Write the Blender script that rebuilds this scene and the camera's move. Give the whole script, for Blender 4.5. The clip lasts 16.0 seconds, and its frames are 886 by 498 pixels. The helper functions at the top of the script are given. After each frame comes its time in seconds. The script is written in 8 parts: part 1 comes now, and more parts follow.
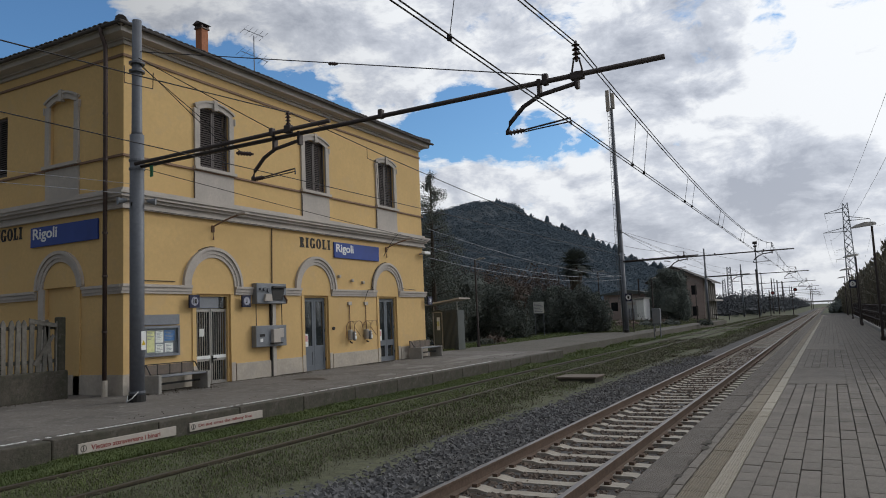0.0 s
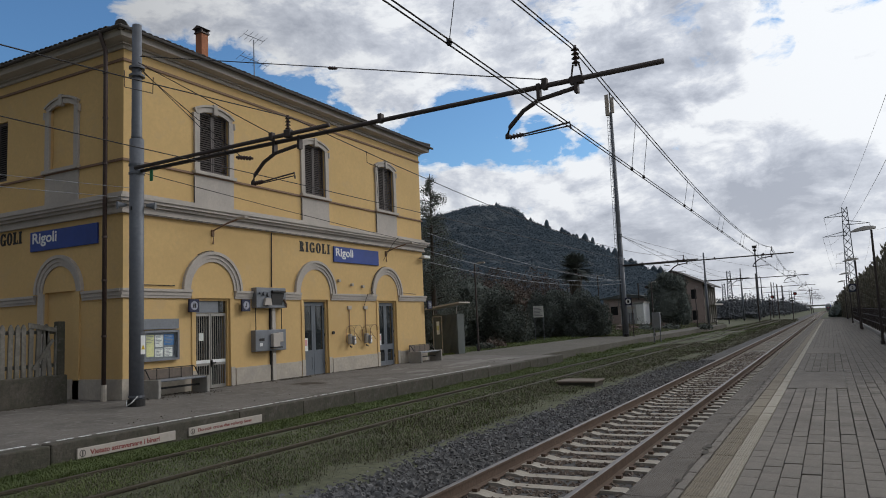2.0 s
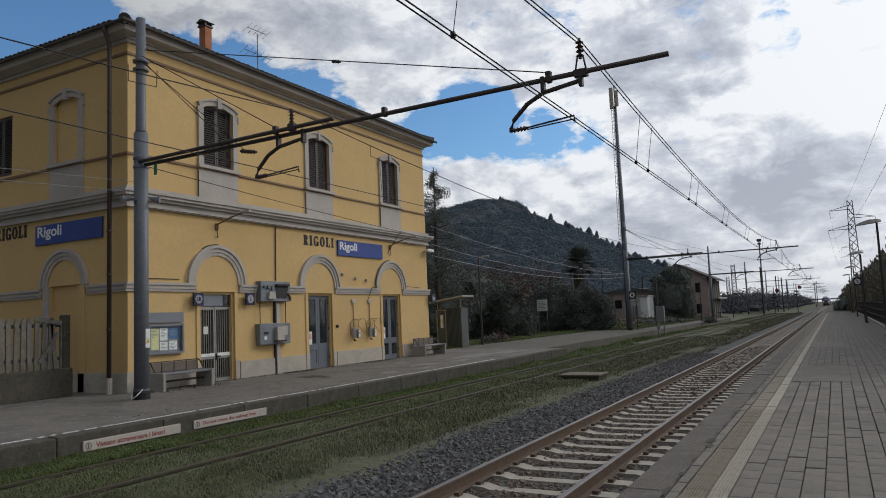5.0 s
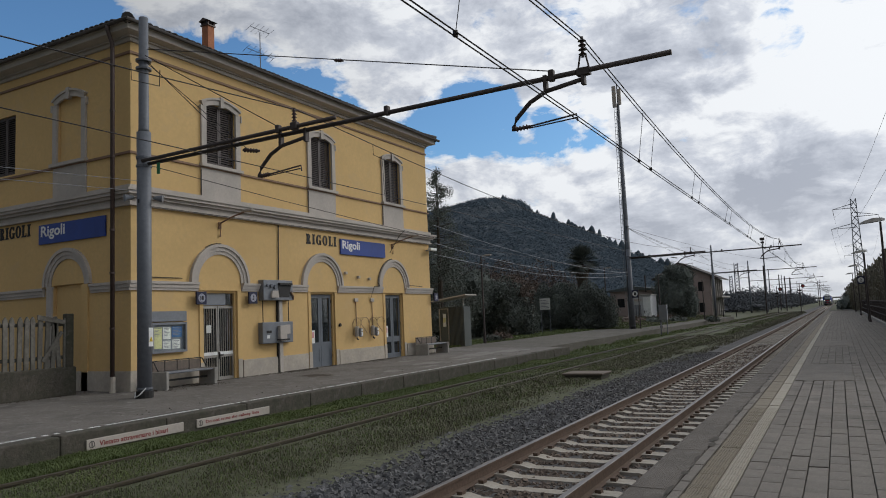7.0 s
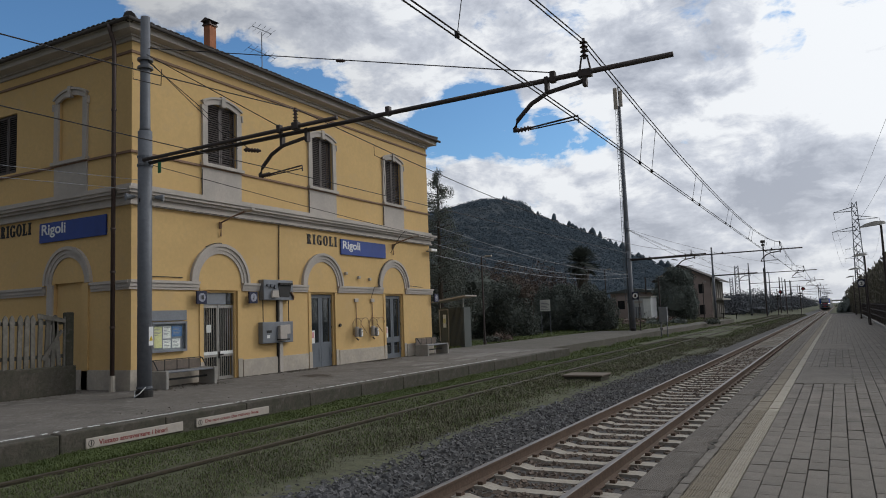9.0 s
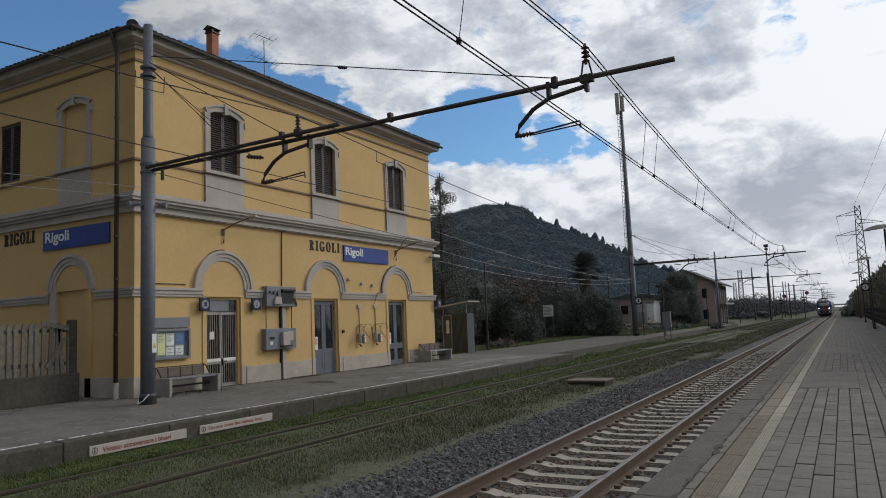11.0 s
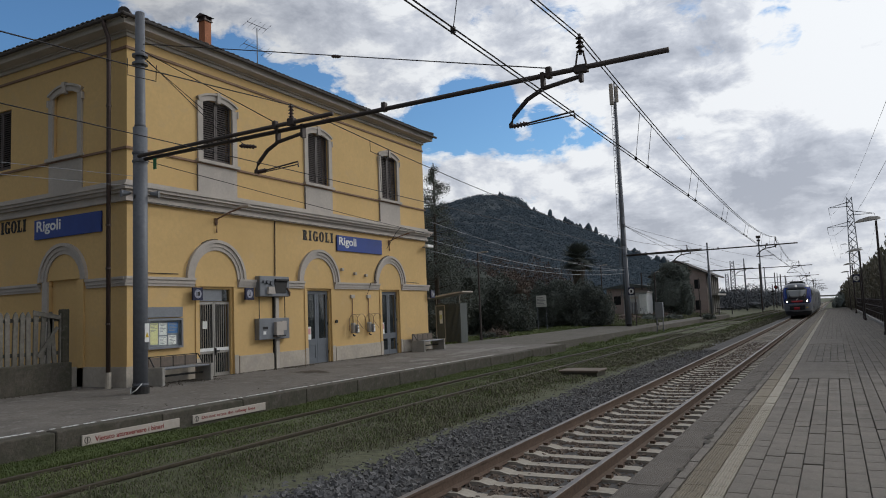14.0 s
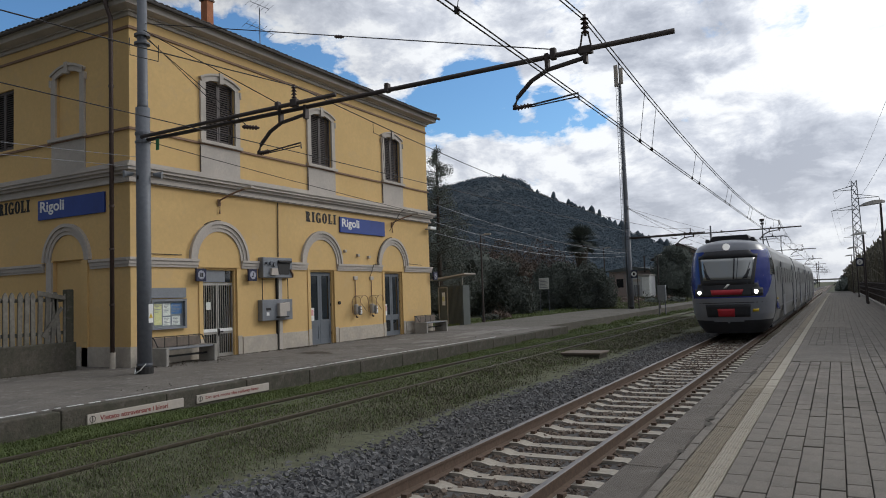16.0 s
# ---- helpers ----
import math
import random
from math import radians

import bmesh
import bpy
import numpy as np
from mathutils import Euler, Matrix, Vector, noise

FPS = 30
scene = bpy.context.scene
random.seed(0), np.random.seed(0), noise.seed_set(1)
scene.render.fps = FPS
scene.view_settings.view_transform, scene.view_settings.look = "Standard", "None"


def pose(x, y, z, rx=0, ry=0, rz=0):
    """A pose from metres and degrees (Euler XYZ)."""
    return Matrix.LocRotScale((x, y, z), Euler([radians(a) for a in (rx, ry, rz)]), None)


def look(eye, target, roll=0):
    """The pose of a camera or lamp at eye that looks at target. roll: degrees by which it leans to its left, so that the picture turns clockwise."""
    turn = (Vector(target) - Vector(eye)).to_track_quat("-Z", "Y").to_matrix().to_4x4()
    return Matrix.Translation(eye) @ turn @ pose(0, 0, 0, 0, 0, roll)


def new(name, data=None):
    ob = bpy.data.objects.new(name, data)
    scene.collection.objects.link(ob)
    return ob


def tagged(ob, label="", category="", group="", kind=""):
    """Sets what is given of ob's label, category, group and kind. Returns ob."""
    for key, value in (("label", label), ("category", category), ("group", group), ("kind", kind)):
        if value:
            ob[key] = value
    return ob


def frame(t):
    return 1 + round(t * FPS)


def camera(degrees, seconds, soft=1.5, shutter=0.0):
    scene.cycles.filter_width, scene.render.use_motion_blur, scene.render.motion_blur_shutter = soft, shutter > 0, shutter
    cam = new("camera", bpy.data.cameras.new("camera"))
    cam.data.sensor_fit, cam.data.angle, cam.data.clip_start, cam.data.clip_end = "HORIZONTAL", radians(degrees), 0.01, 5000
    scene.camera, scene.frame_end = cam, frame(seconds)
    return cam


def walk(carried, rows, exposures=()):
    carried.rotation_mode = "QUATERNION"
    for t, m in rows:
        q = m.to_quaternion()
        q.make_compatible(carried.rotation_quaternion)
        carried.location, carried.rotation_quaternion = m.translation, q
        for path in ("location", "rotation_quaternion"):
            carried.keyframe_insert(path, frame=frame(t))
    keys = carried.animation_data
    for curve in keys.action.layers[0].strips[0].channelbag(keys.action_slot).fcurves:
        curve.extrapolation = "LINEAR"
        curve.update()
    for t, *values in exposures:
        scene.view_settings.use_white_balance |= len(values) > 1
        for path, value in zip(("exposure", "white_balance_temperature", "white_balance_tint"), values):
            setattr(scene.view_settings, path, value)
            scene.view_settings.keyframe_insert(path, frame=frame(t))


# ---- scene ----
# Camera: it stands on the platform and only turns. Yaw to the left of the track, pitch up, lean.
cam = camera(63.52, 16.0, soft=1.0)
EYE = Vector((0, 0, 1.95))
TURNS = [
    (0.0, 28.184, 5.627, -2.445), (0.5, 27.993, 5.508, -2.281), (1.0, 28.039, 5.728, -2.345),
    (1.5, 28.188, 5.811, -2.346), (2.0, 28.145, 5.960, -2.470), (2.5, 28.460, 5.946, -2.420),
    (3.0, 28.508, 5.819, -2.522), (3.5, 28.255, 5.785, -2.580), (4.0, 28.330, 5.542, -2.569),
    (6.5, 28.624, 5.425, -2.425), (7.0, 28.690, 5.373, -2.460), (7.5, 28.573, 5.254, -2.518),
    (8.0, 28.609, 5.220, -2.460), (8.5, 28.654, 5.302, -2.331), (9.0, 28.726, 5.439, -2.128),
    (11.5, 28.946, 5.932, -2.428), (12.0, 28.858, 5.798, -2.278), (12.5, 28.717, 5.814, -2.299),
    (13.0, 28.451, 5.388, -2.229), (13.5, 28.423, 5.225, -2.362), (14.0, 28.435, 5.104, -2.262),
    (14.5, 28.647, 4.916, -2.292), (15.0, 28.749, 4.745, -2.200), (15.5, 28.710, 4.332, -2.126),
    (16.0, 28.720, 3.676, -2.015)]


def aim(yaw, pitch, roll):
    a, b = radians(yaw), radians(pitch)
    return look(EYE, EYE + Vector((-math.sin(a) * math.cos(b), math.cos(a) * math.cos(b), math.sin(b))), roll)


walk(cam, [(t, aim(*turn)) for t, *turn in TURNS], exposures=[(0.0, 0.0), (4.0, -0.03), (8.0, -0.04), (13.5, -0.05), (14.8, 0.0), (15.5, 0.13), (16.0, 0.13)])

# ---- light: a bright, broken cloud cover with the sun veiled ahead ----
SUN_AZ, SUN_EL = radians(38), radians(30)      # azimuth from +y towards +x
scene.view_settings.exposure = 0.0
sun_data = bpy.data.lights.new("sun", "SUN")
sun_data.energy, sun_data.angle, sun_data.color = 0.9, radians(14), (1.0, 0.97, 0.92)
sun = new("sun", sun_data)
sun.matrix_world = look((0, 0, 50), (-math.sin(SUN_AZ) * math.cos(SUN_EL), -math.cos(SUN_AZ) * math.cos(SUN_EL), 50 - math.sin(SUN_EL)))


class Graph:
    """Short hand for node trees."""

    def __init__(self, tree):
        self.tree = tree
        tree.nodes.clear()

    def add(self, kind, links=None, **props):
        n = self.tree.nodes.new(kind)
        for k, v in props.items():
            setattr(n, k, v)
        for k, v in (links or {}).items():
            self.put(n.inputs[k], v)
        return n

    def put(self, socket, v):
        if isinstance(v, bpy.types.NodeSocket):
            self.tree.links.new(v, socket)
        else:
            socket.default_value = v

    def math(self, op, a, b=0.0, clamp=False):
        return self.add("ShaderNodeMath", {0: a, 1: b}, operation=op, use_clamp=clamp).outputs[0]

    def mix(self, f, a, b, kind="MIX"):
        n = self.add("ShaderNodeMix", data_type="RGBA", blend_type=kind)
        self.put(n.inputs[0], f), self.put(n.inputs[6], a), self.put(n.inputs[7], b)
        return n.outputs[2]

    def ramp(self, f, stops):
        n = self.add("ShaderNodeValToRGB", {0: f})
        els = n.color_ramp.elements
        while len(els) < len(stops):
            els.new(0.5)
        for e, (p, c) in zip(els, stops):
            e.position = p
            e.color = (c, c, c, 1) if not isinstance(c, tuple) else (*c, 1)
        return n.outputs[0]

    def noise(self, vec, scale, detail=4, rough=0.55, distort=0.0):
        n = self.add("ShaderNodeTexNoise", {"Vector": vec, "Scale": scale, "Detail": detail, "Roughness": rough, "Distortion": distort})
        return n.outputs[0]


# open blue gaps and dark grey cloud bodies: way, radius in degrees, weight
GAPS = [((-0.870, 0.294, 0.395), 19.0, 0.90), ((-0.809, 0.478, 0.343), 7.7, 0.80), ((-0.769, 0.514, 0.380), 2.7, 0.40), ((-0.672, 0.662, 0.334), 3.6, 0.50),
    ((-0.687, 0.625, 0.371), 1.4, 0.30), ((-0.635, 0.705, 0.315), 4.1, 0.60), ((-0.593, 0.747, 0.299), 3.6, 0.60), ((-0.546, 0.762, 0.348), 2.0, 0.50),
    ((-0.512, 0.780, 0.358), 2.0, 0.50), ((-0.572, 0.769, 0.285), 2.3, 0.40), ((-0.499, 0.824, 0.269), 2.7, 0.45), ((-0.446, 0.857, 0.259), 3.2, 0.75),
    ((-0.411, 0.873, 0.264), 2.9, 0.70), ((-0.418, 0.857, 0.302), 2.0, 0.50), ((-0.383, 0.880, 0.281), 1.6, 0.40), ((-0.390, 0.856, 0.339), 1.4, 0.30),
    ((-0.344, 0.909, 0.237), 2.5, 0.65), ((-0.298, 0.921, 0.252), 2.5, 0.55), ((-0.264, 0.935, 0.237), 2.0, 0.40), ((-0.173, 0.958, 0.227), 2.3, 0.50),
    ((-0.138, 0.962, 0.237), 1.8, 0.42), ((-0.076, 0.966, 0.246), 2.0, 0.40), ((-0.346, 0.924, 0.161), 1.9, 0.50), ((-0.303, 0.940, 0.154), 1.6, 0.36),
    ((-0.004, 0.950, 0.311), 1.4, 0.60), ((-0.066, 0.936, 0.345), 1.0, 0.45), ((-0.039, 0.945, 0.326), 0.8, 0.36), ((-0.698, 0.594, 0.399), 4.1, -0.40),
    ((-0.645, 0.656, 0.393), 4.1, -0.40), ((-0.573, 0.725, 0.381), 5.0, -0.40), ((-0.485, 0.782, 0.391), 5.4, -0.40), ((-0.385, 0.835, 0.394), 5.9, -0.40),
    ((-0.504, 0.805, 0.313), 2.7, -0.45), ((-0.541, 0.779, 0.317), 1.4, -0.30), ((-0.460, 0.837, 0.297), 1.6, -0.20), ((-0.398, 0.894, 0.207), 3.6, -0.40),
    ((-0.313, 0.930, 0.193), 3.2, -0.40), ((-0.443, 0.877, 0.187), 2.7, -0.30), ((-0.209, 0.965, 0.161), 5.0, -0.40), ((-0.228, 0.928, 0.295), 5.0, -0.30),
    ((-0.123, 0.943, 0.308), 5.9, -0.30), ((-0.038, 0.983, 0.178), 5.9, -0.40), ((0.032, 0.961, 0.273), 5.0, -0.40), ((-0.216, 0.973, 0.086), 7.2, -0.40),
    ((-0.047, 0.996, 0.073), 7.2, -0.40), ((0.055, 0.990, 0.131), 7.2, -0.40)]
GREYS = [((-0.161, 0.932, 0.326), 4.3, 0.30), ((-0.223, 0.918, 0.329), 2.7, 0.16), ((-0.103, 0.947, 0.305), 2.7, 0.20), ((-0.341, 0.877, 0.339), 3.2, 0.20),
    ((-0.357, 0.845, 0.398), 3.6, 0.20), ((-0.437, 0.817, 0.376), 2.7, 0.12), ((-0.559, 0.726, 0.401), 3.2, 0.22), ((-0.609, 0.680, 0.408), 2.7, 0.16),
    ((-0.509, 0.800, 0.316), 1.8, -0.10), ((-0.045, 0.984, 0.172), 3.6, 0.30), ((-0.104, 0.974, 0.200), 2.3, 0.20), ((0.011, 0.987, 0.161), 4.1, 0.28),
    ((-0.067, 0.988, 0.139), 3.2, 0.16), ((-0.433, 0.877, 0.209), 2.7, 0.14), ((-0.364, 0.912, 0.189), 1.8, 0.10), ((-0.186, 0.977, 0.103), 5.0, 0.22),
    ((-0.284, 0.950, 0.126), 2.7, 0.16), ((-0.091, 0.992, 0.084), 3.6, 0.10), ((-0.220, 0.958, 0.185), 2.3, -0.12), ((-0.145, 0.975, 0.170), 2.0, -0.15),
    ((-0.380, 0.895, 0.232), 1.8, -0.15), ((-0.281, 0.935, 0.217), 1.8, -0.20), ((-0.031, 0.969, 0.246), 5.0, -0.30), ((0.029, 0.950, 0.312), 5.0, -0.30),
    ((0.062, 0.974, 0.216), 5.0, -0.30), ((-0.018, 0.993, 0.113), 2.7, -0.15)]


def heaven():
    w = bpy.data.worlds.new("sky")
    scene.world = w
    w.use_nodes = True
    g = Graph(w.node_tree)
    way = g.add("ShaderNodeTexCoord").outputs["Generated"]
    sep = g.add("ShaderNodeSeparateXYZ", {0: way})
    sky = g.add("ShaderNodeTexSky", sky_type="NISHITA", sun_disc=False, sun_elevation=SUN_EL, sun_rotation=SUN_AZ, air_density=1.0, dust_density=1.0).outputs[0]
    blue = g.mix(1.0, sky, (0.070, 0.105, 0.134, 1), "MULTIPLY")
    # the cloud sheet, seen in perspective
    z = g.math("MAXIMUM", sep.outputs[2], 0.0)
    k = g.math("ADD", z, 0.16)
    px, py = g.math("DIVIDE", sep.outputs[0], k), g.math("DIVIDE", sep.outputs[1], k)
    sheet = g.add("ShaderNodeCombineXYZ", {0: px, 1: py, 2: 0.0}).outputs[0]
    puff = g.add("ShaderNodeVectorMath", {0: way, 1: (1.0, 1.0, 1.9)}, operation="MULTIPLY").outputs[0]
    lit = g.add("ShaderNodeVectorMath", {0: puff, 1: (0.012, 0.0, 0.035)}, operation="ADD").outputs[0]
    low = g.noise(puff, 11.0, 12, 0.62, 0.25)
    low_lit = g.noise(lit, 11.0, 12, 0.62, 0.25)
    fine = g.noise(sheet, 5.0, 10, 0.62, 0.2)

    def total(spots):
        """Soft round regions of the sky: way, radius in degrees, weight."""
        out = 0.0
        for d, r, w in spots:
            dot = g.add("ShaderNodeVectorMath", {0: way, 1: d}, operation="DOT_PRODUCT").outputs["Value"]
            n = g.add("ShaderNodeMapRange", {"Value": dot, "From Min": math.cos(radians(r * 1.25)), "From Max": 1.0, "To Min": 0.0, "To Max": w}, interpolation_type="SMOOTHSTEP")
            out = g.math("ADD", out, n.outputs[0])
        return out
    gaps = total(GAPS)
    grey = total(GREYS)
    cover = g.math("ADD", g.math("MULTIPLY", g.math("SUBTRACT", low, 0.5), 2.6), g.math("MULTIPLY", g.math("SUBTRACT", fine, 0.5), 0.42))
    cover = g.math("SUBTRACT", g.math("ADD", cover, 0.74), g.math("MULTIPLY", gaps, 0.84))
    mask = g.ramp(cover, [(0.33, 0.0), (0.46, 0.55), (0.66, 1.0)])
    # thick parts are grey, thin edges and the sides towards the light are white
    relief = g.math("MULTIPLY", g.math("SUBTRACT", low_lit, low), 2.3)
    body = g.math("ADD", g.math("MULTIPLY", g.math("SUBTRACT", cover, 0.45), 0.30), g.math("MULTIPLY", g.math("SUBTRACT", fine, 0.5), 0.22))
    body = g.math("ADD", g.math("ADD", body, relief), g.math("ADD", grey, 0.20))
    thick = g.ramp(body, [(0.20, (1.0, 1.0, 0.995)), (0.34, (0.88, 0.885, 0.90)), (0.52, (0.70, 0.72, 0.77)), (0.95, (0.46, 0.485, 0.545))])
    sunway = Vector((math.sin(SUN_AZ) * math.cos(SUN_EL), math.cos(SUN_AZ) * math.cos(SUN_EL), math.sin(SUN_EL)))
    dot = g.add("ShaderNodeVectorMath", {0: way, 1: tuple(sunway)}, operation="DOT_PRODUCT").outputs["Value"]
    glow = g.ramp(dot, [(0.72, 0.0), (0.90, 0.35), (1.0, 1.0)])
    # clouds turned away from the sun show their grey side
    # The unseen sky behind is dimmed further to darken the end wall.
    away = g.ramp(g.math("ADD", g.math("MULTIPLY", dot, 0.5), 0.5), [(0.0, 0.16), (0.5, 0.28), (0.74, 0.90), (1.0, 1.0)])
    thick = g.mix(1.0, thick, away, "MULTIPLY")
    cloud = g.mix(g.math("MULTIPLY", glow, 0.38), thick, (1.16, 1.19, 1.19, 1))
    cloud = g.mix(1.0, cloud, (0.955, 0.985, 1.03, 1), "MULTIPLY")
    colour = g.mix(mask, blue, cloud)
    haze = g.ramp(z, [(0.0, 1.0), (0.09, 0.3), (0.18, 0.0)])
    colour = g.mix(g.math("MULTIPLY", haze, 0.5), colour, g.mix(1.0, (0.66, 0.675, 0.70, 1), away, "MULTIPLY"))
    bg = g.add("ShaderNodeBackground", {0: colour, 1: 1.0})
    g.add("ShaderNodeOutputWorld", {0: bg.outputs[0]})


heaven()


# ---- materials ----
def material(name, colour, rough=0.8, metal=0.0, vary=0.15, grain=20.0, stain=0.8, bump=0.2, bump_scale=None, tint=None, island=0.0, spec=0.4, emit=None, dirt=None):
    """Two scales of variation over a base colour: a fine grain and broad stains, with a fine relief."""
    m = bpy.data.materials.new(name)
    m.use_nodes = True
    g = Graph(m.node_tree)
    vec = g.add("ShaderNodeTexCoord").outputs["Object"]
    geo = g.add("ShaderNodeNewGeometry")
    base = (*colour, 1)
    dark = tuple(c * (1 - vary) for c in colour) + (1,)
    lite = tuple(min(1, c * (1 + vary)) for c in colour) + (1,)
    n1, n2 = g.noise(vec, grain, 5, 0.6), g.noise(vec, stain, 6, 0.62, 0.4)
    c = g.mix(g.ramp(n1, [(0.3, 0.0), (0.7, 1.0)]), dark, lite)
    c = g.mix(g.ramp(n2, [(0.42, 0.0), (0.72, 0.75)]), c, (*(tint or tuple(v * 0.72 for v in colour)), 1))
    if dirt:
        n3 = g.noise(vec, stain * 4.7, 7, 0.7)
        c = g.mix(g.ramp(n3, [(0.55, 0.0), (0.66, 0.8)]), c, (*dirt, 1))
    if island:
        r = g.math("ADD", g.math("MULTIPLY", geo.outputs["Random Per Island"], 0.6), g.math("MULTIPLY", g.add("ShaderNodeObjectInfo").outputs["Random"], 0.4))
        c = g.mix(1.0, c, g.ramp(r, [(0.0, 1 - island), (1.0, 1 + island)]), "MULTIPLY")
    p = g.add("ShaderNodeBsdfPrincipled", {"Base Color": c, "Metallic": metal, "Specular IOR Level": spec})
    g.put(p.inputs["Roughness"], g.math("ADD", g.math("MULTIPLY", n1, 0.16), rough - 0.08, True))
    if bump:
        bn = g.noise(vec, bump_scale or grain * 1.7, 4, 0.6)
        b = g.add("ShaderNodeBump", {"Height": bn, "Strength": bump, "Distance": 0.02})
        g.put(p.inputs["Normal"], b.outputs[0])
    if emit:
        g.put(p.inputs["Emission Color"], (*emit[:3], 1)), g.put(p.inputs["Emission Strength"], emit[3])
    g.add("ShaderNodeOutputMaterial", {0: p.outputs[0]})
    return m


def glass(name, tone=(0.02, 0.025, 0.028), rough=0.04):
    m = bpy.data.materials.new(name)
    m.use_nodes = True
    g = Graph(m.node_tree)
    vec = g.add("ShaderNodeTexCoord").outputs["Object"]
    p = g.add("ShaderNodeBsdfPrincipled", {"Base Color": (*tone, 1), "Roughness": rough, "Specular IOR Level": 0.6, "IOR": 2.1})
    b = g.add("ShaderNodeBump", {"Height": g.noise(vec, 2.2, 2), "Strength": 0.05, "Distance": 0.02})
    g.put(p.inputs["Normal"], b.outputs[0])
    g.add("ShaderNodeOutputMaterial", {0: p.outputs[0]})
    return m


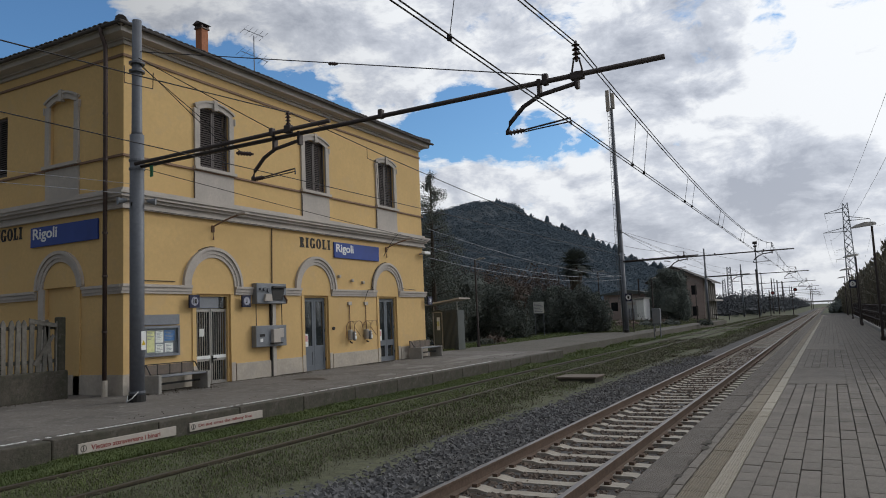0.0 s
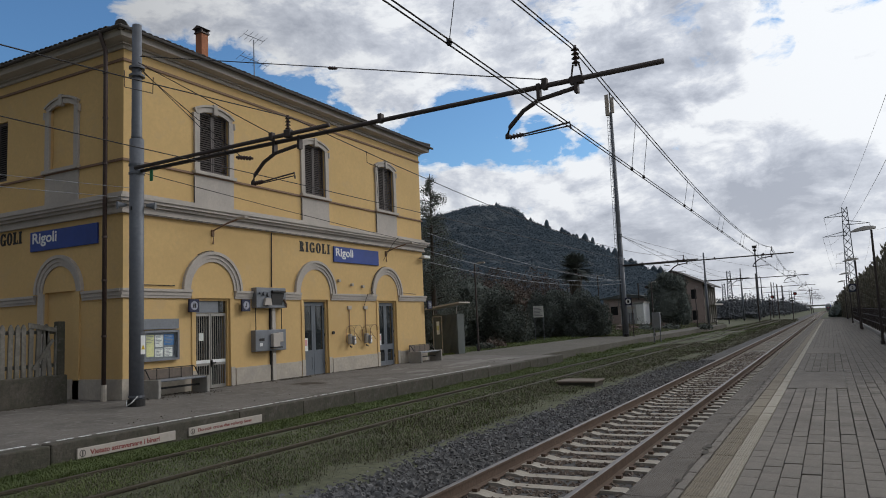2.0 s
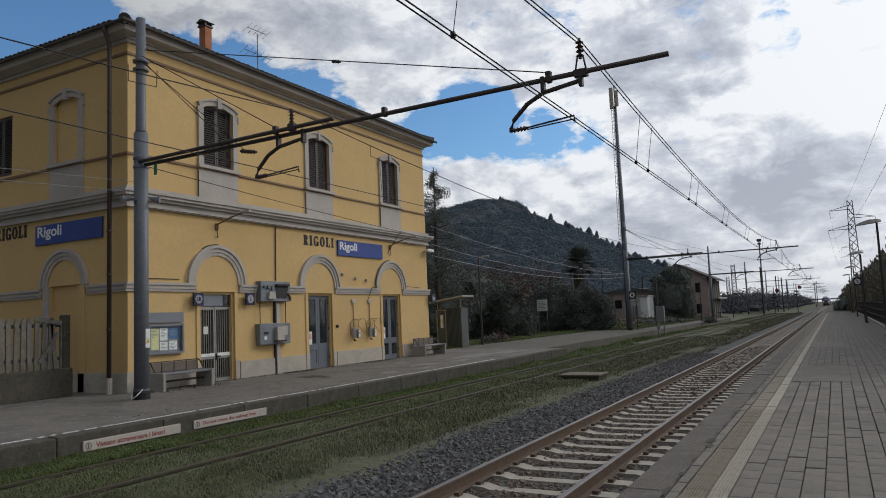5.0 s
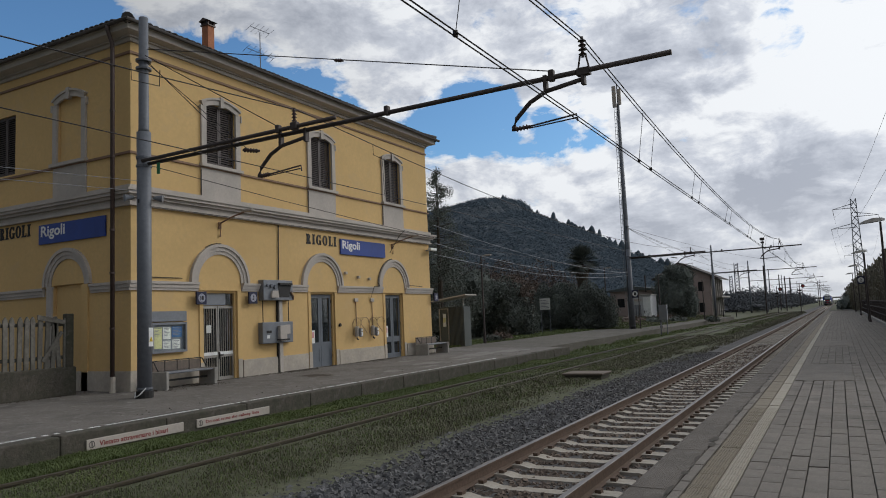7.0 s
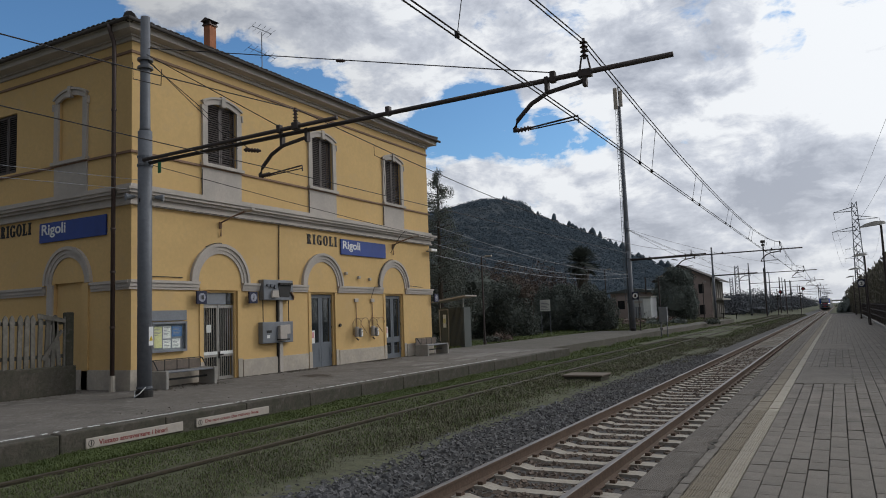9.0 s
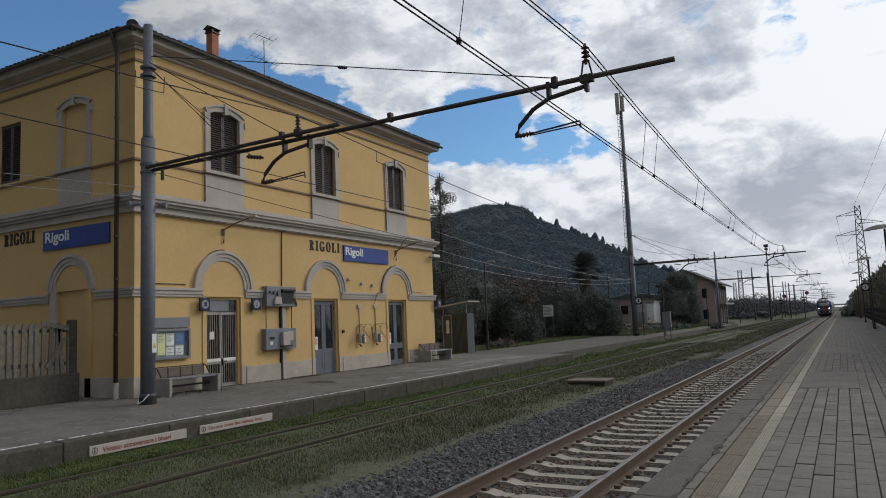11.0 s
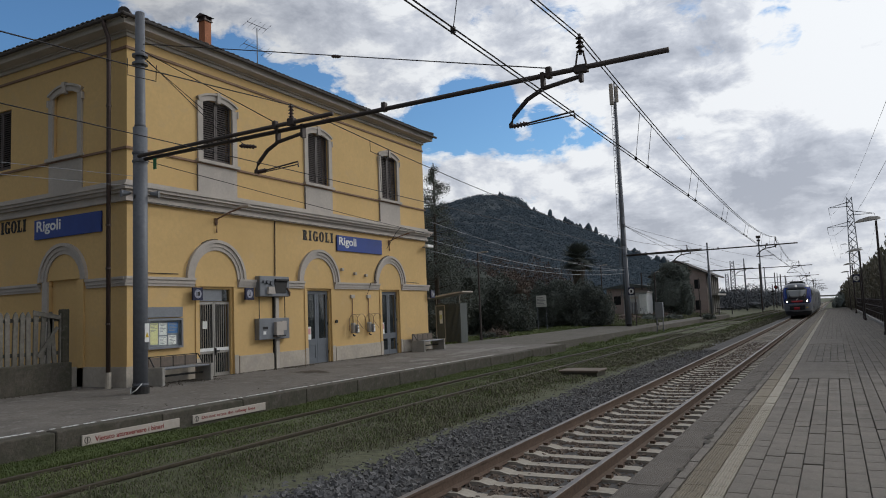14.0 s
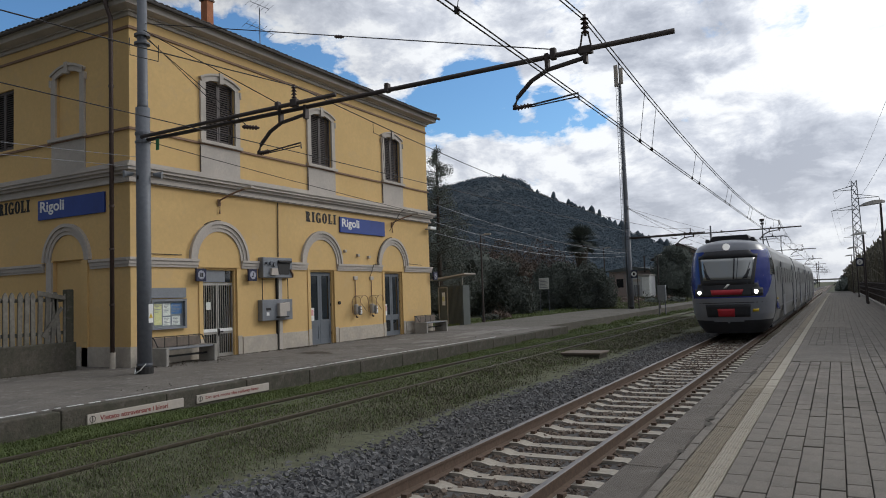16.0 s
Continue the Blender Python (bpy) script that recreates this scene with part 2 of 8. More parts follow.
M = dict(
    plaster=material("yellow_plaster", (0.63, 0.425, 0.185), 0.9, vary=0.06, grain=9, stain=0.35, bump=0.12, tint=(0.54, 0.36, 0.155), dirt=(0.58, 0.40, 0.195)),
    trim=material("grey_stone_trim", (0.46, 0.41, 0.365), 0.85, vary=0.08, grain=14, stain=0.9, bump=0.2, tint=(0.34, 0.31, 0.28)),
    plinth=material("plinth_render", (0.46, 0.405, 0.335), 0.9, vary=0.12, grain=11, stain=1.1, bump=0.35, tint=(0.30, 0.27, 0.24), dirt=(0.36, 0.33, 0.29)),
    string=material("brown_string_course", (0.24, 0.15, 0.10), 0.85, vary=0.12, grain=16, stain=1.5),
    louvre=material("brown_louvre", (0.088, 0.072, 0.068), 0.6, vary=0.2, grain=30, stain=2),
    tile=material("roof_tile", (0.072, 0.064, 0.060), 0.9, vary=0.25, grain=12, stain=1.2, island=0.3),
    gutter=material("brown_gutter", (0.075, 0.050, 0.043), 0.5, vary=0.15, grain=18, stain=1.5, metal=0.2),
    brick=material("chimney_brick", (0.42, 0.17, 0.09), 0.9, vary=0.2, grain=20, stain=3),
    door=material("grey_blue_door", (0.135, 0.15, 0.17), 0.5, vary=0.07, grain=14, stain=2, bump=0.05),
    bars=material("aluminium_bars", (0.36, 0.34, 0.31), 0.45, metal=0.5, vary=0.1, grain=30, stain=2),
    # Near-black sheets stand in for unlit rooms behind windows, gate and doors.
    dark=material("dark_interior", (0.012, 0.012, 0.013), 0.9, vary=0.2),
    glass=glass("window_glass"),
    blue=material("sign_blue", (0.018, 0.05, 0.26), 0.4, vary=0.05, grain=20, stain=1.5, bump=0.02),
    navy=material("sign_navy", (0.016, 0.018, 0.05), 0.4, vary=0.05, bump=0.02),
    white=material("white_paint", (0.78, 0.78, 0.76), 0.55, vary=0.05, grain=25, stain=2, bump=0.03),
    ink=material("black_letters", (0.018, 0.016, 0.015), 0.6, vary=0.2),
    red=material("red_letters", (0.25, 0.05, 0.045), 0.6, vary=0.1),
    board=material("pale_board", (0.42, 0.37, 0.325), 0.6, vary=0.08, grain=14, stain=2.5, tint=(0.5, 0.44, 0.39)),
    metal=material("grey_painted_metal", (0.22, 0.23, 0.25), 0.45, metal=0.3, vary=0.1, grain=20, stain=2, bump=0.06),
    galv=material("galvanised_pole", (0.135, 0.143, 0.160), 0.55, metal=0.2, vary=0.16, grain=12, stain=1.2, bump=0.08, tint=(0.108, 0.114, 0.128)),
    rustmetal=material("weathered_steel_arm", (0.075, 0.06, 0.056), 0.6, metal=0.4, vary=0.2, grain=25, stain=3),
    wire=material("copper_wire", (0.035, 0.03, 0.03), 0.5, metal=0.6, vary=0.1, bump=0),
    ceramic=material("brown_insulator", (0.06, 0.035, 0.03), 0.25, vary=0.1, bump=0),
    concrete=material("concrete", (0.34, 0.32, 0.29), 0.9, vary=0.12, grain=16, stain=1.3, bump=0.35, tint=(0.24, 0.225, 0.2), dirt=(0.29, 0.27, 0.24)),
    mossy=material("mossy_concrete", (0.075, 0.066, 0.052), 0.95, vary=0.3, grain=11, stain=1.6, bump=0.7, tint=(0.040, 0.044, 0.026), dirt=(0.115, 0.104, 0.088)),
    dirtpath=material("worn_gravel_path", (0.112, 0.100, 0.084), 0.95, vary=0.3, grain=18, stain=0.5, bump=0.7, tint=(0.072, 0.068, 0.048), dirt=(0.16, 0.145, 0.125)),
    asphalt=material("worn_asphalt", (0.158, 0.142, 0.125), 0.95, vary=0.3, grain=22, stain=0.75, bump=0.7, tint=(0.075, 0.068, 0.059), dirt=(0.25, 0.232, 0.21)),
    paver=material("grey_paver", (0.182, 0.161, 0.138), 0.85, vary=0.26, grain=55, stain=1.3, bump=0.6, island=0.2, tint=(0.122, 0.109, 0.093), dirt=(0.215, 0.195, 0.170)),
    patch=material("pale_worn_asphalt", (0.22, 0.205, 0.185), 0.95, vary=0.2, grain=30, stain=1.5, bump=0.4, tint=(0.15, 0.138, 0.122)),
    litter=material("dead_leaf_litter", (0.055, 0.042, 0.03), 0.95, vary=0.3, grain=20, stain=2, bump=0, island=0.6),
    joint=material("dark_joint", (0.078, 0.069, 0.057), 1.0, vary=0.3, grain=30),
    coping=material("ribbed_coping", (0.155, 0.136, 0.118), 0.9, vary=0.3, grain=45, stain=1.1, bump=0.8, tint=(0.105, 0.094, 0.080), dirt=(0.19, 0.17, 0.15)),
    tactile=material("worn_yellow_tile", (0.22, 0.187, 0.138), 0.85, vary=0.2, grain=30, stain=0.9, bump=0.3, tint=(0.17, 0.145, 0.11), dirt=(0.16, 0.135, 0.105)),
    stripe=material("worn_white_stripe", (0.35, 0.315, 0.255), 0.8, vary=0.15, grain=40, stain=1.2, bump=0.25, tint=(0.33, 0.295, 0.235), dirt=(0.26, 0.235, 0.19)),
    sleeper=material("concrete_sleeper", (0.37, 0.335, 0.285), 0.9, vary=0.15, grain=18, stain=2, bump=0.3, island=0.12, tint=(0.25, 0.21, 0.165)),
    railside=material("rusty_rail", (0.118, 0.078, 0.056), 0.85, metal=0.1, vary=0.25, grain=20, stain=2, bump=0.25),
    railtop=material("polished_rail_head", (0.20, 0.18, 0.17), 0.5, metal=0.9, vary=0.1, grain=30, stain=3, bump=0),
    oldrail=material("old_rusty_rail", (0.058, 0.046, 0.028), 0.62, metal=0.1, vary=0.25, grain=20, stain=2),
    stone=material("ballast_stone", (0.112, 0.110, 0.112), 0.9, vary=0.3, grain=30, stain=0.35, bump=0.4, island=0.6, tint=(0.10, 0.095, 0.09)),
    brownstone=material("rust_stained_ballast", (0.125, 0.095, 0.075), 0.95, vary=0.3, grain=30, stain=0.9, bump=0.4, island=0.5, tint=(0.075, 0.065, 0.06)),
    bed=material("ballast_bed", (0.085, 0.08, 0.078), 1.0, vary=0.5, grain=16, stain=0.5, bump=1.0, bump_scale=22, tint=(0.06, 0.054, 0.05)),
    soil=material("grassy_ground", (0.090, 0.092, 0.054), 1.0, vary=0.35, grain=6, stain=0.16, bump=0.8, bump_scale=9, tint=(0.05, 0.062, 0.024), dirt=(0.11, 0.098, 0.06)),
    grass=material("grass_blades", (0.098, 0.130, 0.040), 0.8, vary=0.2, grain=2, stain=0.5, bump=0, island=0.3, tint=(0.145, 0.172, 0.055)),
    # Dry grass tone, lifted slightly to carry the haze further off.
    drygrass=material("dry_grass", (0.142, 0.136, 0.088), 0.9, vary=0.25, grain=2, stain=0.5, bump=0, island=0.25, tint=(0.105, 0.094, 0.062)),
    # Leaf colour is raised to stand in for haze over dark green.
    leaf=material("dark_foliage", (0.130, 0.144, 0.128), 0.9, vary=0.2, grain=2, stain=0.4, bump=0, island=0.3, spec=0.15),
    scrub=material("brown_scrub", (0.150, 0.108, 0.092), 0.9, vary=0.3, grain=2, stain=0.3, bump=0, island=0.4, tint=(0.085, 0.08, 0.055)),
    bark=material("bark", (0.07, 0.056, 0.045), 0.95, vary=0.3, grain=18, stain=3, bump=0.6),
    reed=material("dry_reed", (0.125, 0.112, 0.088), 0.9, vary=0.25, grain=4, stain=0.3, bump=0, island=0.4, tint=(0.09, 0.085, 0.045)),
    # The haze over the hill is put into these blue-grey base colours.
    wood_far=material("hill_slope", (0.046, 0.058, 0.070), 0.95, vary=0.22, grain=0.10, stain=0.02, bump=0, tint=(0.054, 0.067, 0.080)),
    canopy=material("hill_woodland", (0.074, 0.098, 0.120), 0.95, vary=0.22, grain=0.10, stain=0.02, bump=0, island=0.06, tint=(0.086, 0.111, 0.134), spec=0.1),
    # Pinkish wall greyed so that its base colour includes the haze.
    house=material("faded_house_wall", (0.38, 0.30, 0.27), 0.9, vary=0.1, grain=3, stain=0.4),
    hutwhite=material("white_hut_wall", (0.50, 0.50, 0.50), 0.85, vary=0.1, grain=5, stain=0.9),
    corrugated=material("grey_sheet_metal", (0.10, 0.11, 0.105), 0.6, metal=0.3, vary=0.12, grain=8, stain=1.3),
    traingrey=material("train_grey_paint", (0.205, 0.215, 0.245), 0.32, vary=0.05, grain=6, stain=0.8, bump=0, tint=(0.25, 0.255, 0.27)),
    trainblue=material("train_blue_paint", (0.014, 0.03, 0.22), 0.25, vary=0.05, grain=6, stain=0.8, bump=0),
    trainside=material("train_side_panel", (0.24, 0.245, 0.255), 0.4, vary=0.07, grain=5, stain=0.6, bump=0, tint=(0.19, 0.185, 0.175)),
    trainroof=material("train_roof", (0.34, 0.35, 0.37), 0.4, vary=0.1, grain=5, stain=0.6, bump=0),
    underframe=material("black_underframe", (0.030, 0.031, 0.036), 0.7, vary=0.2, grain=10, bump=0.1),
    trainred=material("train_red_panel", (0.45, 0.025, 0.04), 0.4, vary=0.06, grain=8, bump=0),
    yellow=material("yellow_decal", (0.62, 0.42, 0.02), 0.5, vary=0.06, bump=0),
    lamp=material("lit_headlight", (0.9, 0.9, 0.85), 0.3, bump=0, emit=(1.0, 0.94, 0.82, 9)),
    dimlamp=material("top_headlight", (0.8, 0.8, 0.8), 0.2, bump=0, emit=(1.0, 1.0, 1.0, 0.3)),
    signalred=material("red_signal_disc", (0.30, 0.03, 0.03), 0.5, vary=0.1, bump=0),
    green=material("green_tag", (0.02, 0.16, 0.06), 0.5, vary=0.1, bump=0),
    paper=material("paper_notices", (0.7, 0.7, 0.66), 0.6, vary=0.06, grain=40, bump=0),
    yellowpaper=material("yellow_notice", (0.60, 0.58, 0.28), 0.6, vary=0.06, grain=40, bump=0),
    bluepaper=material("blue_notice", (0.06, 0.16, 0.36), 0.6, vary=0.3, grain=12, bump=0),
    slatwood=material("bench_slats", (0.155, 0.122, 0.098), 0.7, vary=0.15, grain=14, stain=3, bump=0.15),
    disc=material("faded_sign_disc", (0.36, 0.36, 0.42), 0.6, vary=0.1, grain=20, bump=0),
    pinkpaper=material("pink_notice", (0.6, 0.30, 0.30), 0.6, vary=0.2, grain=20, bump=0),
)


# ---- building blocks ----
ORG = {}


def thing(name, at, label, category, group="", kind=""):
    ob = new(name)
    ob.empty_display_size = 0.3
    ob.location = at
    ORG[ob] = Vector(at)
    return tagged(ob, label, category, group, kind)


def shade(me, smooth):
    if smooth:
        me.shade_smooth()


def part(name, bm, mat, parent=None, label="", smooth=False, kind=""):
    """Links a bmesh, drawn in world places, as one mesh under a thing or a part."""
    org = ORG.get(parent, Vector())
    if parent is not None and org.length:
        bmesh.ops.translate(bm, vec=-org, verts=bm.verts)
    me = bpy.data.meshes.new(name)
    bm.to_mesh(me)
    bm.free()
    shade(me, smooth)
    for x in (mat if isinstance(mat, (list, tuple)) else [mat]):
        me.materials.append(x)
    ob = new(name, me)
    ob.parent = parent
    ORG[ob] = org
    return tagged(ob, label, kind=kind)


def solid(name, bm, mat, at, label, category, group="", kind="", smooth=False):
    """A top-level thing of one mesh, with its origin at its base."""
    bmesh.ops.translate(bm, vec=-Vector(at), verts=bm.verts)
    me = bpy.data.meshes.new(name)
    bm.to_mesh(me)
    bm.free()
    shade(me, smooth)
    for x in (mat if isinstance(mat, (list, tuple)) else [mat]):
        me.materials.append(x)
    ob = new(name, me)
    ob.location = at
    ORG[ob] = Vector(at)
    return tagged(ob, label, category, group, kind)


def mesh_thing(name, verts, faces, mat, label, category, kind="", parent=None, smooth=False):
    me = bpy.data.meshes.new(name)
    me.from_pydata(verts, [], faces)
    me.update()
    shade(me, smooth)
    me.materials.append(mat)
    ob = new(name, me)
    ob.parent = parent
    return tagged(ob, label, category, kind=kind)


def B():
    return bmesh.new()


BOXF = ((0, 3, 2, 1), (4, 5, 6, 7), (0, 1, 5, 4), (1, 2, 6, 5), (2, 3, 7, 6), (3, 0, 4, 7))


def box(bm, x0, x1, y0, y1, z0, z1, slot=0):
    x0, x1, y0, y1, z0, z1 = min(x0, x1), max(x0, x1), min(y0, y1), max(y0, y1), min(z0, z1), max(z0, z1)
    v = [bm.verts.new(p) for p in ((x0, y0, z0), (x1, y0, z0), (x1, y1, z0), (x0, y1, z0), (x0, y0, z1), (x1, y0, z1), (x1, y1, z1), (x0, y1, z1))]
    for f in BOXF:
        bm.faces.new([v[i] for i in f]).material_index = slot
    return bm


def rbox(bm, x0, x1, y0, y1, z0, z1, r=0.02, seg=2):
    """A box with rounded edges."""
    t = bmesh.new()
    box(t, x0, x1, y0, y1, z0, z1)
    bmesh.ops.bevel(t, geom=t.edges[:], offset=r, segments=seg, affect="EDGES", profile=0.5)
    me = bpy.data.meshes.new("tmp")
    t.to_mesh(me)
    t.free()
    bm.from_mesh(me)
    bpy.data.meshes.remove(me)
    return bm


def tube(bm, pts, r, n=8, r1=None, caps=True, slot=0):
    """A round bar along points; r1 tapers it to its end."""
    pts = [Vector(p) for p in pts]
    rings = []
    for i, p in enumerate(pts):
        a, b = pts[max(i - 1, 0)], pts[min(i + 1, len(pts) - 1)]
        d = (b - a).normalized()
        u = d.cross(Vector((0, 0, 1)) if abs(d.z) < 0.9 else Vector((1, 0, 0))).normalized()
        w = d.cross(u)
        rad = r if r1 is None else r + (r1 - r) * i / max(1, len(pts) - 1)
        rings.append([bm.verts.new(p + (u * math.cos(2 * math.pi * k / n) + w * math.sin(2 * math.pi * k / n)) * rad) for k in range(n)])
    for a, b in zip(rings, rings[1:]):
        for k in range(n):
            bm.faces.new((a[k], a[(k + 1) % n], b[(k + 1) % n], b[k])).material_index = slot
    if caps and n > 2:
        bm.faces.new(rings[0][::-1]).material_index = slot
        bm.faces.new(rings[-1]).material_index = slot
    return bm


def disc(bm, c, axis, r, h, n=16):
    c, axis = Vector(c), Vector(axis).normalized()
    return tube(bm, (c - axis * h / 2, c + axis * h / 2), r, n)


def prism(bm, poly, a, b, axis="y"):
    """A flat outline (two coordinates) pushed from a to b along an axis."""
    def at(p, q):
        return {"y": (p[0], q, p[1]), "x": (q, p[0], p[1]), "z": (p[0], p[1], q)}[axis]
    va, vb = [bm.verts.new(at(p, a)) for p in poly], [bm.verts.new(at(p, b)) for p in poly]
    n = len(poly)
    bm.faces.new(va), bm.faces.new(vb[::-1])
    for i in range(n):
        bm.faces.new((va[(i + 1) % n], va[i], vb[i], vb[(i + 1) % n]))
    bmesh.ops.recalc_face_normals(bm, faces=bm.faces[:])
    return bm


def arch_ring(bm, place, c, z, r0, r1, d0, d1, a0=0, a1=180, n=22):
    """A moulded ring piece round (c, z); place(along, out, height) gives the world place."""
    rows = []
    for i in range(n + 1):
        a = radians(a0 + (a1 - a0) * i / n)
        ca, sa = math.cos(a), math.sin(a)
        rows.append([bm.verts.new(place(c + r * ca, d, z + r * sa)) for r, d in ((r0, d0), (r0, d1), (r1, d1), (r1, d0))])
    for p, q in zip(rows, rows[1:]):
        for k in range(4):
            bm.faces.new((p[k], p[(k + 1) % 4], q[(k + 1) % 4], q[k]))
    bm.faces.new(rows[0]), bm.faces.new(rows[-1][::-1])
    bmesh.ops.recalc_face_normals(bm, faces=bm.faces[:])
    return bm


def lettering(name, text, height, place, mat, parent, bold=0.0, width=None, depth=0.008, label=""):
    """Raised letters from the built-in font. place: a matrix whose x runs along the text and y up it."""
    cu = bpy.data.curves.new(name, "FONT")
    cu.body, cu.size, cu.offset, cu.extrude, cu.resolution_u = text, 1.0, bold, 0.001, 3
    tmp = bpy.data.objects.new(name, cu)
    me = bpy.data.meshes.new_from_object(tmp)
    bpy.data.objects.remove(tmp)
    co = np.array([v.co[:] for v in me.vertices])
    lo, hi = co.min(0), co.max(0)
    sy = height / (hi[1] - lo[1])
    sx = width / (hi[0] - lo[0]) if width else sy
    org = ORG.get(parent, Vector())
    for v in me.vertices:
        p = Vector(((v.co.x - lo[0]) * sx, (v.co.y - lo[1]) * sy, depth if v.co.z > 0 else 0.0))
        v.co = place @ p - org
    me.materials.clear()
    me.materials.append(mat)
    ob = new(name, me)
    ob.parent = parent
    ORG[ob] = org
    return tagged(ob, label)


def face_x(x, y, z):
    """Text on a wall that looks along +x: reads towards +y."""
    return Matrix(((0, 0, 1, x), (1, 0, 0, y), (0, 1, 0, z), (0, 0, 0, 1)))


def face_y(x, y, z):
    """Text on a wall that looks along -y: reads towards +x."""
    return Matrix(((1, 0, 0, x), (0, 0, -1, y), (0, 1, 0, z), (0, 0, 0, 1)))


# ---- ground, tracks, platforms ----
TRACK, SIDING = -3.49, -9.06          # centre lines
PLAT, PLAT1 = 0.25, 0.35              # heights over the rail heads
BED = -0.19


def ground():
    bm = B()
    # one sheet to the horizon, finer close by
    xs = [-3000, -900, -300, -120, -60, -35, -24, -18, -14, -11.6, -10.4, -9.8, -9.2, -8.6, -8.0, -7.4, -6.8, -6.2, -5, -2, 3, 8, 20, 60, 300, 3000]
    ys = [-2000, -300, -60, -20, -8] + [i * 0.9 for i in range(0, 90)] + [84, 90, 100, 115, 140, 180, 260, 400, 800, 2000, 4500]
    grid = []
    for y in ys:
        row = []
        for x in xs:
            z = -0.26
            if -12 < x < -6.0 and 0 <= y < 82:
                z = (-0.065 if x < -7.6 else -0.15) + 0.02 * noise.noise((x * 0.7, y * 0.5, 0))
            if x < -17 and y > 30:
                z = 0.30
            row.append(bm.verts.new((x, y, z)))
        grid.append(row)
    for a, b in zip(grid, grid[1:]):
        for k in range(len(xs) - 1):
            bm.faces.new((a[k], a[k + 1], b[k + 1], b[k]))
    solid("ground", bm, M["soil"], (0, 0, 0), "flat rough grassland around the railway line", "ground", kind="structure", smooth=True)


def bend(y):
    """The main line swings gently to the right far off."""
    return max(0.0, y - 370) ** 2 * 0.00082


def rail(bm, x, y0, y1, old=False):
    """A flat-bottomed rail: foot, web and head; the worn running surface has its own material."""
    prof = ((-0.07, -0.17), (0.07, -0.17), (0.07, -0.16), (0.012, -0.14), (0.012, -0.045), (0.036, -0.035), (0.036, -0.005), (0.028, 0), (-0.028, 0), (-0.036, -0.005), (-0.036, -0.035), (-0.012, -0.045), (-0.012, -0.14), (-0.07, -0.16))
    ys = [y0] + [y for y in range(370, 561, 10) if y < y1] + [y1]
    rings = [[bm.verts.new((x + p[0] + bend(y), y, p[1])) for p in prof] for y in ys]
    n = len(prof)
    for a, b in zip(rings, rings[1:]):
        for i in range(n):
            f = bm.faces.new((a[(i + 1) % n], a[i], b[i], b[(i + 1) % n]))
            f.material_index = 1 if i in (6, 7, 8) and not old else 0
    bm.faces.new(rings[0]), bm.faces.new(rings[-1][::-1])
    bmesh.ops.recalc_face_normals(bm, faces=bm.faces[:])


def sleeper_mesh(name):
    bm = B()
    for s in (-1, 1):
        prism(bm, ((s * 0.42, -0.30), (s * 1.15, -0.30), (s * 1.15, -0.17), (s * 1.08, -0.155), (s * 0.55, -0.155), (s * 0.42, -0.185)), -0.12, 0.12)
    box(bm, -0.42, 0.42, -0.10, 0.10, -0.30, -0.187)
    for s in (-1, 1):
        for d in (-0.13, 0.13):
            box(bm, s * 0.752 + d - 0.035, s * 0.752 + d + 0.035, -0.05, 0.05, -0.157, -0.115, 1)
    me = bpy.data.meshes.new(name)
    bm.to_mesh(me)
    bm.free()
    me.materials.append(M["sleeper"])
    me.materials.append(M["railside"])
    return me


def tracks():
    t = thing("railway_track", (TRACK, 0, 0), "main line track with rusty rails on pale concrete sleepers", "railway track", kind="structure")
    for s in (-1, 1):
        bm = B()
        rail(bm, TRACK + s * 0.7525, -12, 560)
        part("rail", bm, [M["railside"], M["railtop"]], t, "steel rail with a polished head")
    me = sleeper_mesh("sleeper")
    for i in range(260):
        ob = new("sleeper", me)
        ob.parent = t
        ob.location = (random.uniform(-0.015, 0.015), -5.5 + i * 0.6, random.uniform(-0.006, 0.004))
        ob.rotation_euler = (0, 0, random.uniform(-0.008, 0.008))
    bm = B()
    for i in range(680):
        y = -5.5 + (260 + i) * 0.6
        box(bm, TRACK - 1.15 + bend(y), TRACK + 1.15 + bend(y), y - 0.12, y + 0.12, -0.3, -0.16)
    part("far_sleepers", bm, M["sleeper"], t, "concrete sleepers far along the line", kind="stuff")

    s2 = thing("siding_track", (SIDING, 0, 0), "disused siding with old rails sunk in grass", "railway track", kind="structure")
    for s in (-1, 1):
        bm = B()
        rail(bm, SIDING + s * 0.7525, -12, 160, old=True)
        part("rail", bm, M["oldrail"], s2, "old brown rail sunk in grass")

    # the ballast bed with its shoulders
    bm = B()
    prof = ((-7.6, -0.34), (-6.9, -0.24), (-6.2, -0.20), (-5.2, -0.175), (-4.7, -0.185), (-3.9, -0.20), (-3.0, -0.20), (-2.3, -0.19), (-1.9, -0.19))
    ys = [-12 + i * 1.5 for i in range(60)] + [90, 130, 200, 300] + list(range(370, 561, 19))
    rows = [[bm.verts.new((x + bend(y), y, z + (0.02 * noise.noise((x, y, 3)) if y < 70 else 0))) for x, z in prof] for y in ys]
    for a, b in zip(rows, rows[1:]):
        for k in range(len(prof) - 1):
            bm.faces.new((a[k], a[k + 1], b[k + 1], b[k]))
    solid("ballast_bed", bm, M["bed"], (TRACK, 0, 0), "dark crushed stone bed under the track", "ballast", kind="structure", smooth=True)


STONE = np.array([(-1, -1, -.7), (1, -1, -.7), (1, 1, -.7), (-1, 1, -.7), (-.8, -.7, .7), (.7, -.8, .7), (.8, .8, .6), (-.7, .7, .8)])
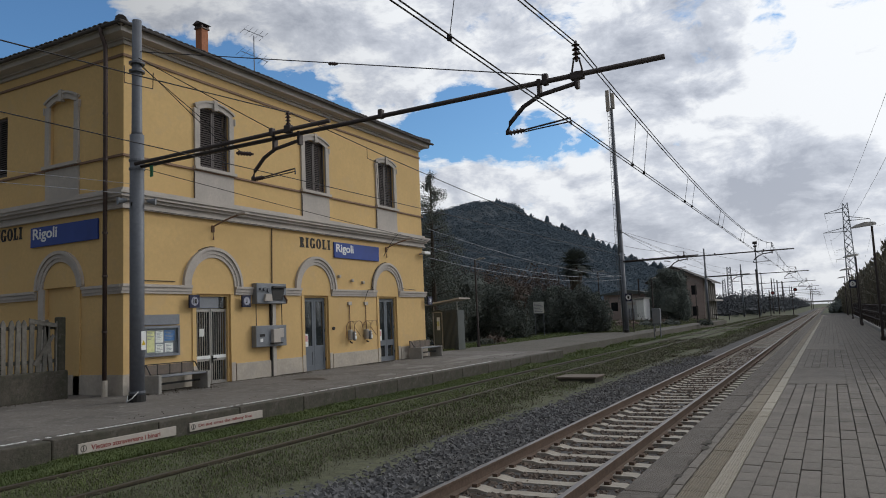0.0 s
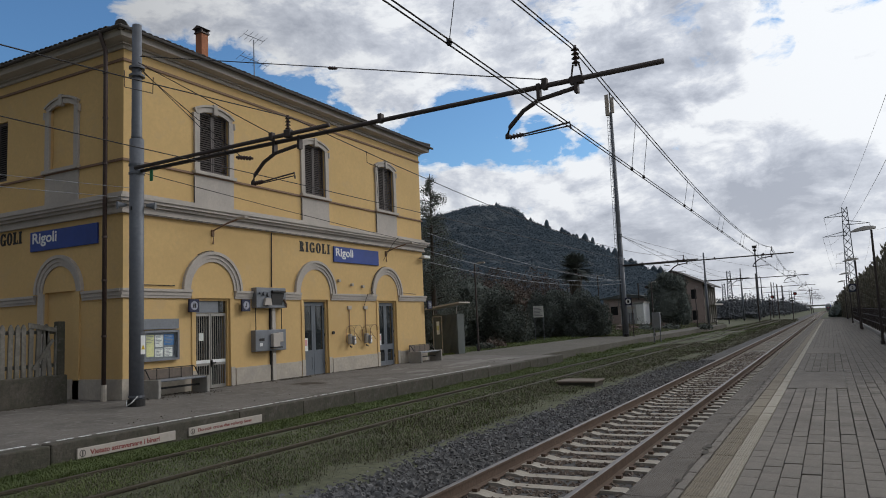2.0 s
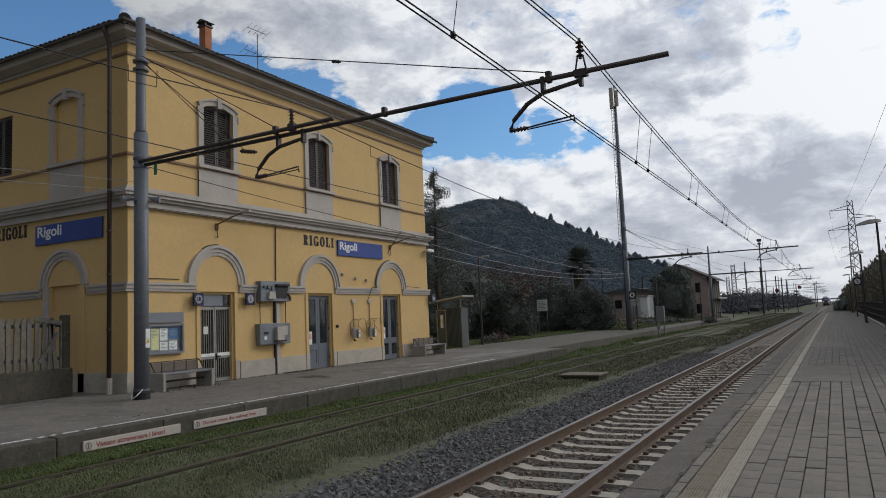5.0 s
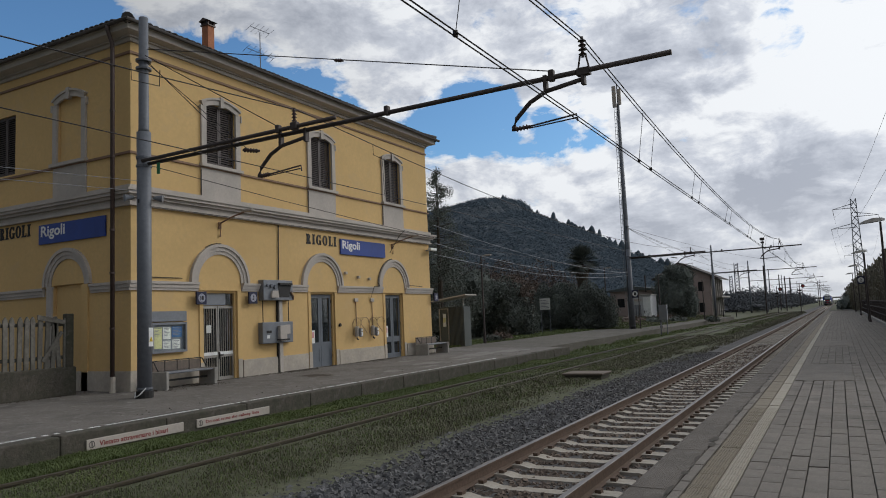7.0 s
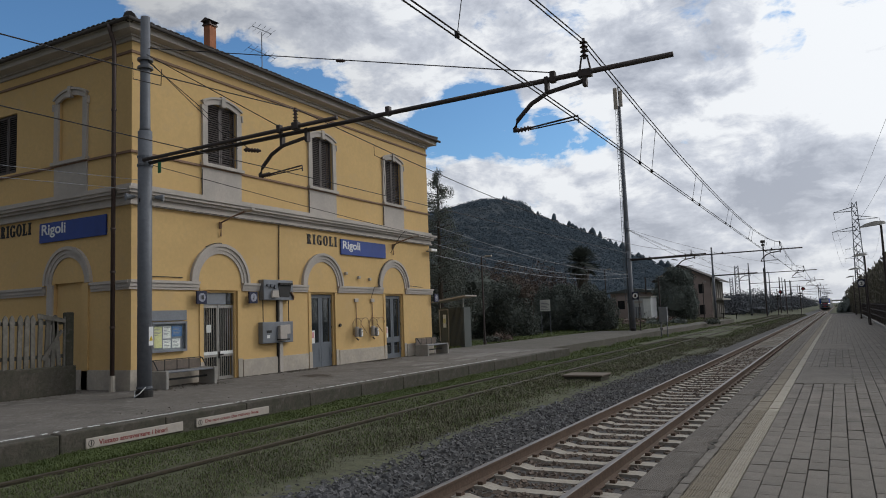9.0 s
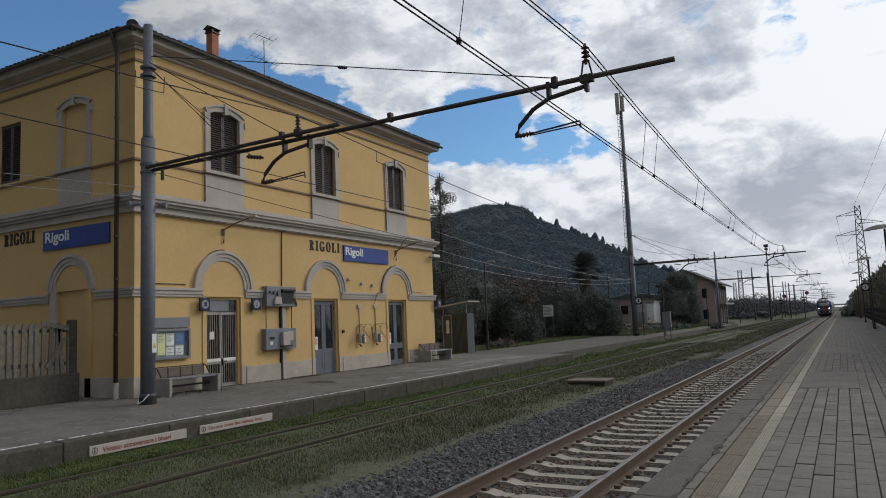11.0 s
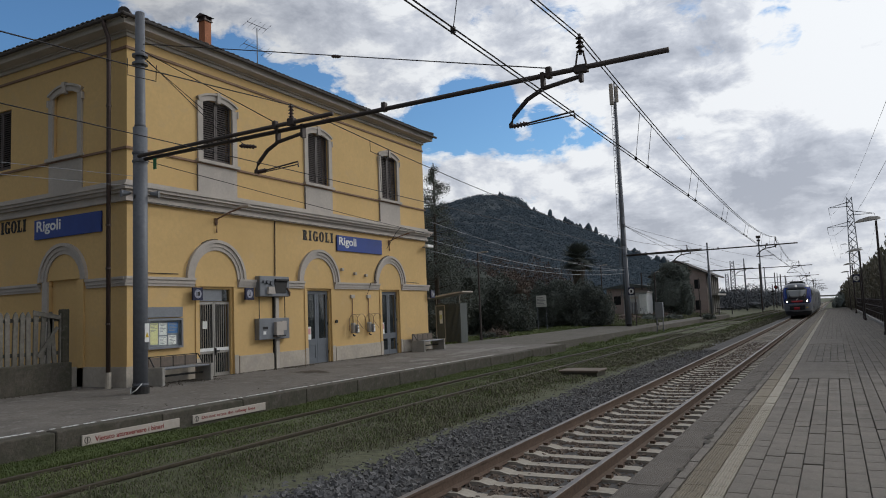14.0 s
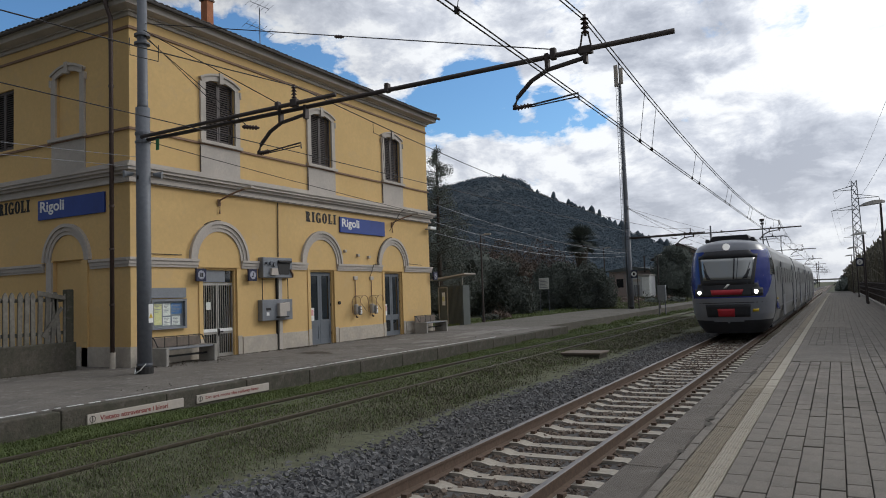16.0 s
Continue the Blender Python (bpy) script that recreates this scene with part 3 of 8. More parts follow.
STONEF = ((4, 5, 6), (4, 6, 7), (0, 1, 5), (0, 5, 4), (1, 2, 6), (1, 6, 5), (2, 3, 7), (2, 7, 6), (3, 0, 4), (3, 4, 7))


def stones(name, spots, size, mat, label, category="ballast"):
    """Angular stones at the given spots, all in one mesh."""
    rng = np.random.default_rng(5)
    n = len(spots)
    a, b, c = rng.uniform(0, 6.28, n), rng.uniform(-0.7, 0.7, n), rng.uniform(-0.7, 0.7, n)
    s = size * rng.uniform(0.55, 1.35, (n, 1, 1)) * rng.uniform(0.65, 1.2, (n, 1, 3))
    v = STONE[None] * (1 + rng.uniform(-0.28, 0.28, (n, 8, 3))) * s
    x, y, z = v[..., 0], v[..., 1], v[..., 2]
    ca, sa, cb, sb, cc, sc = (f(q)[:, None] for q in (a, b, c) for f in (np.cos, np.sin))
    x, y = x * ca - y * sa, x * sa + y * ca
    y, z = y * cb - z * sb, y * sb + z * cb
    x, z = x * cc - z * sc, x * sc + z * cc
    v = np.stack([x, y, z], -1) + spots[:, None, :]
    f = (np.array(STONEF)[None] + (np.arange(n) * 8)[:, None, None]).reshape(-1, 3)
    return mesh_thing(name, v.reshape(-1, 3).tolist(), f.tolist(), mat, label, category, kind="stuff")


def ballast():
    rng = np.random.default_rng(2)

    def spread(n, x0, x1, y0, y1, z, power):
        y = y0 + (y1 - y0) * rng.random(n) ** power
        x = rng.uniform(x0, x1, n)
        return np.stack([x, y, np.full(n, 0.0) + z(x)], -1)

    def top(x):
        return np.interp(x, (-7.6, -6.9, -6.2, -5.2, -4.7), (-0.24, -0.21, -0.18, -0.165, -0.175))
    s = spread(21000, -7.6, -4.66, 2.2, 34, top, 1.75)
    s = np.concatenate([s, spread(2500, -7.3, -4.66, -8, 2.2, top, 1.0)])
    edge = -6.75 + 0.3 * np.sin(s[:, 1] * 0.55) + 0.3 * rng.standard_normal(len(s))
    stones("ballast_shoulder_stones", s[s[:, 0] > edge], 0.034, M["stone"], "loose dark grey crushed stone beside the rail")
    s = spread(15000, -4.6, -1.98, 2.2, 40, lambda x: -0.20, 1.7)
    s = np.concatenate([s, spread(1500, -4.6, -1.98, -8, 2.2, lambda x: -0.205, 1.0)])
    off = np.abs((s[:, 1] + 5.5 + 0.3) % 0.6 - 0.3)
    s = s[(off > 0.145) | (rng.random(len(s)) < 0.05)]
    stones("ballast_stones_between_sleepers", s, 0.032, M["brownstone"], "rust stained crushed stone between the sleepers")


def platforms():
    # the platform under the camera: coping, tactile strips, pavers
    p = thing("platform_island", (0, 0, PLAT), "low railway platform paved with grey concrete blocks", "platform", kind="structure")
    bm = B()
    prism(bm, ((-1.80, -0.5), (2.9, -0.5), (2.9, PLAT - 0.045), (-1.80, PLAT - 0.045)), -12, 140)
    part("platform_base", bm, M["joint"], p)
    y = -8.0
    bm0 = B()
    rbox(bm0, -1.91, -1.525, -0.992, 0.992, -0.16, 0, 0.015, 2)
    for k in range(17):
        x = -1.89 + k * 0.0215
        box(bm0, x, x + 0.012, -0.985, 0.985, 0.0, 0.0022)
    me = bpy.data.meshes.new("coping_slab")
    bm0.to_mesh(me)
    bm0.free()
    me.materials.append(M["coping"])
    while y < 138:
        ob = new("coping_slab", me)
        ob.parent = p
        ob.location = (0, y, random.uniform(-0.006, 0.003))
        y += 2.0

    def tile_mesh(name, w, l, mat, knobs=None):
        b = B()
        rbox(b, -w / 2 + 0.0045, w / 2 - 0.0045, -l / 2 + 0.0035, l / 2 - 0.0035, -0.06, 0, 0.005, 1)
        if knobs:
            nx, ny = knobs
            for i in range(nx):
                for j in range(ny):
                    cx, cy = -w / 2 + (i + 0.5) * w / nx, -l / 2 + (j + 0.5) * l / ny
                    a = [b.verts.new((cx + d * 0.011, cy + e * 0.016, 0.0)) for d, e in ((-1, -1), (1, -1), (1, 1), (-1, 1))]
                    c = [b.verts.new((cx + d * 0.007, cy + e * 0.011, 0.006)) for d, e in ((-1, -1), (1, -1), (1, 1), (-1, 1))]
                    b.faces.new(c)
                    for q in range(4):
                        b.faces.new((a[q], a[(q + 1) % 4], c[(q + 1) % 4], c[q]))
        m = bpy.data.meshes.new(name)
        b.to_mesh(m)
        b.free()
        m.materials.append(mat)
        return m
    edge = tile_mesh("edge_block", 0.105, 0.40, M["paver"])
    tact = tile_mesh("tactile_tile", 0.228, 0.30, M["tactile"], (8, 8))
    white = tile_mesh("striped_tile", 0.17, 0.30, M["stripe"], (6, 8))
    plain = {"t": tile_mesh("plain_tactile_tile", 0.228, 0.30, M["tactile"]), "w": tile_mesh("plain_striped_tile", 0.17, 0.30, M["stripe"])}
    block = tile_mesh("paving_block", 0.19, 0.38, M["paver"])
    cols = [-0.893 + 0.19 * k for k in range(18)]
    slab = (-0.985, 0.16, 17.4, 21.7)
    far = B()

    def lay(me, x, y, w, l, mat_far, near):
        if near:
            ob = new(me.name.split(".")[0], me)
            ob.parent = p
            ob.location = (x, y, random.uniform(-0.008, 0.003))
            ob.rotation_euler = (random.uniform(-0.006, 0.006), random.uniform(-0.01, 0.01), random.uniform(-0.006, 0.006))
        else:
            z = PLAT + random.uniform(-0.005, 0.002)
            q = [far.verts.new((x + a * (w / 2 - 0.0075), y + b * (l / 2 - 0.0035), z)) for a, b in ((-1, -1), (1, -1), (1, 1), (-1, 1))]
            far.faces.new(q).material_index = mat_far
    y = -8.0
    while y < 120:
        lay(edge, -1.462, y, 0.125, 0.40, 0, 1.2 < y < 16)
        y += 0.4
    y = -8.0
    while y < 120:
        lay(tact if y < 13 else plain["t"], -1.280, y, 0.228, 0.3, 1, 1.2 < y < 20)
        y += 0.3
    y = -8.0
    while y < 120:
        lay(white if y < 13 else plain["w"], -1.077, y, 0.17, 0.3, 2, 1.2 < y < 24)
        y += 0.3
    for k, x in enumerate(cols):
        y = -8.4 + (k * 0.223) % 0.38
        while y < 120:
            inside = slab[0] < x < slab[1] and slab[2] < y < slab[3]
            if not inside:
                lay(block, x, y, 0.19, 0.38, 0, 1.8 < y < 11.0 and k < 12)
            y += 0.38
    part("paving_field", far, [M["paver"], M["tactile"], M["stripe"]], p, "grey concrete paving blocks further along", kind="stuff")
    bm = B()
    rbox(bm, -0.985, 0.16, 17.35, 21.75, PLAT - 0.05, PLAT + 0.004, 0.01, 1)
    part("cover_slab", bm, M["paver"], p, "smooth grey cover slab")
    bm = B()
    rbox(bm, -0.985, 0.16, 30.4, 34.0, PLAT - 0.05, PLAT + 0.004, 0.01, 1)
    part("cover_slab", bm, M["paver"], p, "smooth grey cover slab")
    # broken, dirt-filled joint behind the coping
    bm = B()
    y = 1.5
    while y < 40:
        l = random.uniform(0.05, 0.5)
        w = random.uniform(0.02, 0.05) if random.random() < 0.7 else random.uniform(0.06, 0.13)
        c = -1.525 + random.uniform(-0.01, 0.02)
        n = 9
        ring = [bm.verts.new((c + w / 2 * math.cos(a) * random.uniform(0.6, 1.2), y + l / 2 * math.sin(a) * random.uniform(0.8, 1.1), PLAT + 0.0045)) for a in [i * 2 * math.pi / n for i in range(n)]]
        bm.faces.new(ring)
        y += l + random.choice((0.0, 0.05, 0.2, 0.5))
    part("broken_joint", bm, M["joint"], p, "broken dirt-filled joint", kind="stuff")
    # dirt and moss along the cover slab's far joint
    bm = B()
    rng = random.Random(3)
    x = -1.02
    while x < 0.2:
        w, l = rng.uniform(0.04, 0.16), rng.uniform(0.05, 0.16)
        n = 8
        bm.faces.new([bm.verts.new((x + w / 2 * math.cos(i * 0.785) * rng.uniform(0.7, 1.2), 21.82 + l / 2 * math.sin(i * 0.785), PLAT + 0.0055)) for i in range(n)])
        x += w * 0.9
    part("mossy_joint", bm, M["litter"], p, "dark mossy joint at the slab", kind="stuff")
    # worn white paint marks on the blocks
    bm = B()
    for x, y, w, l in ((-0.08, 4.55, 0.20, 0.035), (-0.085, 4.72, 0.03, 0.36), (0.20, 4.5, 0.26, 0.03), (0.43, 4.55, 0.025, 0.32), (0.62, 4.45, 0.10, 0.025), (0.50, 4.28, 0.16, 0.04)):
        box(bm, x, x + w, y, y + l, PLAT + 0.001, PLAT + 0.0045)
    part("paint_mark", bm, M["white"], p, "remains of white painted marks")

    # the building's platform, falling gently to its edge
    q = thing("platform_station", (-13, 10, PLAT1), "worn asphalt platform in front of the station building", "platform", kind="structure")
    bm = B()
    prism(bm, ((-10.98, -0.4), (-10.98, PLAT1), (-15.75, 0.40), (-30, 0.40), (-30, -0.4)), -12, 31)
    part("platform_surface", bm, M["asphalt"], q, "grey worn asphalt")
    bm = B()
    prism(bm, ((-11.9, -0.4), (-11.9, PLAT1 - 0.01), (-17.6, 0.36), (-17.6, -0.4)), 31, 57)
    prism(bm, ((-11.9, -0.4), (-11.9, PLAT1 - 0.01), (-14.0, 0.36), (-14.0, -0.4)), 57, 98)
    part("platform_path", bm, M["dirtpath"], q, "dark worn gravel path")
    me = None
    bm = B()
    rbox(bm, -11.0, -10.72, -0.995, 0.995, -0.4, PLAT1 + 0.004, 0.025, 2)
    me = bpy.data.meshes.new("edge_stone")
    bm.to_mesh(me)
    bm.free()
    me.materials.append(M["mossy"])
    y = -11
    while y < 31:
        ob = new("edge_stone", me)
        ob.parent = q
        ob.location = (13, y + 1 - 10, -PLAT1 + random.uniform(-0.01, 0.008))
        y += 2
    bm = B()
    y = -11.0
    while y < 24:
        l = random.uniform(0.05, 0.10)
        box(bm, -11.115 + random.uniform(-0.008, 0.008), -11.055 + random.uniform(-0.010, 0.006), y, y + l, PLAT1 + 0.001, PLAT1 + 0.0065)
        y += l + random.choice((0.015, 0.02, 0.03, 0.03, 0.12))
    part("white_edge_line", bm, M["white"], q, "worn white painted edge line")
    # worn patches in the asphalt
    rng = random.Random(8)
    for cx, cy, rx, ry, mat in ((-12.6, 21.5, 0.35, 0.8, "patch"), (-12.0, 18.4, 0.25, 0.4, "patch"), (-13.0, 26.0, 0.5, 1.6, "patch"), (-13.6, 16.8, 0.5, 0.4, "litter"), (-12.2, 23.5, 0.2, 0.7, "patch"), (-12.9, 24.2, 0.25, 0.35, "patch"), (-11.8, 20.2, 0.15, 0.5, "patch"), (-12.4, 28.3, 0.5, 0.9, "patch"), (-13.9, 22.3, 0.3, 0.5, "patch")):
        bm = B()
        n = 46
        ring = []
        for i in range(n):
            a = 2 * math.pi * i / n
            k = 1 + 0.55 * noise.noise((cx + math.cos(a) * 1.6, cy + math.sin(a) * 1.6, 1.0)) + 0.35 * noise.noise((cx + math.cos(a) * 5, cy + math.sin(a) * 5, 4.0)) + rng.uniform(-0.06, 0.06)
            x, y = cx + rx * math.cos(a) * k, cy + ry * math.sin(a) * k
            ring.append(bm.verts.new((x, y, PLAT1 + 0.05 * (-10.98 - x) / 4.77 + 0.006)))
        bm.faces.new(ring)
        part("worn_patch", bm, M[mat], q, "worn patch in the asphalt")


def verge_height(x, y):
    """The grassy bank that rises away from the far path."""
    side = min(1.0, max(0.0, (-14.0 - x) / 5.5))
    along = min(1.0, max(0.0, (y - 56.5) / 7))
    return 0.345 + 0.5 * side * along + 0.03 * noise.noise((x, y * 0.6, 2.0)) * side


def verge():
    bm = B()
    xs = [-14.02 - 0.75 * i for i in range(24)]
    ys = [57.02 + 1.5 * j for j in range(38)]
    rows = [[bm.verts.new((x, y, verge_height(x, y))) for x in xs] for y in ys]
    for a, b in zip(rows, rows[1:]):
        for k in range(len(xs) - 1):
            bm.faces.new((a[k + 1], a[k], b[k], b[k + 1]))
    ext = bmesh.ops.extrude_face_region(bm, geom=bm.faces[:])
    for v in ext["geom"]:
        if isinstance(v, bmesh.types.BMVert):
            v.co.z = -0.3
    bmesh.ops.recalc_face_normals(bm, faces=bm.faces[:])
    solid("verge", bm, M["soil"], (-20, 80, 0.3), "rough grassy bank beside the far path", "verge", kind="structure")


def litter():
    """Dead leaves and grit blown against the wall foot, under the bench and along the kerb."""
    rng = np.random.default_rng(77)
    def run(n, x, sx, y0, y1):
        xs = x + np.abs(rng.standard_normal(n)) * sx
        ys = rng.uniform(y0, y1, n)
        keep = rng.random(n) < 0.35 + 0.65 * (np.sin(ys * 2.3) * np.sin(ys * 0.9 + 1) > 0.0)
        return np.stack([xs, ys, PLAT1 + 0.05 * (-10.98 - xs) / 4.77 + 0.006], -1)[keep]
    s = np.concatenate([run(1500, -15.70, 0.07, 12.2, 27.4), run(300, -15.4, 0.35, 12.3, 14.6), run(350, -15.62, 0.2, 16.6, 19.2), run(250, -15.6, 0.2, 21.5, 24.0), run(500, -16.85, 0.12, 4, 11.4), run(120, -12.0, 0.25, 4, 30)])
    stones("leaf_litter", s, 0.009, M["litter"], "dark dead leaves and grit on the asphalt", "litter")


def warning_board(y0, y1, z0, z1, text, share):
    x = -10.70
    b = thing("warning_board", (x, (y0 + y1) / 2, z0), "long pale board with red warning text on the platform face", "sign", "warning boards on the platform edge")
    bm = B()
    rbox(bm, x - 0.02, x + 0.012, y0, y1, z0, z1, 0.006, 1)
    part("panel", bm, M["board"], b)
    h = z1 - z0
    lettering("warning_text", text, h * 0.50, face_x(x + 0.0125, y0 + h * 1.35, z0 + h * 0.24), M["red"], b, bold=0.02, width=(y1 - y0) * share, depth=0.003)
    bm = B()
    arch_ring(bm, lambda a, d, z: (x + d, a, z), y0 + h * 0.55, z0 + h * 0.5, h * 0.27, h * 0.33, 0.0125, 0.0155, 0, 359.9, 20)
    box(bm, x + 0.0125, x + 0.0155, y0 + h * 0.5, y0 + h * 0.6, z0 + h * 0.28, z0 + h * 0.62)
    disc(bm, (x + 0.014, y0 + h * 0.55, z0 + h * 0.70), (1, 0, 0), h * 0.055, 0.003, 10)
    part("pictogram", bm, M["ink"], b, "round black pictogram")


ground()
tracks()
platforms()
ballast()
warning_board(7.42, 9.36, 0.06, 0.225, "Vietato attraversare i binari", 0.70)
warning_board(9.67, 11.62, 0.07, 0.225, "Do not cross the railway lines", 0.73)
verge()
litter()


# ---- the station building ----
XF, YL, YR, XB = -15.75, 12.14, 27.45, -25.85     # front, near end, far end, back
Z0, ZW = 0.36, 9.58                                # foot and top of the walls
WINDOWS = (15.24, 19.98, 24.60)
DOORS = (15.15, 19.88, 24.45)


def on_front(a, d, z):
    return (XF + d, a, z)


def on_end(a, d, z):
    return (a, YL - d, z)


def wall_boxes(bm, place, a0, a1, z0, z1, holes, thick=0.4):
    """A wall in one piece with rectangular openings (a0, a1, z0, z1) that go through it."""
    As = sorted({a0, a1, *[h[0] for h in holes], *[h[1] for h in holes]})
    Zs = sorted({z0, z1, *[h[2] for h in holes], *[h[3] for h in holes]})
    made = {}

    def v(a, d, z):
        key = (round(a, 4), d, round(z, 4))
        if key not in made:
            made[key] = bm.verts.new(place(a, d, z))
        return made[key]

    def full(i, j):
        if not (0 <= i < len(As) - 1 and 0 <= j < len(Zs) - 1):
            return False
        a, z = (As[i] + As[i + 1]) / 2, (Zs[j] + Zs[j + 1]) / 2
        return not any(h[0] < a < h[1] and h[2] < z < h[3] for h in holes)
    for i in range(len(As) - 1):
        for j in range(len(Zs) - 1):
            if not full(i, j):
                continue
            p, q, lo, hi = As[i], As[i + 1], Zs[j], Zs[j + 1]
            for d in (0, -thick):
                bm.faces.new((v(p, d, lo), v(q, d, lo), v(q, d, hi), v(p, d, hi)))
            for di, dj, e in ((-1, 0, ((p, lo), (p, hi))), (1, 0, ((q, lo), (q, hi))), (0, -1, ((p, lo), (q, lo))), (0, 1, ((p, hi), (q, hi)))):
                if not full(i + di, j + dj):
                    (a, y), (b, z) = e
                    bm.faces.new((v(a, 0, y), v(b, 0, z), v(b, -thick, z), v(a, -thick, y)))
    bmesh.ops.recalc_face_normals(bm, faces=bm.faces[:])


def slab(bm, place, a0, a1, d0, d1, z0, z1):
    p, q = place(a0, d0, z0), place(a1, d1, z1)
    box(bm, p[0], q[0], p[1], q[1], p[2], q[2])


def moulding(bm, steps, sloped=()):
    """One band swept round the building; steps of (proud, bottom, top), then sloped points (proud, height)."""
    prof = [(-0.02, steps[0][1])]
    for d, lo, hi in steps:
        prof += [(d, lo), (d, hi)]
    prof += sloped
    prof.append((-0.02, prof[-1][1]))
    loop = []
    for sx, sy in ((1, -1), (1, 1), (-1, 1), (-1, -1)):
        loop.append([bm.verts.new(((XF if sx > 0 else XB) + sx * d, (YL if sy < 0 else YR) + sy * d, z)) for d, z in prof])
    n = len(prof)
    for a, b in zip(loop, loop[1:] + loop[:1]):
        for k in range(n):
            bm.faces.new((a[k], a[(k + 1) % n], b[(k + 1) % n], b[k]))
    bmesh.ops.recalc_face_normals(bm, faces=bm.faces[:])


def band_piece(place, a, b, steps):
    """A straight length of stepped band."""
    bm = B()
    prof = [(0.0, steps[0][1])]
    for d, lo, hi in steps:
        prof += [(d, lo), (d, hi)]
    prof.append((0.0, steps[-1][2]))
    p, q = [bm.verts.new(place(a, d, z)) for d, z in prof], [bm.verts.new(place(b, d, z)) for d, z in prof]
    n = len(prof)
    bm.faces.new(p), bm.faces.new(q[::-1])
    for k in range(n):
        bm.faces.new((p[k], p[(k + 1) % n], q[(k + 1) % n], q[k]))
    bmesh.ops.recalc_face_normals(bm, faces=bm.faces[:])
    return bm


def shutter_pair(place, c, half, z0, z1, parent):
    for s in (-1, 1):
        lo, hi = (c - half, c - 0.006) if s < 0 else (c + 0.006, c + half)
        bm = B()
        for a, b in ((lo, lo + 0.055), (hi - 0.055, hi)):
            slab(bm, place, a, b, -0.10, -0.055, z0, z1)
        for zz in (z0, z1 - 0.08):
            slab(bm, place, lo + 0.055, hi - 0.055, -0.098, -0.058, zz, zz + 0.08)
        n = 25
        for i in range(n):
            z = z0 + 0.08 + (z1 - z0 - 0.16) * (i + 0.5) / n
            a, b = place(lo + 0.055, -0.096, z + 0.022), place(hi - 0.055, -0.096, z + 0.022)
            e, f = place(lo + 0.055, -0.058, z - 0.022), place(hi - 0.055, -0.058, z - 0.022)
            v = [bm.verts.new(p) for p in (a, b, f, e)]
            bm.faces.new(v)
            v = [bm.verts.new((p[0], p[1], p[2] - 0.008)) for p in (a, e, f, b)]
            bm.faces.new(v)
        part("shutter", bm, M["louvre"], parent, "closed dark brown louvred shutter")


def window_surround(place, c, half, z0, z1, parent, blind=False):
    """Grey moulded frame with a shallow arched head and a keystone."""
    w = 0.19
    bm = B()
    for s in (-1, 1):
        slab(bm, place, c + s * half, c + s * (half + w), 0, 0.06, z0, z1 - 0.12)
        slab(bm, place, c + s * (half + w), c + s * (half + w + 0.045), 0, 0.09, z1 - 0.32, z1 - 0.12)
    # segmental head
    rise = 0.13
    r = (half ** 2 + rise ** 2) / (2 * rise)
    zc = z1 + 0.02 - r
    ang = math.degrees(math.asin(half / r))
    arch_ring(bm, place, c, zc, r, r + 0.18, 0, 0.06, 90 - ang - 4.5, 90 + ang + 4.5, 12)
    arch_ring(bm, place, c, zc, r + 0.15, r + 0.21, 0, 0.10, 90 - ang - 5.5, 90 + ang + 5.5, 12)
    slab(bm, place, c - 0.07, c + 0.07, 0.0, 0.115, z1 - 0.05, z1 + 0.27)
    part("surround", bm, M["trim"], parent, "grey stone surround with a shallow arch")
    bm = B()
    slab(bm, place, c - half - w - 0.05, c + half + w + 0.05, 0, 0.13, z0 - 0.09, z0)
    part("sill", bm, M["trim"], parent)
    bm = B()
    slab(bm, place, c - half - w, c + half + w, 0, 0.035, 5.68, z0 - 0.13)
    part("apron_panel", bm, M["trim"], parent, "flat grey panel under the sill")


def blind_arch(place, c, z, r, parent, name="arch_moulding"):
    bm = B()
    arch_ring(bm, place, c, z, r - 0.30, r - 0.20, 0, 0.035)
    arch_ring(bm, place, c, z, r - 0.20, r - 0.09, 0, 0.06)
    arch_ring(bm, place, c, z, r - 0.09, r, 0, 0.10)
    part(name, bm, M["trim"], parent, "grey stepped round arch moulding", smooth=False)


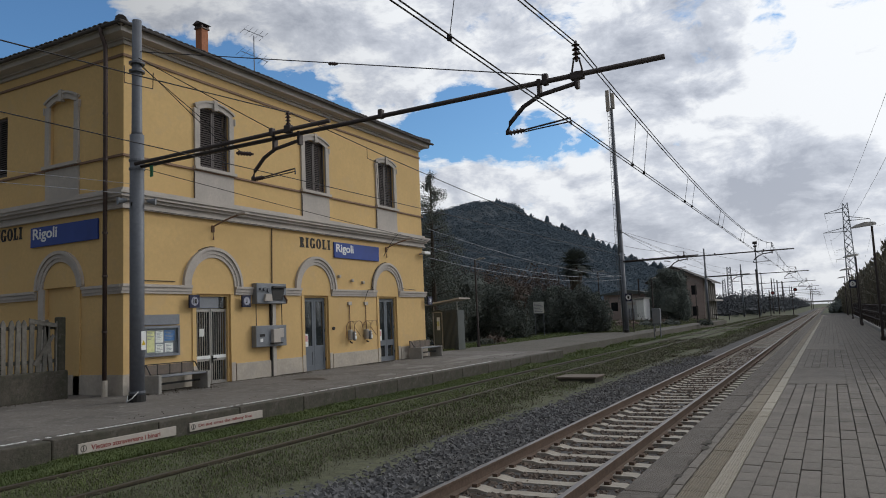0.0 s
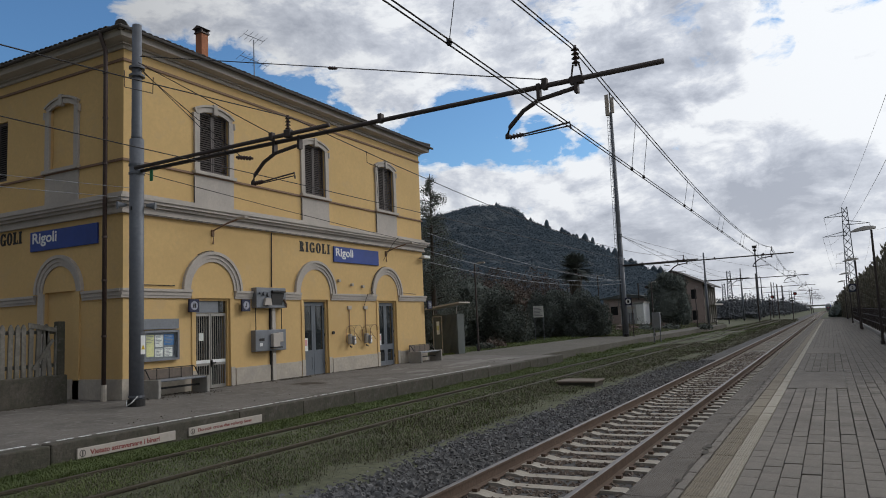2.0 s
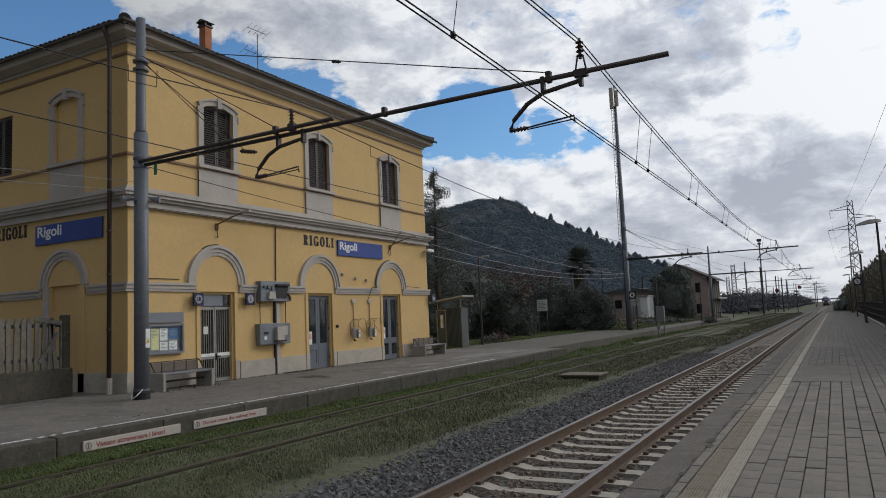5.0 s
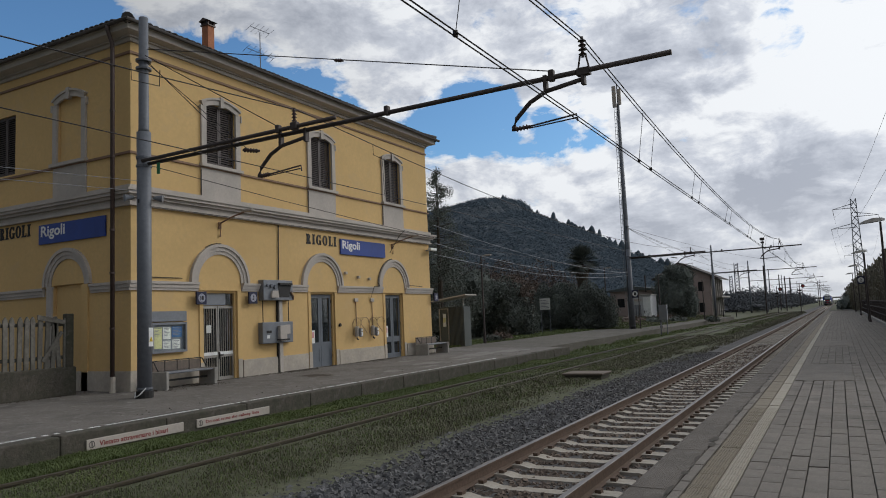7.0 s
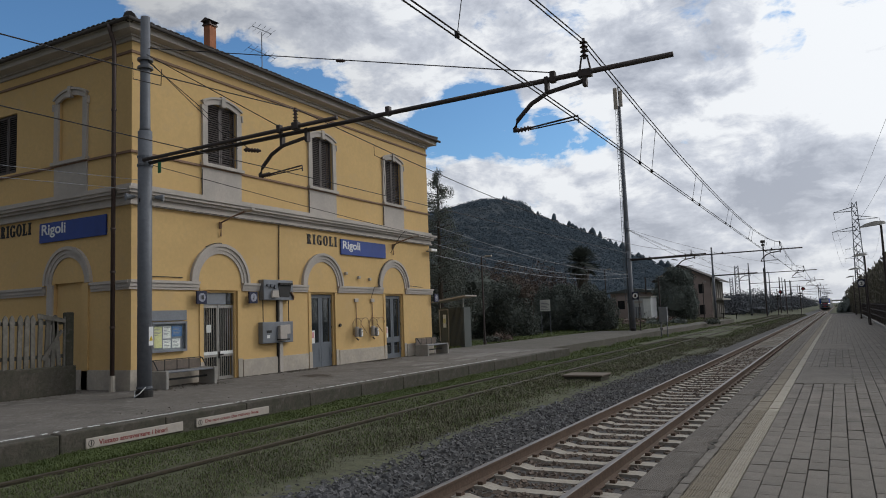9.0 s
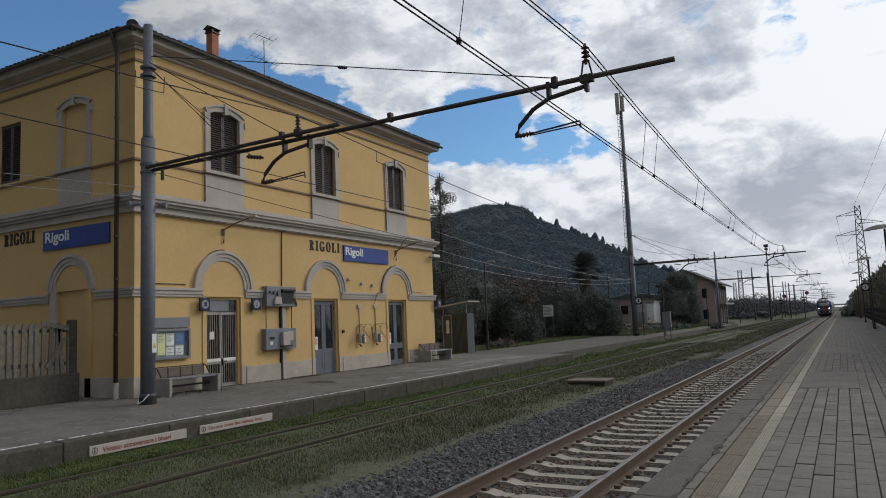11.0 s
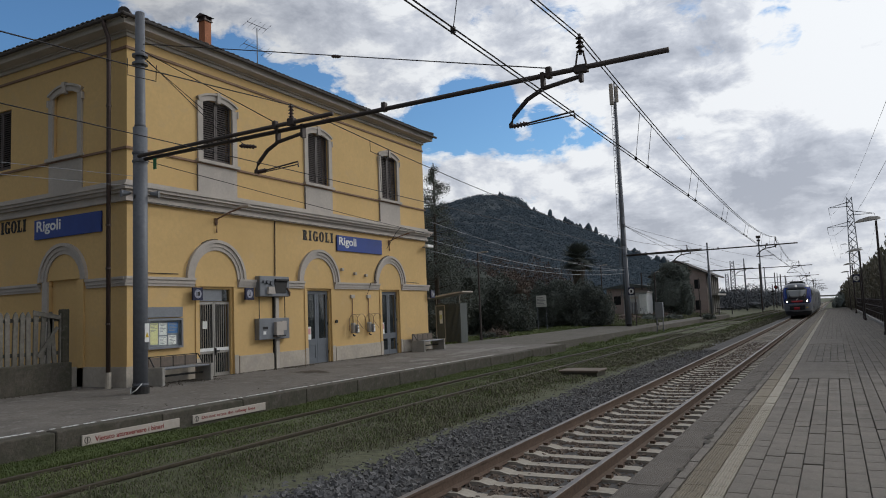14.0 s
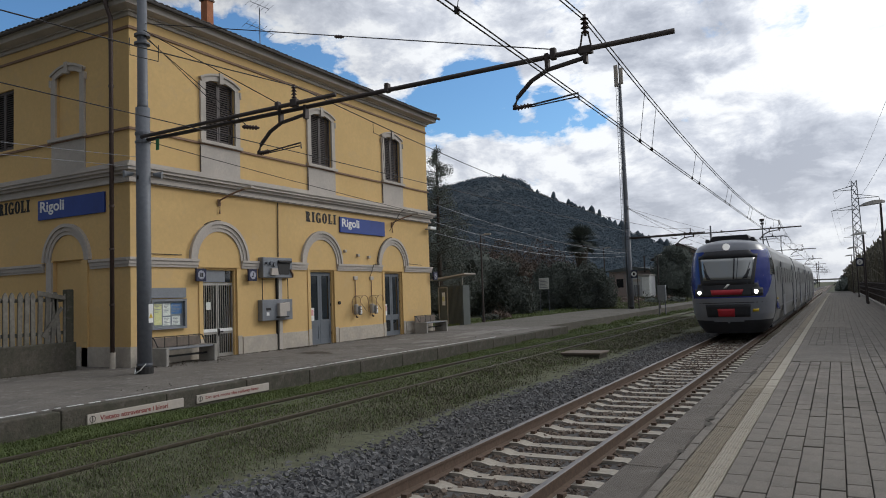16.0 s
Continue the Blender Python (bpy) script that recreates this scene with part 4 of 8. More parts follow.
def station():
    st = thing("station_building", ((XF + XB) / 2, (YL + YR) / 2, Z0), "two-storey yellow plastered railway station with grey trim", "building")
    half_w, wz0, wz1 = 0.58, 6.64, 8.47
    front_holes = [(c - half_w, c + half_w, wz0, wz1) for c in WINDOWS] + [(c - 0.66, c + 0.66, Z0, 2.97) for c in DOORS]
    bm = B()
    wall_boxes(bm, on_front, YL, YR, Z0, ZW, front_holes)
    part("front_wall", bm, M["plaster"], st, "warm yellow plaster wall")
    bm = B()
    wall_boxes(bm, on_end, XB, XF - 0.4, Z0, ZW, [(-18.80, -17.70, 6.64, 8.45), (-21.9, -20.84, 6.64, 8.43), (-24.0, -22.9, 6.64, 8.45), (-18.96, -17.66, Z0, 3.25), (-24.0, -22.7, Z0, 3.25)])
    part("end_wall", bm, M["plaster"], st)
    bm = B()
    box(bm, XB, XB + 0.4, YL + 0.4, YR, Z0, ZW)
    box(bm, XB + 0.4, XF - 0.4, YR - 0.4, YR, Z0, ZW)
    part("rear_walls", bm, M["plaster"], st)
    # upper floor and attic floor close the rooms
    bm = B()
    box(bm, XB + 0.4, XF - 0.4, YL + 0.4, YR - 0.4, 5.0, 5.3)
    box(bm, XB + 0.4, XF - 0.4, YL + 0.4, YR - 0.4, 9.3, 9.5)
    box(bm, XB + 0.4, XF - 0.4, YL + 0.4, YR - 0.4, Z0 - 0.2, Z0)
    part("floor_slabs", bm, M["dark"], st)

    # plinth between the doors and round the end
    spans = [YL - 0.05] + [v for c in DOORS for v in (c - 0.86, c + 0.86)] + [YR + 0.05]
    steps = ((0.05, Z0 - 0.2, 0.89), (0.035, 0.89, 0.91))
    for a, b in zip(spans[::2], spans[1::2]):
        part("plinth", band_piece(on_front, a, b, steps), M["plinth"], st, "grey rendered plinth")
    part("plinth", band_piece(on_end, XB - 0.05, XF, steps), M["plinth"], st, "grey rendered plinth")

    # bands
    bm = B()
    moulding(bm, [(0.10, 5.14, 5.22), (0.07, 5.22, 5.34), (0.16, 5.34, 5.42), (0.24, 5.42, 5.50), (0.28, 5.50, 5.56), (0.10, 5.56, 5.68)])
    part("floor_cornice", bm, M["trim"], st, "grey moulded cornice between the storeys")
    bm = B()
    moulding(bm, [(0.05, 6.51, 6.57)])
    part("sill_band", bm, M["string"], st, "thin brown band at sill height")
    bm = B()
    moulding(bm, [(0.035, 9.18, 9.25)])
    part("string_course", bm, M["string"], st, "thin brown string course")
    bm = B()
    moulding(bm, [(0.06, 9.50, 9.595), (0.13, 9.595, 9.63)], [(0.17, 9.635), (0.25, 9.65), (0.33, 9.675), (0.36, 9.68), (0.37, 9.82), (0.41, 9.83), (0.41, 9.87)])
    part("eaves_cornice", bm, M["trim"], st, "deep grey eaves cornice")
    # impost bands, broken by the door arches
    spans = [YL - 0.09] + [v for c in DOORS for v in (c - 0.84, c + 0.84)] + [YR + 0.09]
    steps = ((0.05, 2.96, 3.03), (0.075, 3.03, 3.13), (0.11, 3.13, 3.20))
    for a, b in zip(spans[::2], spans[1::2]):
        part("impost_band", band_piece(on_front, a, b, steps), M["trim"], st, "grey moulded band at door-head height")
    for a, b in ((-17.30, XF), (-22.35, -19.32), (XB, -24.3)):
        part("impost_band", band_piece(on_end, a, b, steps), M["trim"], st)
    for c in DOORS:
        blind_arch(on_front, c, 3.20, 1.13, st)
    for c in (-18.31, -23.35):
        blind_arch(on_end, c, 3.22, 1.03, st)
        for s in (-1, 1):
            part("doorway_jamb", slab_mesh(on_end, c + s * 0.65, c + s * 0.90, 0, 0.05, Z0, 3.22), M["trim"] if s < 0 else M["plaster"], st)
        part("blind_doorway", slab_mesh(on_end, c - 0.65, c + 0.65, -0.14, -0.1, Z0, 3.25), M["plaster"], st)

    # windows of the front
    for c in WINDOWS:
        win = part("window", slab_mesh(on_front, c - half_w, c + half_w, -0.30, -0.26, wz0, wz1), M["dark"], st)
        window_surround(on_front, c, half_w, wz0, wz1, win)
        shutter_pair(on_front, c, half_w, wz0, wz1, win)
    # windows of the end: a blind one, a shuttered one
    for c, shut in ((-18.25, False), (-21.37, True), (-23.45, False)):
        h = 0.54
        win = part("blind_window" if not shut else "window", slab_mesh(on_end, c - h, c + h, -0.12, -0.07 if not shut else -0.11, wz0, 8.45), M["plaster"] if not shut else M["dark"], st)
        if shut:
            shutter_pair(on_end, c, h, wz0, 8.43, win)
        else:
            window_surround(on_end, c, h, wz0, 8.45, win)

    # door frames in yellow with stepped reveals
    for i, c in enumerate(DOORS):
        for s in (-1, 1):
            part("door_casing", slab_mesh(on_front, c + s * 0.66, c + s * 0.80, 0, 0.03, Z0, 2.955), M["plaster"], st)
            part("door_reveal", slab_mesh(on_front, c + s * 0.60, c + s * 0.66, -0.22, -0.05, Z0, 2.97), M["plaster"], st)
            part("casing_foot", slab_mesh(on_front, c + s * 0.66, c + s * 0.82, 0.03, 0.05, Z0, 0.95), M["plinth"], st)
        part("door_head", slab_mesh(on_front, c - 0.60, c + 0.60, -0.22, -0.05, 2.90, 2.97), M["plaster"], st)
        part("door_casing", slab_mesh(on_front, c - 0.80, c + 0.80, 0, 0.03, 2.97, 3.05), M["plaster"], st)
    gate(st, DOORS[0])
    for c, full in ((DOORS[1], False), (DOORS[2], True)):
        glazed_door(st, c, full)
    roof(st)
    pipes(st)


def slab_mesh(place, *v):
    bm = B()
    slab(bm, place, *v)
    return bm


def gate(st, c):
    """A pair of barred gates with a glazed light above."""
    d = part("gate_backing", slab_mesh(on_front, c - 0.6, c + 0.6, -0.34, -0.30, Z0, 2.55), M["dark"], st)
    part("transom_panel", slab_mesh(on_front, c - 0.60, c + 0.30, -0.16, -0.10, 2.56, 2.90), M["metal"], d, "pale grey transom panel")
    part("transom_light", slab_mesh(on_front, c + 0.31, c + 0.60, -0.16, -0.12, 2.56, 2.90), M["glass"], d)
    for s in (-1, 1):
        lo, hi = (c - 0.60, c - 0.01) if s < 0 else (c + 0.01, c + 0.60)
        bm = B()
        for a, b in ((lo, lo + 0.045), (hi - 0.045, hi)):
            slab(bm, on_front, a, b, -0.16, -0.11, Z0 + 0.02, 2.54)
        for z, h in ((Z0 + 0.03, 0.10), (2.46, 0.08), (1.05, 0.13)):
            slab(bm, on_front, lo + 0.045, hi - 0.045, -0.155, -0.115, z, z + h)
        leaf = part("gate_leaf", bm, M["bars"], d, "light metal gate leaf with vertical bars")
        for k in range(5):
            a = lo + 0.045 + (hi - lo - 0.09) * (k + 1) / 6
            bm = B()
            tube(bm, (on_front(a, -0.135, Z0 + 0.13), on_front(a, -0.135, 2.46)), 0.013, 6)
            part("gate_bar", bm, M["bars"], leaf)
    for s in (-1, 1):
        part("gate_band", slab_mesh(on_front, c + s * 0.03, c + s * 0.57, -0.113, -0.105, 1.12, 1.21), M["white"], d, "pale band across the gate")
    part("door_notice", slab_mesh(on_front, c - 0.44, c - 0.27, -0.104, -0.098, 1.76, 1.98), M["paper"], d, "small white paper notice")
    bm = B()
    slab(bm, on_front, c + 0.02, c + 0.16, -0.11, -0.05, 1.09, 1.13)
    slab(bm, on_front, c + 0.02, c + 0.06, -0.11, -0.08, 1.0, 1.2)
    part("gate_handle", bm, M["ink"], d)


def glazed_door(st, c, full):
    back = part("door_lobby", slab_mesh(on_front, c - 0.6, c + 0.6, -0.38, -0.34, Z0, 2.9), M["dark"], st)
    for s in (-1, 1):
        lo, hi = (c - 0.60, c - 0.006) if s < 0 else (c + 0.006, c + 0.60)
        bm = B()
        for a, b in ((lo, lo + 0.10), (hi - 0.10, hi)):
            slab(bm, on_front, a, b, -0.17, -0.12, Z0 + 0.015, 2.89)
        slab(bm, on_front, lo + 0.10, hi - 0.10, -0.17, -0.12, 2.77, 2.89)
        slab(bm, on_front, lo + 0.10, hi - 0.10, -0.17, -0.12, 1.02, 1.24)
        slab(bm, on_front, lo + 0.10, hi - 0.10, -0.17, -0.12, Z0 + 0.015, Z0 + 0.22)
        if not full:
            slab(bm, on_front, lo + 0.10, hi - 0.10, -0.165, -0.135, Z0 + 0.22, 1.02)
        leaf = part("door_leaf", bm, M["door"], back, "grey-blue painted door leaf")
        part("door_pane", slab_mesh(on_front, lo + 0.10, hi - 0.10, -0.150, -0.143, 1.24, 2.77), M["glass"], leaf)
        if full:
            part("door_pane", slab_mesh(on_front, lo + 0.10, hi - 0.10, -0.150, -0.143, Z0 + 0.22, 1.02), M["glass"], leaf)
        for z in (0.7, 1.7, 2.6):
            if s > 0:
                bm = B()
                tube(bm, (on_front(hi - 0.005, -0.115, z), on_front(hi - 0.005, -0.115, z + 0.1)), 0.016, 6)
                part("hinge", bm, M["ink"], leaf)
    n = part("door_notice", slab_mesh(on_front, c - 0.57, c - 0.33, -0.12, -0.116, 1.22, 1.66), M["white"], back, "small white notice with pink print")
    part("notice_print", slab_mesh(on_front, c - 0.535, c - 0.365, -0.116, -0.114, 1.40, 1.60), M["pinkpaper"], n)


def roof(st):
    o, ze = 0.50, 9.90
    x0, x1, y0, y1 = XB - o, XF + o, YL - o, YR + o
    run = (x1 - x0) / 2
    zr = ze + run * 0.32
    bm = B()
    e = [bm.verts.new(p) for p in ((x0, y0, ze), (x1, y0, ze), (x1, y1, ze), (x0, y1, ze))]
    r = [bm.verts.new(p) for p in (((x0 + x1) / 2, y0 + run, zr), ((x0 + x1) / 2, y1 - run, zr))]
    bm.faces.new((e[0], e[1], r[0])), bm.faces.new((e[1], e[2], r[1], r[0])), bm.faces.new((e[2], e[3], r[1])), bm.faces.new((e[3], e[0], r[0], r[1]))
    bm.faces.new(e[::-1])
    rf = part("roof", bm, M["tile"], st, "low hipped roof of weathered clay tiles")
    # rows of rounded tiles along the eaves that show, front and near end
    me = bpy.data.meshes.new("eave_tile")
    t = B()
    n = 6
    rows = []
    for yy, rr in ((0.0, 0.085), (0.9, 0.075)):
        rows.append([t.verts.new((math.cos(math.pi * k / n) * rr, yy, math.sin(math.pi * k / n) * rr * 0.45 + yy * 0.30)) for k in range(n + 1)])
    for k in range(n):
        t.faces.new((rows[0][k], rows[0][k + 1], rows[1][k + 1], rows[1][k]))
    t.faces.new(rows[0][::-1])
    t.to_mesh(me)
    t.free()
    me.materials.append(M["tile"])
    org = ORG[st]
    y = y0 + 0.5
    while y < y1 - 0.3:
        ob = new("eave_tile", me)
        ob.parent = rf
        ob.location = Vector((x1 + 0.03, y, ze + random.uniform(-0.005, 0.012))) - org
        ob.rotation_euler = (0, 0, radians(90))
        y += 0.205
    x = x0 + 0.3
    while x < x1 - 0.4:
        ob = new("eave_tile", me)
        ob.parent = rf
        ob.location = Vector((x, y0 - 0.03, ze + random.uniform(-0.005, 0.012))) - org
        x += 0.205
    for ya, yb in ((y0 + 0.12, y0 + run), (y1 - 0.12, y1 - run)):
        bm = B()
        tube(bm, ((x1 - 0.12, ya, ze + 0.03), (x1 - run, yb, zr + 0.03)), 0.15, 10)
        part("hip_ridge", bm, M["tile"], rf, "rounded hip tiles")
    for a, b in (((x1 - 0.02, y0, 9.86), (x1 - 0.02, y1, 9.86)), ((x0, y0 + 0.02, 9.86), (x1, y0 + 0.02, 9.86))):
        bm = B()
        tube(bm, (a, b), 0.05, 10)
        part("gutter", bm, M["tile"], rf, "dark weathered metal gutter")
    # chimney with a cap
    cx, cy = -17.9, 16.84
    bm = B()
    zb = ze + (x1 - cx) * 0.32
    box(bm, cx - 0.14, cx + 0.14, cy - 0.14, cy + 0.14, zb - 0.3, 12.02)
    ch = part("chimney", bm, M["brick"], rf, "red brick chimney")
    bm = B()
    box(bm, cx - 0.18, cx + 0.18, cy - 0.18, cy + 0.18, 12.02, 12.06)
    for s in (-1, 1):
        for u in (-1, 1):
            box(bm, cx + s * 0.13 - 0.03, cx + s * 0.13 + 0.03, cy + u * 0.13 - 0.03, cy + u * 0.13 + 0.03, 12.06, 12.17)
    prism(bm, ((cx - 0.22, 12.17), (cx + 0.22, 12.17), (cx, 12.28)), cy - 0.22, cy + 0.22)
    part("chimney_cap", bm, M["gutter"], ch, "dark chimney cap")


def pipes(st):
    bm = B()
    x = -16.02
    tube(bm, ((x, YL - 0.48, 9.84), (x, YL - 0.47, 9.70), (x, YL - 0.34, 9.40), (x, YL - 0.33, 9.0), (x, YL - 0.33, 0.75)), 0.055, 10)
    dp = part("downpipe", bm, M["gutter"], st, "brown metal downpipe", smooth=True)
    bm = B()
    tube(bm, ((x, YL - 0.33, 0.80), (x, YL - 0.33, 0.34)), 0.075, 10)
    part("pipe_shoe", bm, M["plinth"], dp)
    for z in (8.8, 7.6, 6.4, 4.5, 3.4, 2.0):
        bm = B()
        disc(bm, (x, YL - 0.33, z), (0, 0, 1), 0.068, 0.05, 10)
        part("pipe_clip", bm, M["gutter"], dp)
    # the service pipe and thin cables on the front
    bm = B()
    tube(bm, (on_front(17.66, 0.03, 5.12), on_front(17.62, 0.03, 3.35)), 0.018, 6)
    def over_arch(c, a0, a1):
        return [on_front(c + 1.15 * math.cos(radians(a)), 0.03, 3.2 + 1.15 * math.sin(radians(a))) for a in range(a0, a1 + 1, 8)]
    for pts in ((on_front(12.72, 0.03, 3.30), on_front(13.75, 0.03, 3.30)), over_arch(DOORS[0], 88, 120),
                over_arch(DOORS[2], 92, 178) + [on_front(23.30, 0.13, 3.23), on_front(22.9, 0.13, 3.21), on_front(22.75, 0.06, 2.78)],
                (on_front(25.5, 0.12, 3.30), on_front(26.55, 0.12, 3.26)),
                (on_front(14.45, 0.05, 6.45), on_front(14.45, 0.05, 5.70)), (on_front(19.2, 0.05, 6.45), on_front(19.2, 0.05, 5.70)), (on_front(23.82, 0.05, 6.45), on_front(23.82, 0.05, 5.70)),
                (on_front(12.2, 0.28, 5.12), on_front(27.4, 0.28, 5.12)), (on_front(25.0, 0.3, 5.55), on_front(24.6, 0.3, 5.3), on_front(24.2, 0.06, 4.6))):
        tube(bm, pts, 0.012, 5)
    part("surface_cable", bm, M["ink"], st, "thin dark cables on the wall")


station()


# ---- things on the front ----
def slab_letter(char, put, thick):
    """A bold letter with slab serifs, drawn in a cell one high; put(x, y, d) gives the world place."""
    bm = B()

    def bar(x0, x1, y0, y1):
        v = [bm.verts.new(put(x, y, d)) for d in (0, thick) for x, y in ((x0, y0), (x1, y0), (x1, y1), (x0, y1))]
        for f in BOXF:
            bm.faces.new([v[i] for i in f])

    def bow(cx, cy, ax, ay, bx, by, a0, a1, n=20):
        rows = []
        for i in range(n + 1):
            a = radians(a0 + (a1 - a0) * i / n)
            c, q = math.cos(a), math.sin(a)
            rows.append([bm.verts.new(put(cx + u * c, cy + w * q, d)) for u, w, d in ((bx, by, 0), (bx, by, thick), (ax, ay, thick), (ax, ay, 0))])
        for p, r in zip(rows, rows[1:]):
            for k in range(4):
                bm.faces.new((p[k], p[(k + 1) % 4], r[(k + 1) % 4], r[k]))
        bm.faces.new(rows[0]), bm.faces.new(rows[-1][::-1])
    if char in "ILR":
        bar(0.13, 0.41, 0.09, 0.91)
        bar(0.04, 0.50, 0.0, 0.12)
        bar(0.04, 0.50 if char != "R" else 0.40, 0.88, 1.0)
    if char == "L":
        bar(0.50, 0.74, 0.0, 0.12)
        bar(0.66, 0.74, 0.09, 0.32)
    if char == "R":
        bow(0.40, 0.73, 0.30, 0.27, 0.10, 0.18, -90, 90)
        v = [bm.verts.new(put(x, y, d)) for d in (0, thick) for x, y in ((0.56, 0.0), (0.80, 0.0), (0.58, 0.46), (0.40, 0.46))]
        for f in BOXF:
            bm.faces.new([v[i] for i in f])
    if char == "O":
        bow(0.43, 0.5, 0.42, 0.52, 0.15, 0.41, 0, 359.9, 32)
    if char == "G":
        bow(0.43, 0.5, 0.42, 0.52, 0.15, 0.41, 38, 330, 28)
        bar(0.56, 0.82, 0.02, 0.40)
        bar(0.46, 0.90, 0.38, 0.47)
        bar(0.70, 0.78, 0.66, 0.98)
    bmesh.ops.recalc_face_normals(bm, faces=bm.faces[:])
    return bm


def station_letters(place, a, z, width, flip):
    at = place(a + width / 2, 0, z)
    t = thing("station_name_letters", at, "bold dark slab-serif station name letters on the yellow wall", "lettering", "station name letters")
    cells = (("R", 0.84), ("I", 0.54), ("G", 0.92), ("O", 0.86), ("L", 0.78), ("I", 0.54))
    h = 0.35
    gap = (width - h * 0.90 * sum(w for _, w in cells)) / 5
    x = a
    for c, w in cells:
        part("letter", slab_letter(c, lambda u, v, d, x=x: place(x + u * h * 0.90, 0.004 + d, z + v * h), 0.012), M["ink"], t)
        x += w * h * 0.90 + gap


def station_sign(place, a0, a1, z0, z1, flip):
    at = place((a0 + a1) / 2, 0.05, z0)
    t = thing("station_sign", at, "blue station name sign with white lettering on the wall", "sign", "station name signs")
    bm = B()
    p, q = place(a0, 0.01, z0), place(a1, 0.06, z1)
    rbox(bm, min(p[0], q[0]), max(p[0], q[0]), min(p[1], q[1]), max(p[1], q[1]), z0, z1, 0.006, 1)
    part("panel", bm, M["blue"], t)
    s = place(a0 + 0.11, 0.0605, z0 + 0.12)
    m = face_x(*s) if flip == "x" else face_y(*s)
    lettering("sign_text", "Rigoli", 0.39, m, M["white"], t, bold=0.022, width=1.08, depth=0.003, label="white letters")


station_letters(on_front, 19.06, 4.62, 1.70, "x")
station_letters(on_end, -21.56, 4.73, 1.53, "y")
station_sign(on_front, 20.93, 23.86, 4.36, 4.93, "x")
station_sign(on_end, -19.57, -16.69, 4.43, 4.98, "y")


def square_sign(place_at, dx, name, kind):
    """A small navy box sign with a pale ring and a pictogram, standing out from the wall."""
    x, y, z = place_at
    t = thing("platform_sign", place_at, "small square navy sign with a white round pictogram on the wall", "sign", "small square signs")
    bm = B()
    rbox(bm, x, x + 0.06, y, y + 0.36, z, z + 0.36, 0.008, 1)
    part("panel", bm, M["navy"], t)
    bm = B()
    arch_ring(bm, lambda a, d, h: (x + 0.06 + d, a, h), y + 0.18, z + 0.18, 0.105, 0.125, 0.0005, 0.004, 0, 359.9, 20)
    if kind:
        disc(bm, (x + 0.0625, y + 0.18, z + 0.18), (1, 0, 0), 0.10, 0.004, 18)
    part("ring", bm, M["disc"], t, "pale ring")
    bm = B()
    if name == "seat":
        box(bm, x + 0.066, x + 0.069, y + 0.17, y + 0.20, z + 0.16, z + 0.25)
        box(bm, x + 0.066, x + 0.069, y + 0.13, y + 0.20, z + 0.12, z + 0.155)
    elif name == "door":
        box(bm, x + 0.066, x + 0.069, y + 0.12, y + 0.15, z + 0.12, z + 0.24)
        box(bm, x + 0.066, x + 0.069, y + 0.17, y + 0.24, z + 0.12, z + 0.24)
    else:
        for k in range(3):
            box(bm, x + 0.066, x + 0.069, y + 0.13, y + 0.23, z + 0.12 + 0.05 * k, z + 0.15 + 0.05 * k)
        box(bm, x + 0.066, x + 0.069, y + 0.20, y + 0.23, z + 0.12, z + 0.25)
    part("pictogram", bm, M["ink"] if kind else M["white"], t)


square_sign((XF + 0.12, 14.12, 2.57), 0, "door", True)
square_sign((XF + 0.12, 16.14, 2.58), 0, "seat", True)
square_sign((XF + 0.15, 27.42, 2.62), 0, "three", False)


def notice_board():
    y0, y1 = 12.70, 13.84
    t = thing("notice_board", (XF, (y0 + y1) / 2, 1.3), "grey metal notice case with paper timetables on the wall", "notice board")
    bm = B()
    for a, b, lo, hi in ((y0, y1, 1.30, 1.36), (y0, y1, 2.04, 2.10), (y0, y0 + 0.06, 1.36, 2.04), (y1 - 0.06, y1, 1.36, 2.04)):
        slab(bm, on_front, a, b, 0.0, 0.11, lo, hi)
    slab(bm, on_front, y0 + 0.06, y1 - 0.06, 0.0, 0.03, 1.36, 2.04)
    part("case", bm, M["metal"], t)
    bm = B()
    slab(bm, on_front, y0, y1, 0.0, 0.09, 2.13, 2.40)
    part("header_panel", bm, M["metal"], t, "plain grey header panel")
    for a, b, lo, hi, mat in ((y0 + 0.10, y0 + 0.36, 1.42, 1.98, "yellowpaper"), (y0 + 0.40, y0 + 0.64, 1.66, 1.98, "paper"), (y0 + 0.40, y0 + 0.64, 1.40, 1.62, "paper"), (y0 + 0.68, y0 + 1.02, 1.70, 1.99, "bluepaper"), (y0 + 0.70, y0 + 0.96, 1.40, 1.64, "paper")):
        s = part("notice_sheet", slab_mesh(on_front, a, b, 0.03, 0.035, lo, hi), M[mat], t, "paper notice")
        bm = B()
        for k in range(6):
            slab(bm, on_front, a + 0.03, b - 0.03 - 0.04 * (k % 3), 0.035, 0.037, hi - 0.04 - 0.038 * k, hi - 0.025 - 0.038 * k)
        part("print_lines", bm, M["metal"], s, "unreadable grey print")
    g = part("case_glass", slab_mesh(on_front, y0 + 0.06, y1 - 0.06, 0.095, 0.1, 1.36, 2.04), CLEAR, t)
    g.visible_shadow = False


def clear_glass():
    m = bpy.data.materials.new("clear_pane")
    m.use_nodes = True
    g = Graph(m.node_tree)
    p = g.add("ShaderNodeBsdfPrincipled", {"Base Color": (0.9, 0.93, 0.93, 1), "Roughness": 0.03, "Transmission Weight": 1.0, "IOR": 1.05})
    g.add("ShaderNodeOutputMaterial", {0: p.outputs[0]})
    return m


CLEAR = clear_glass()
notice_board()


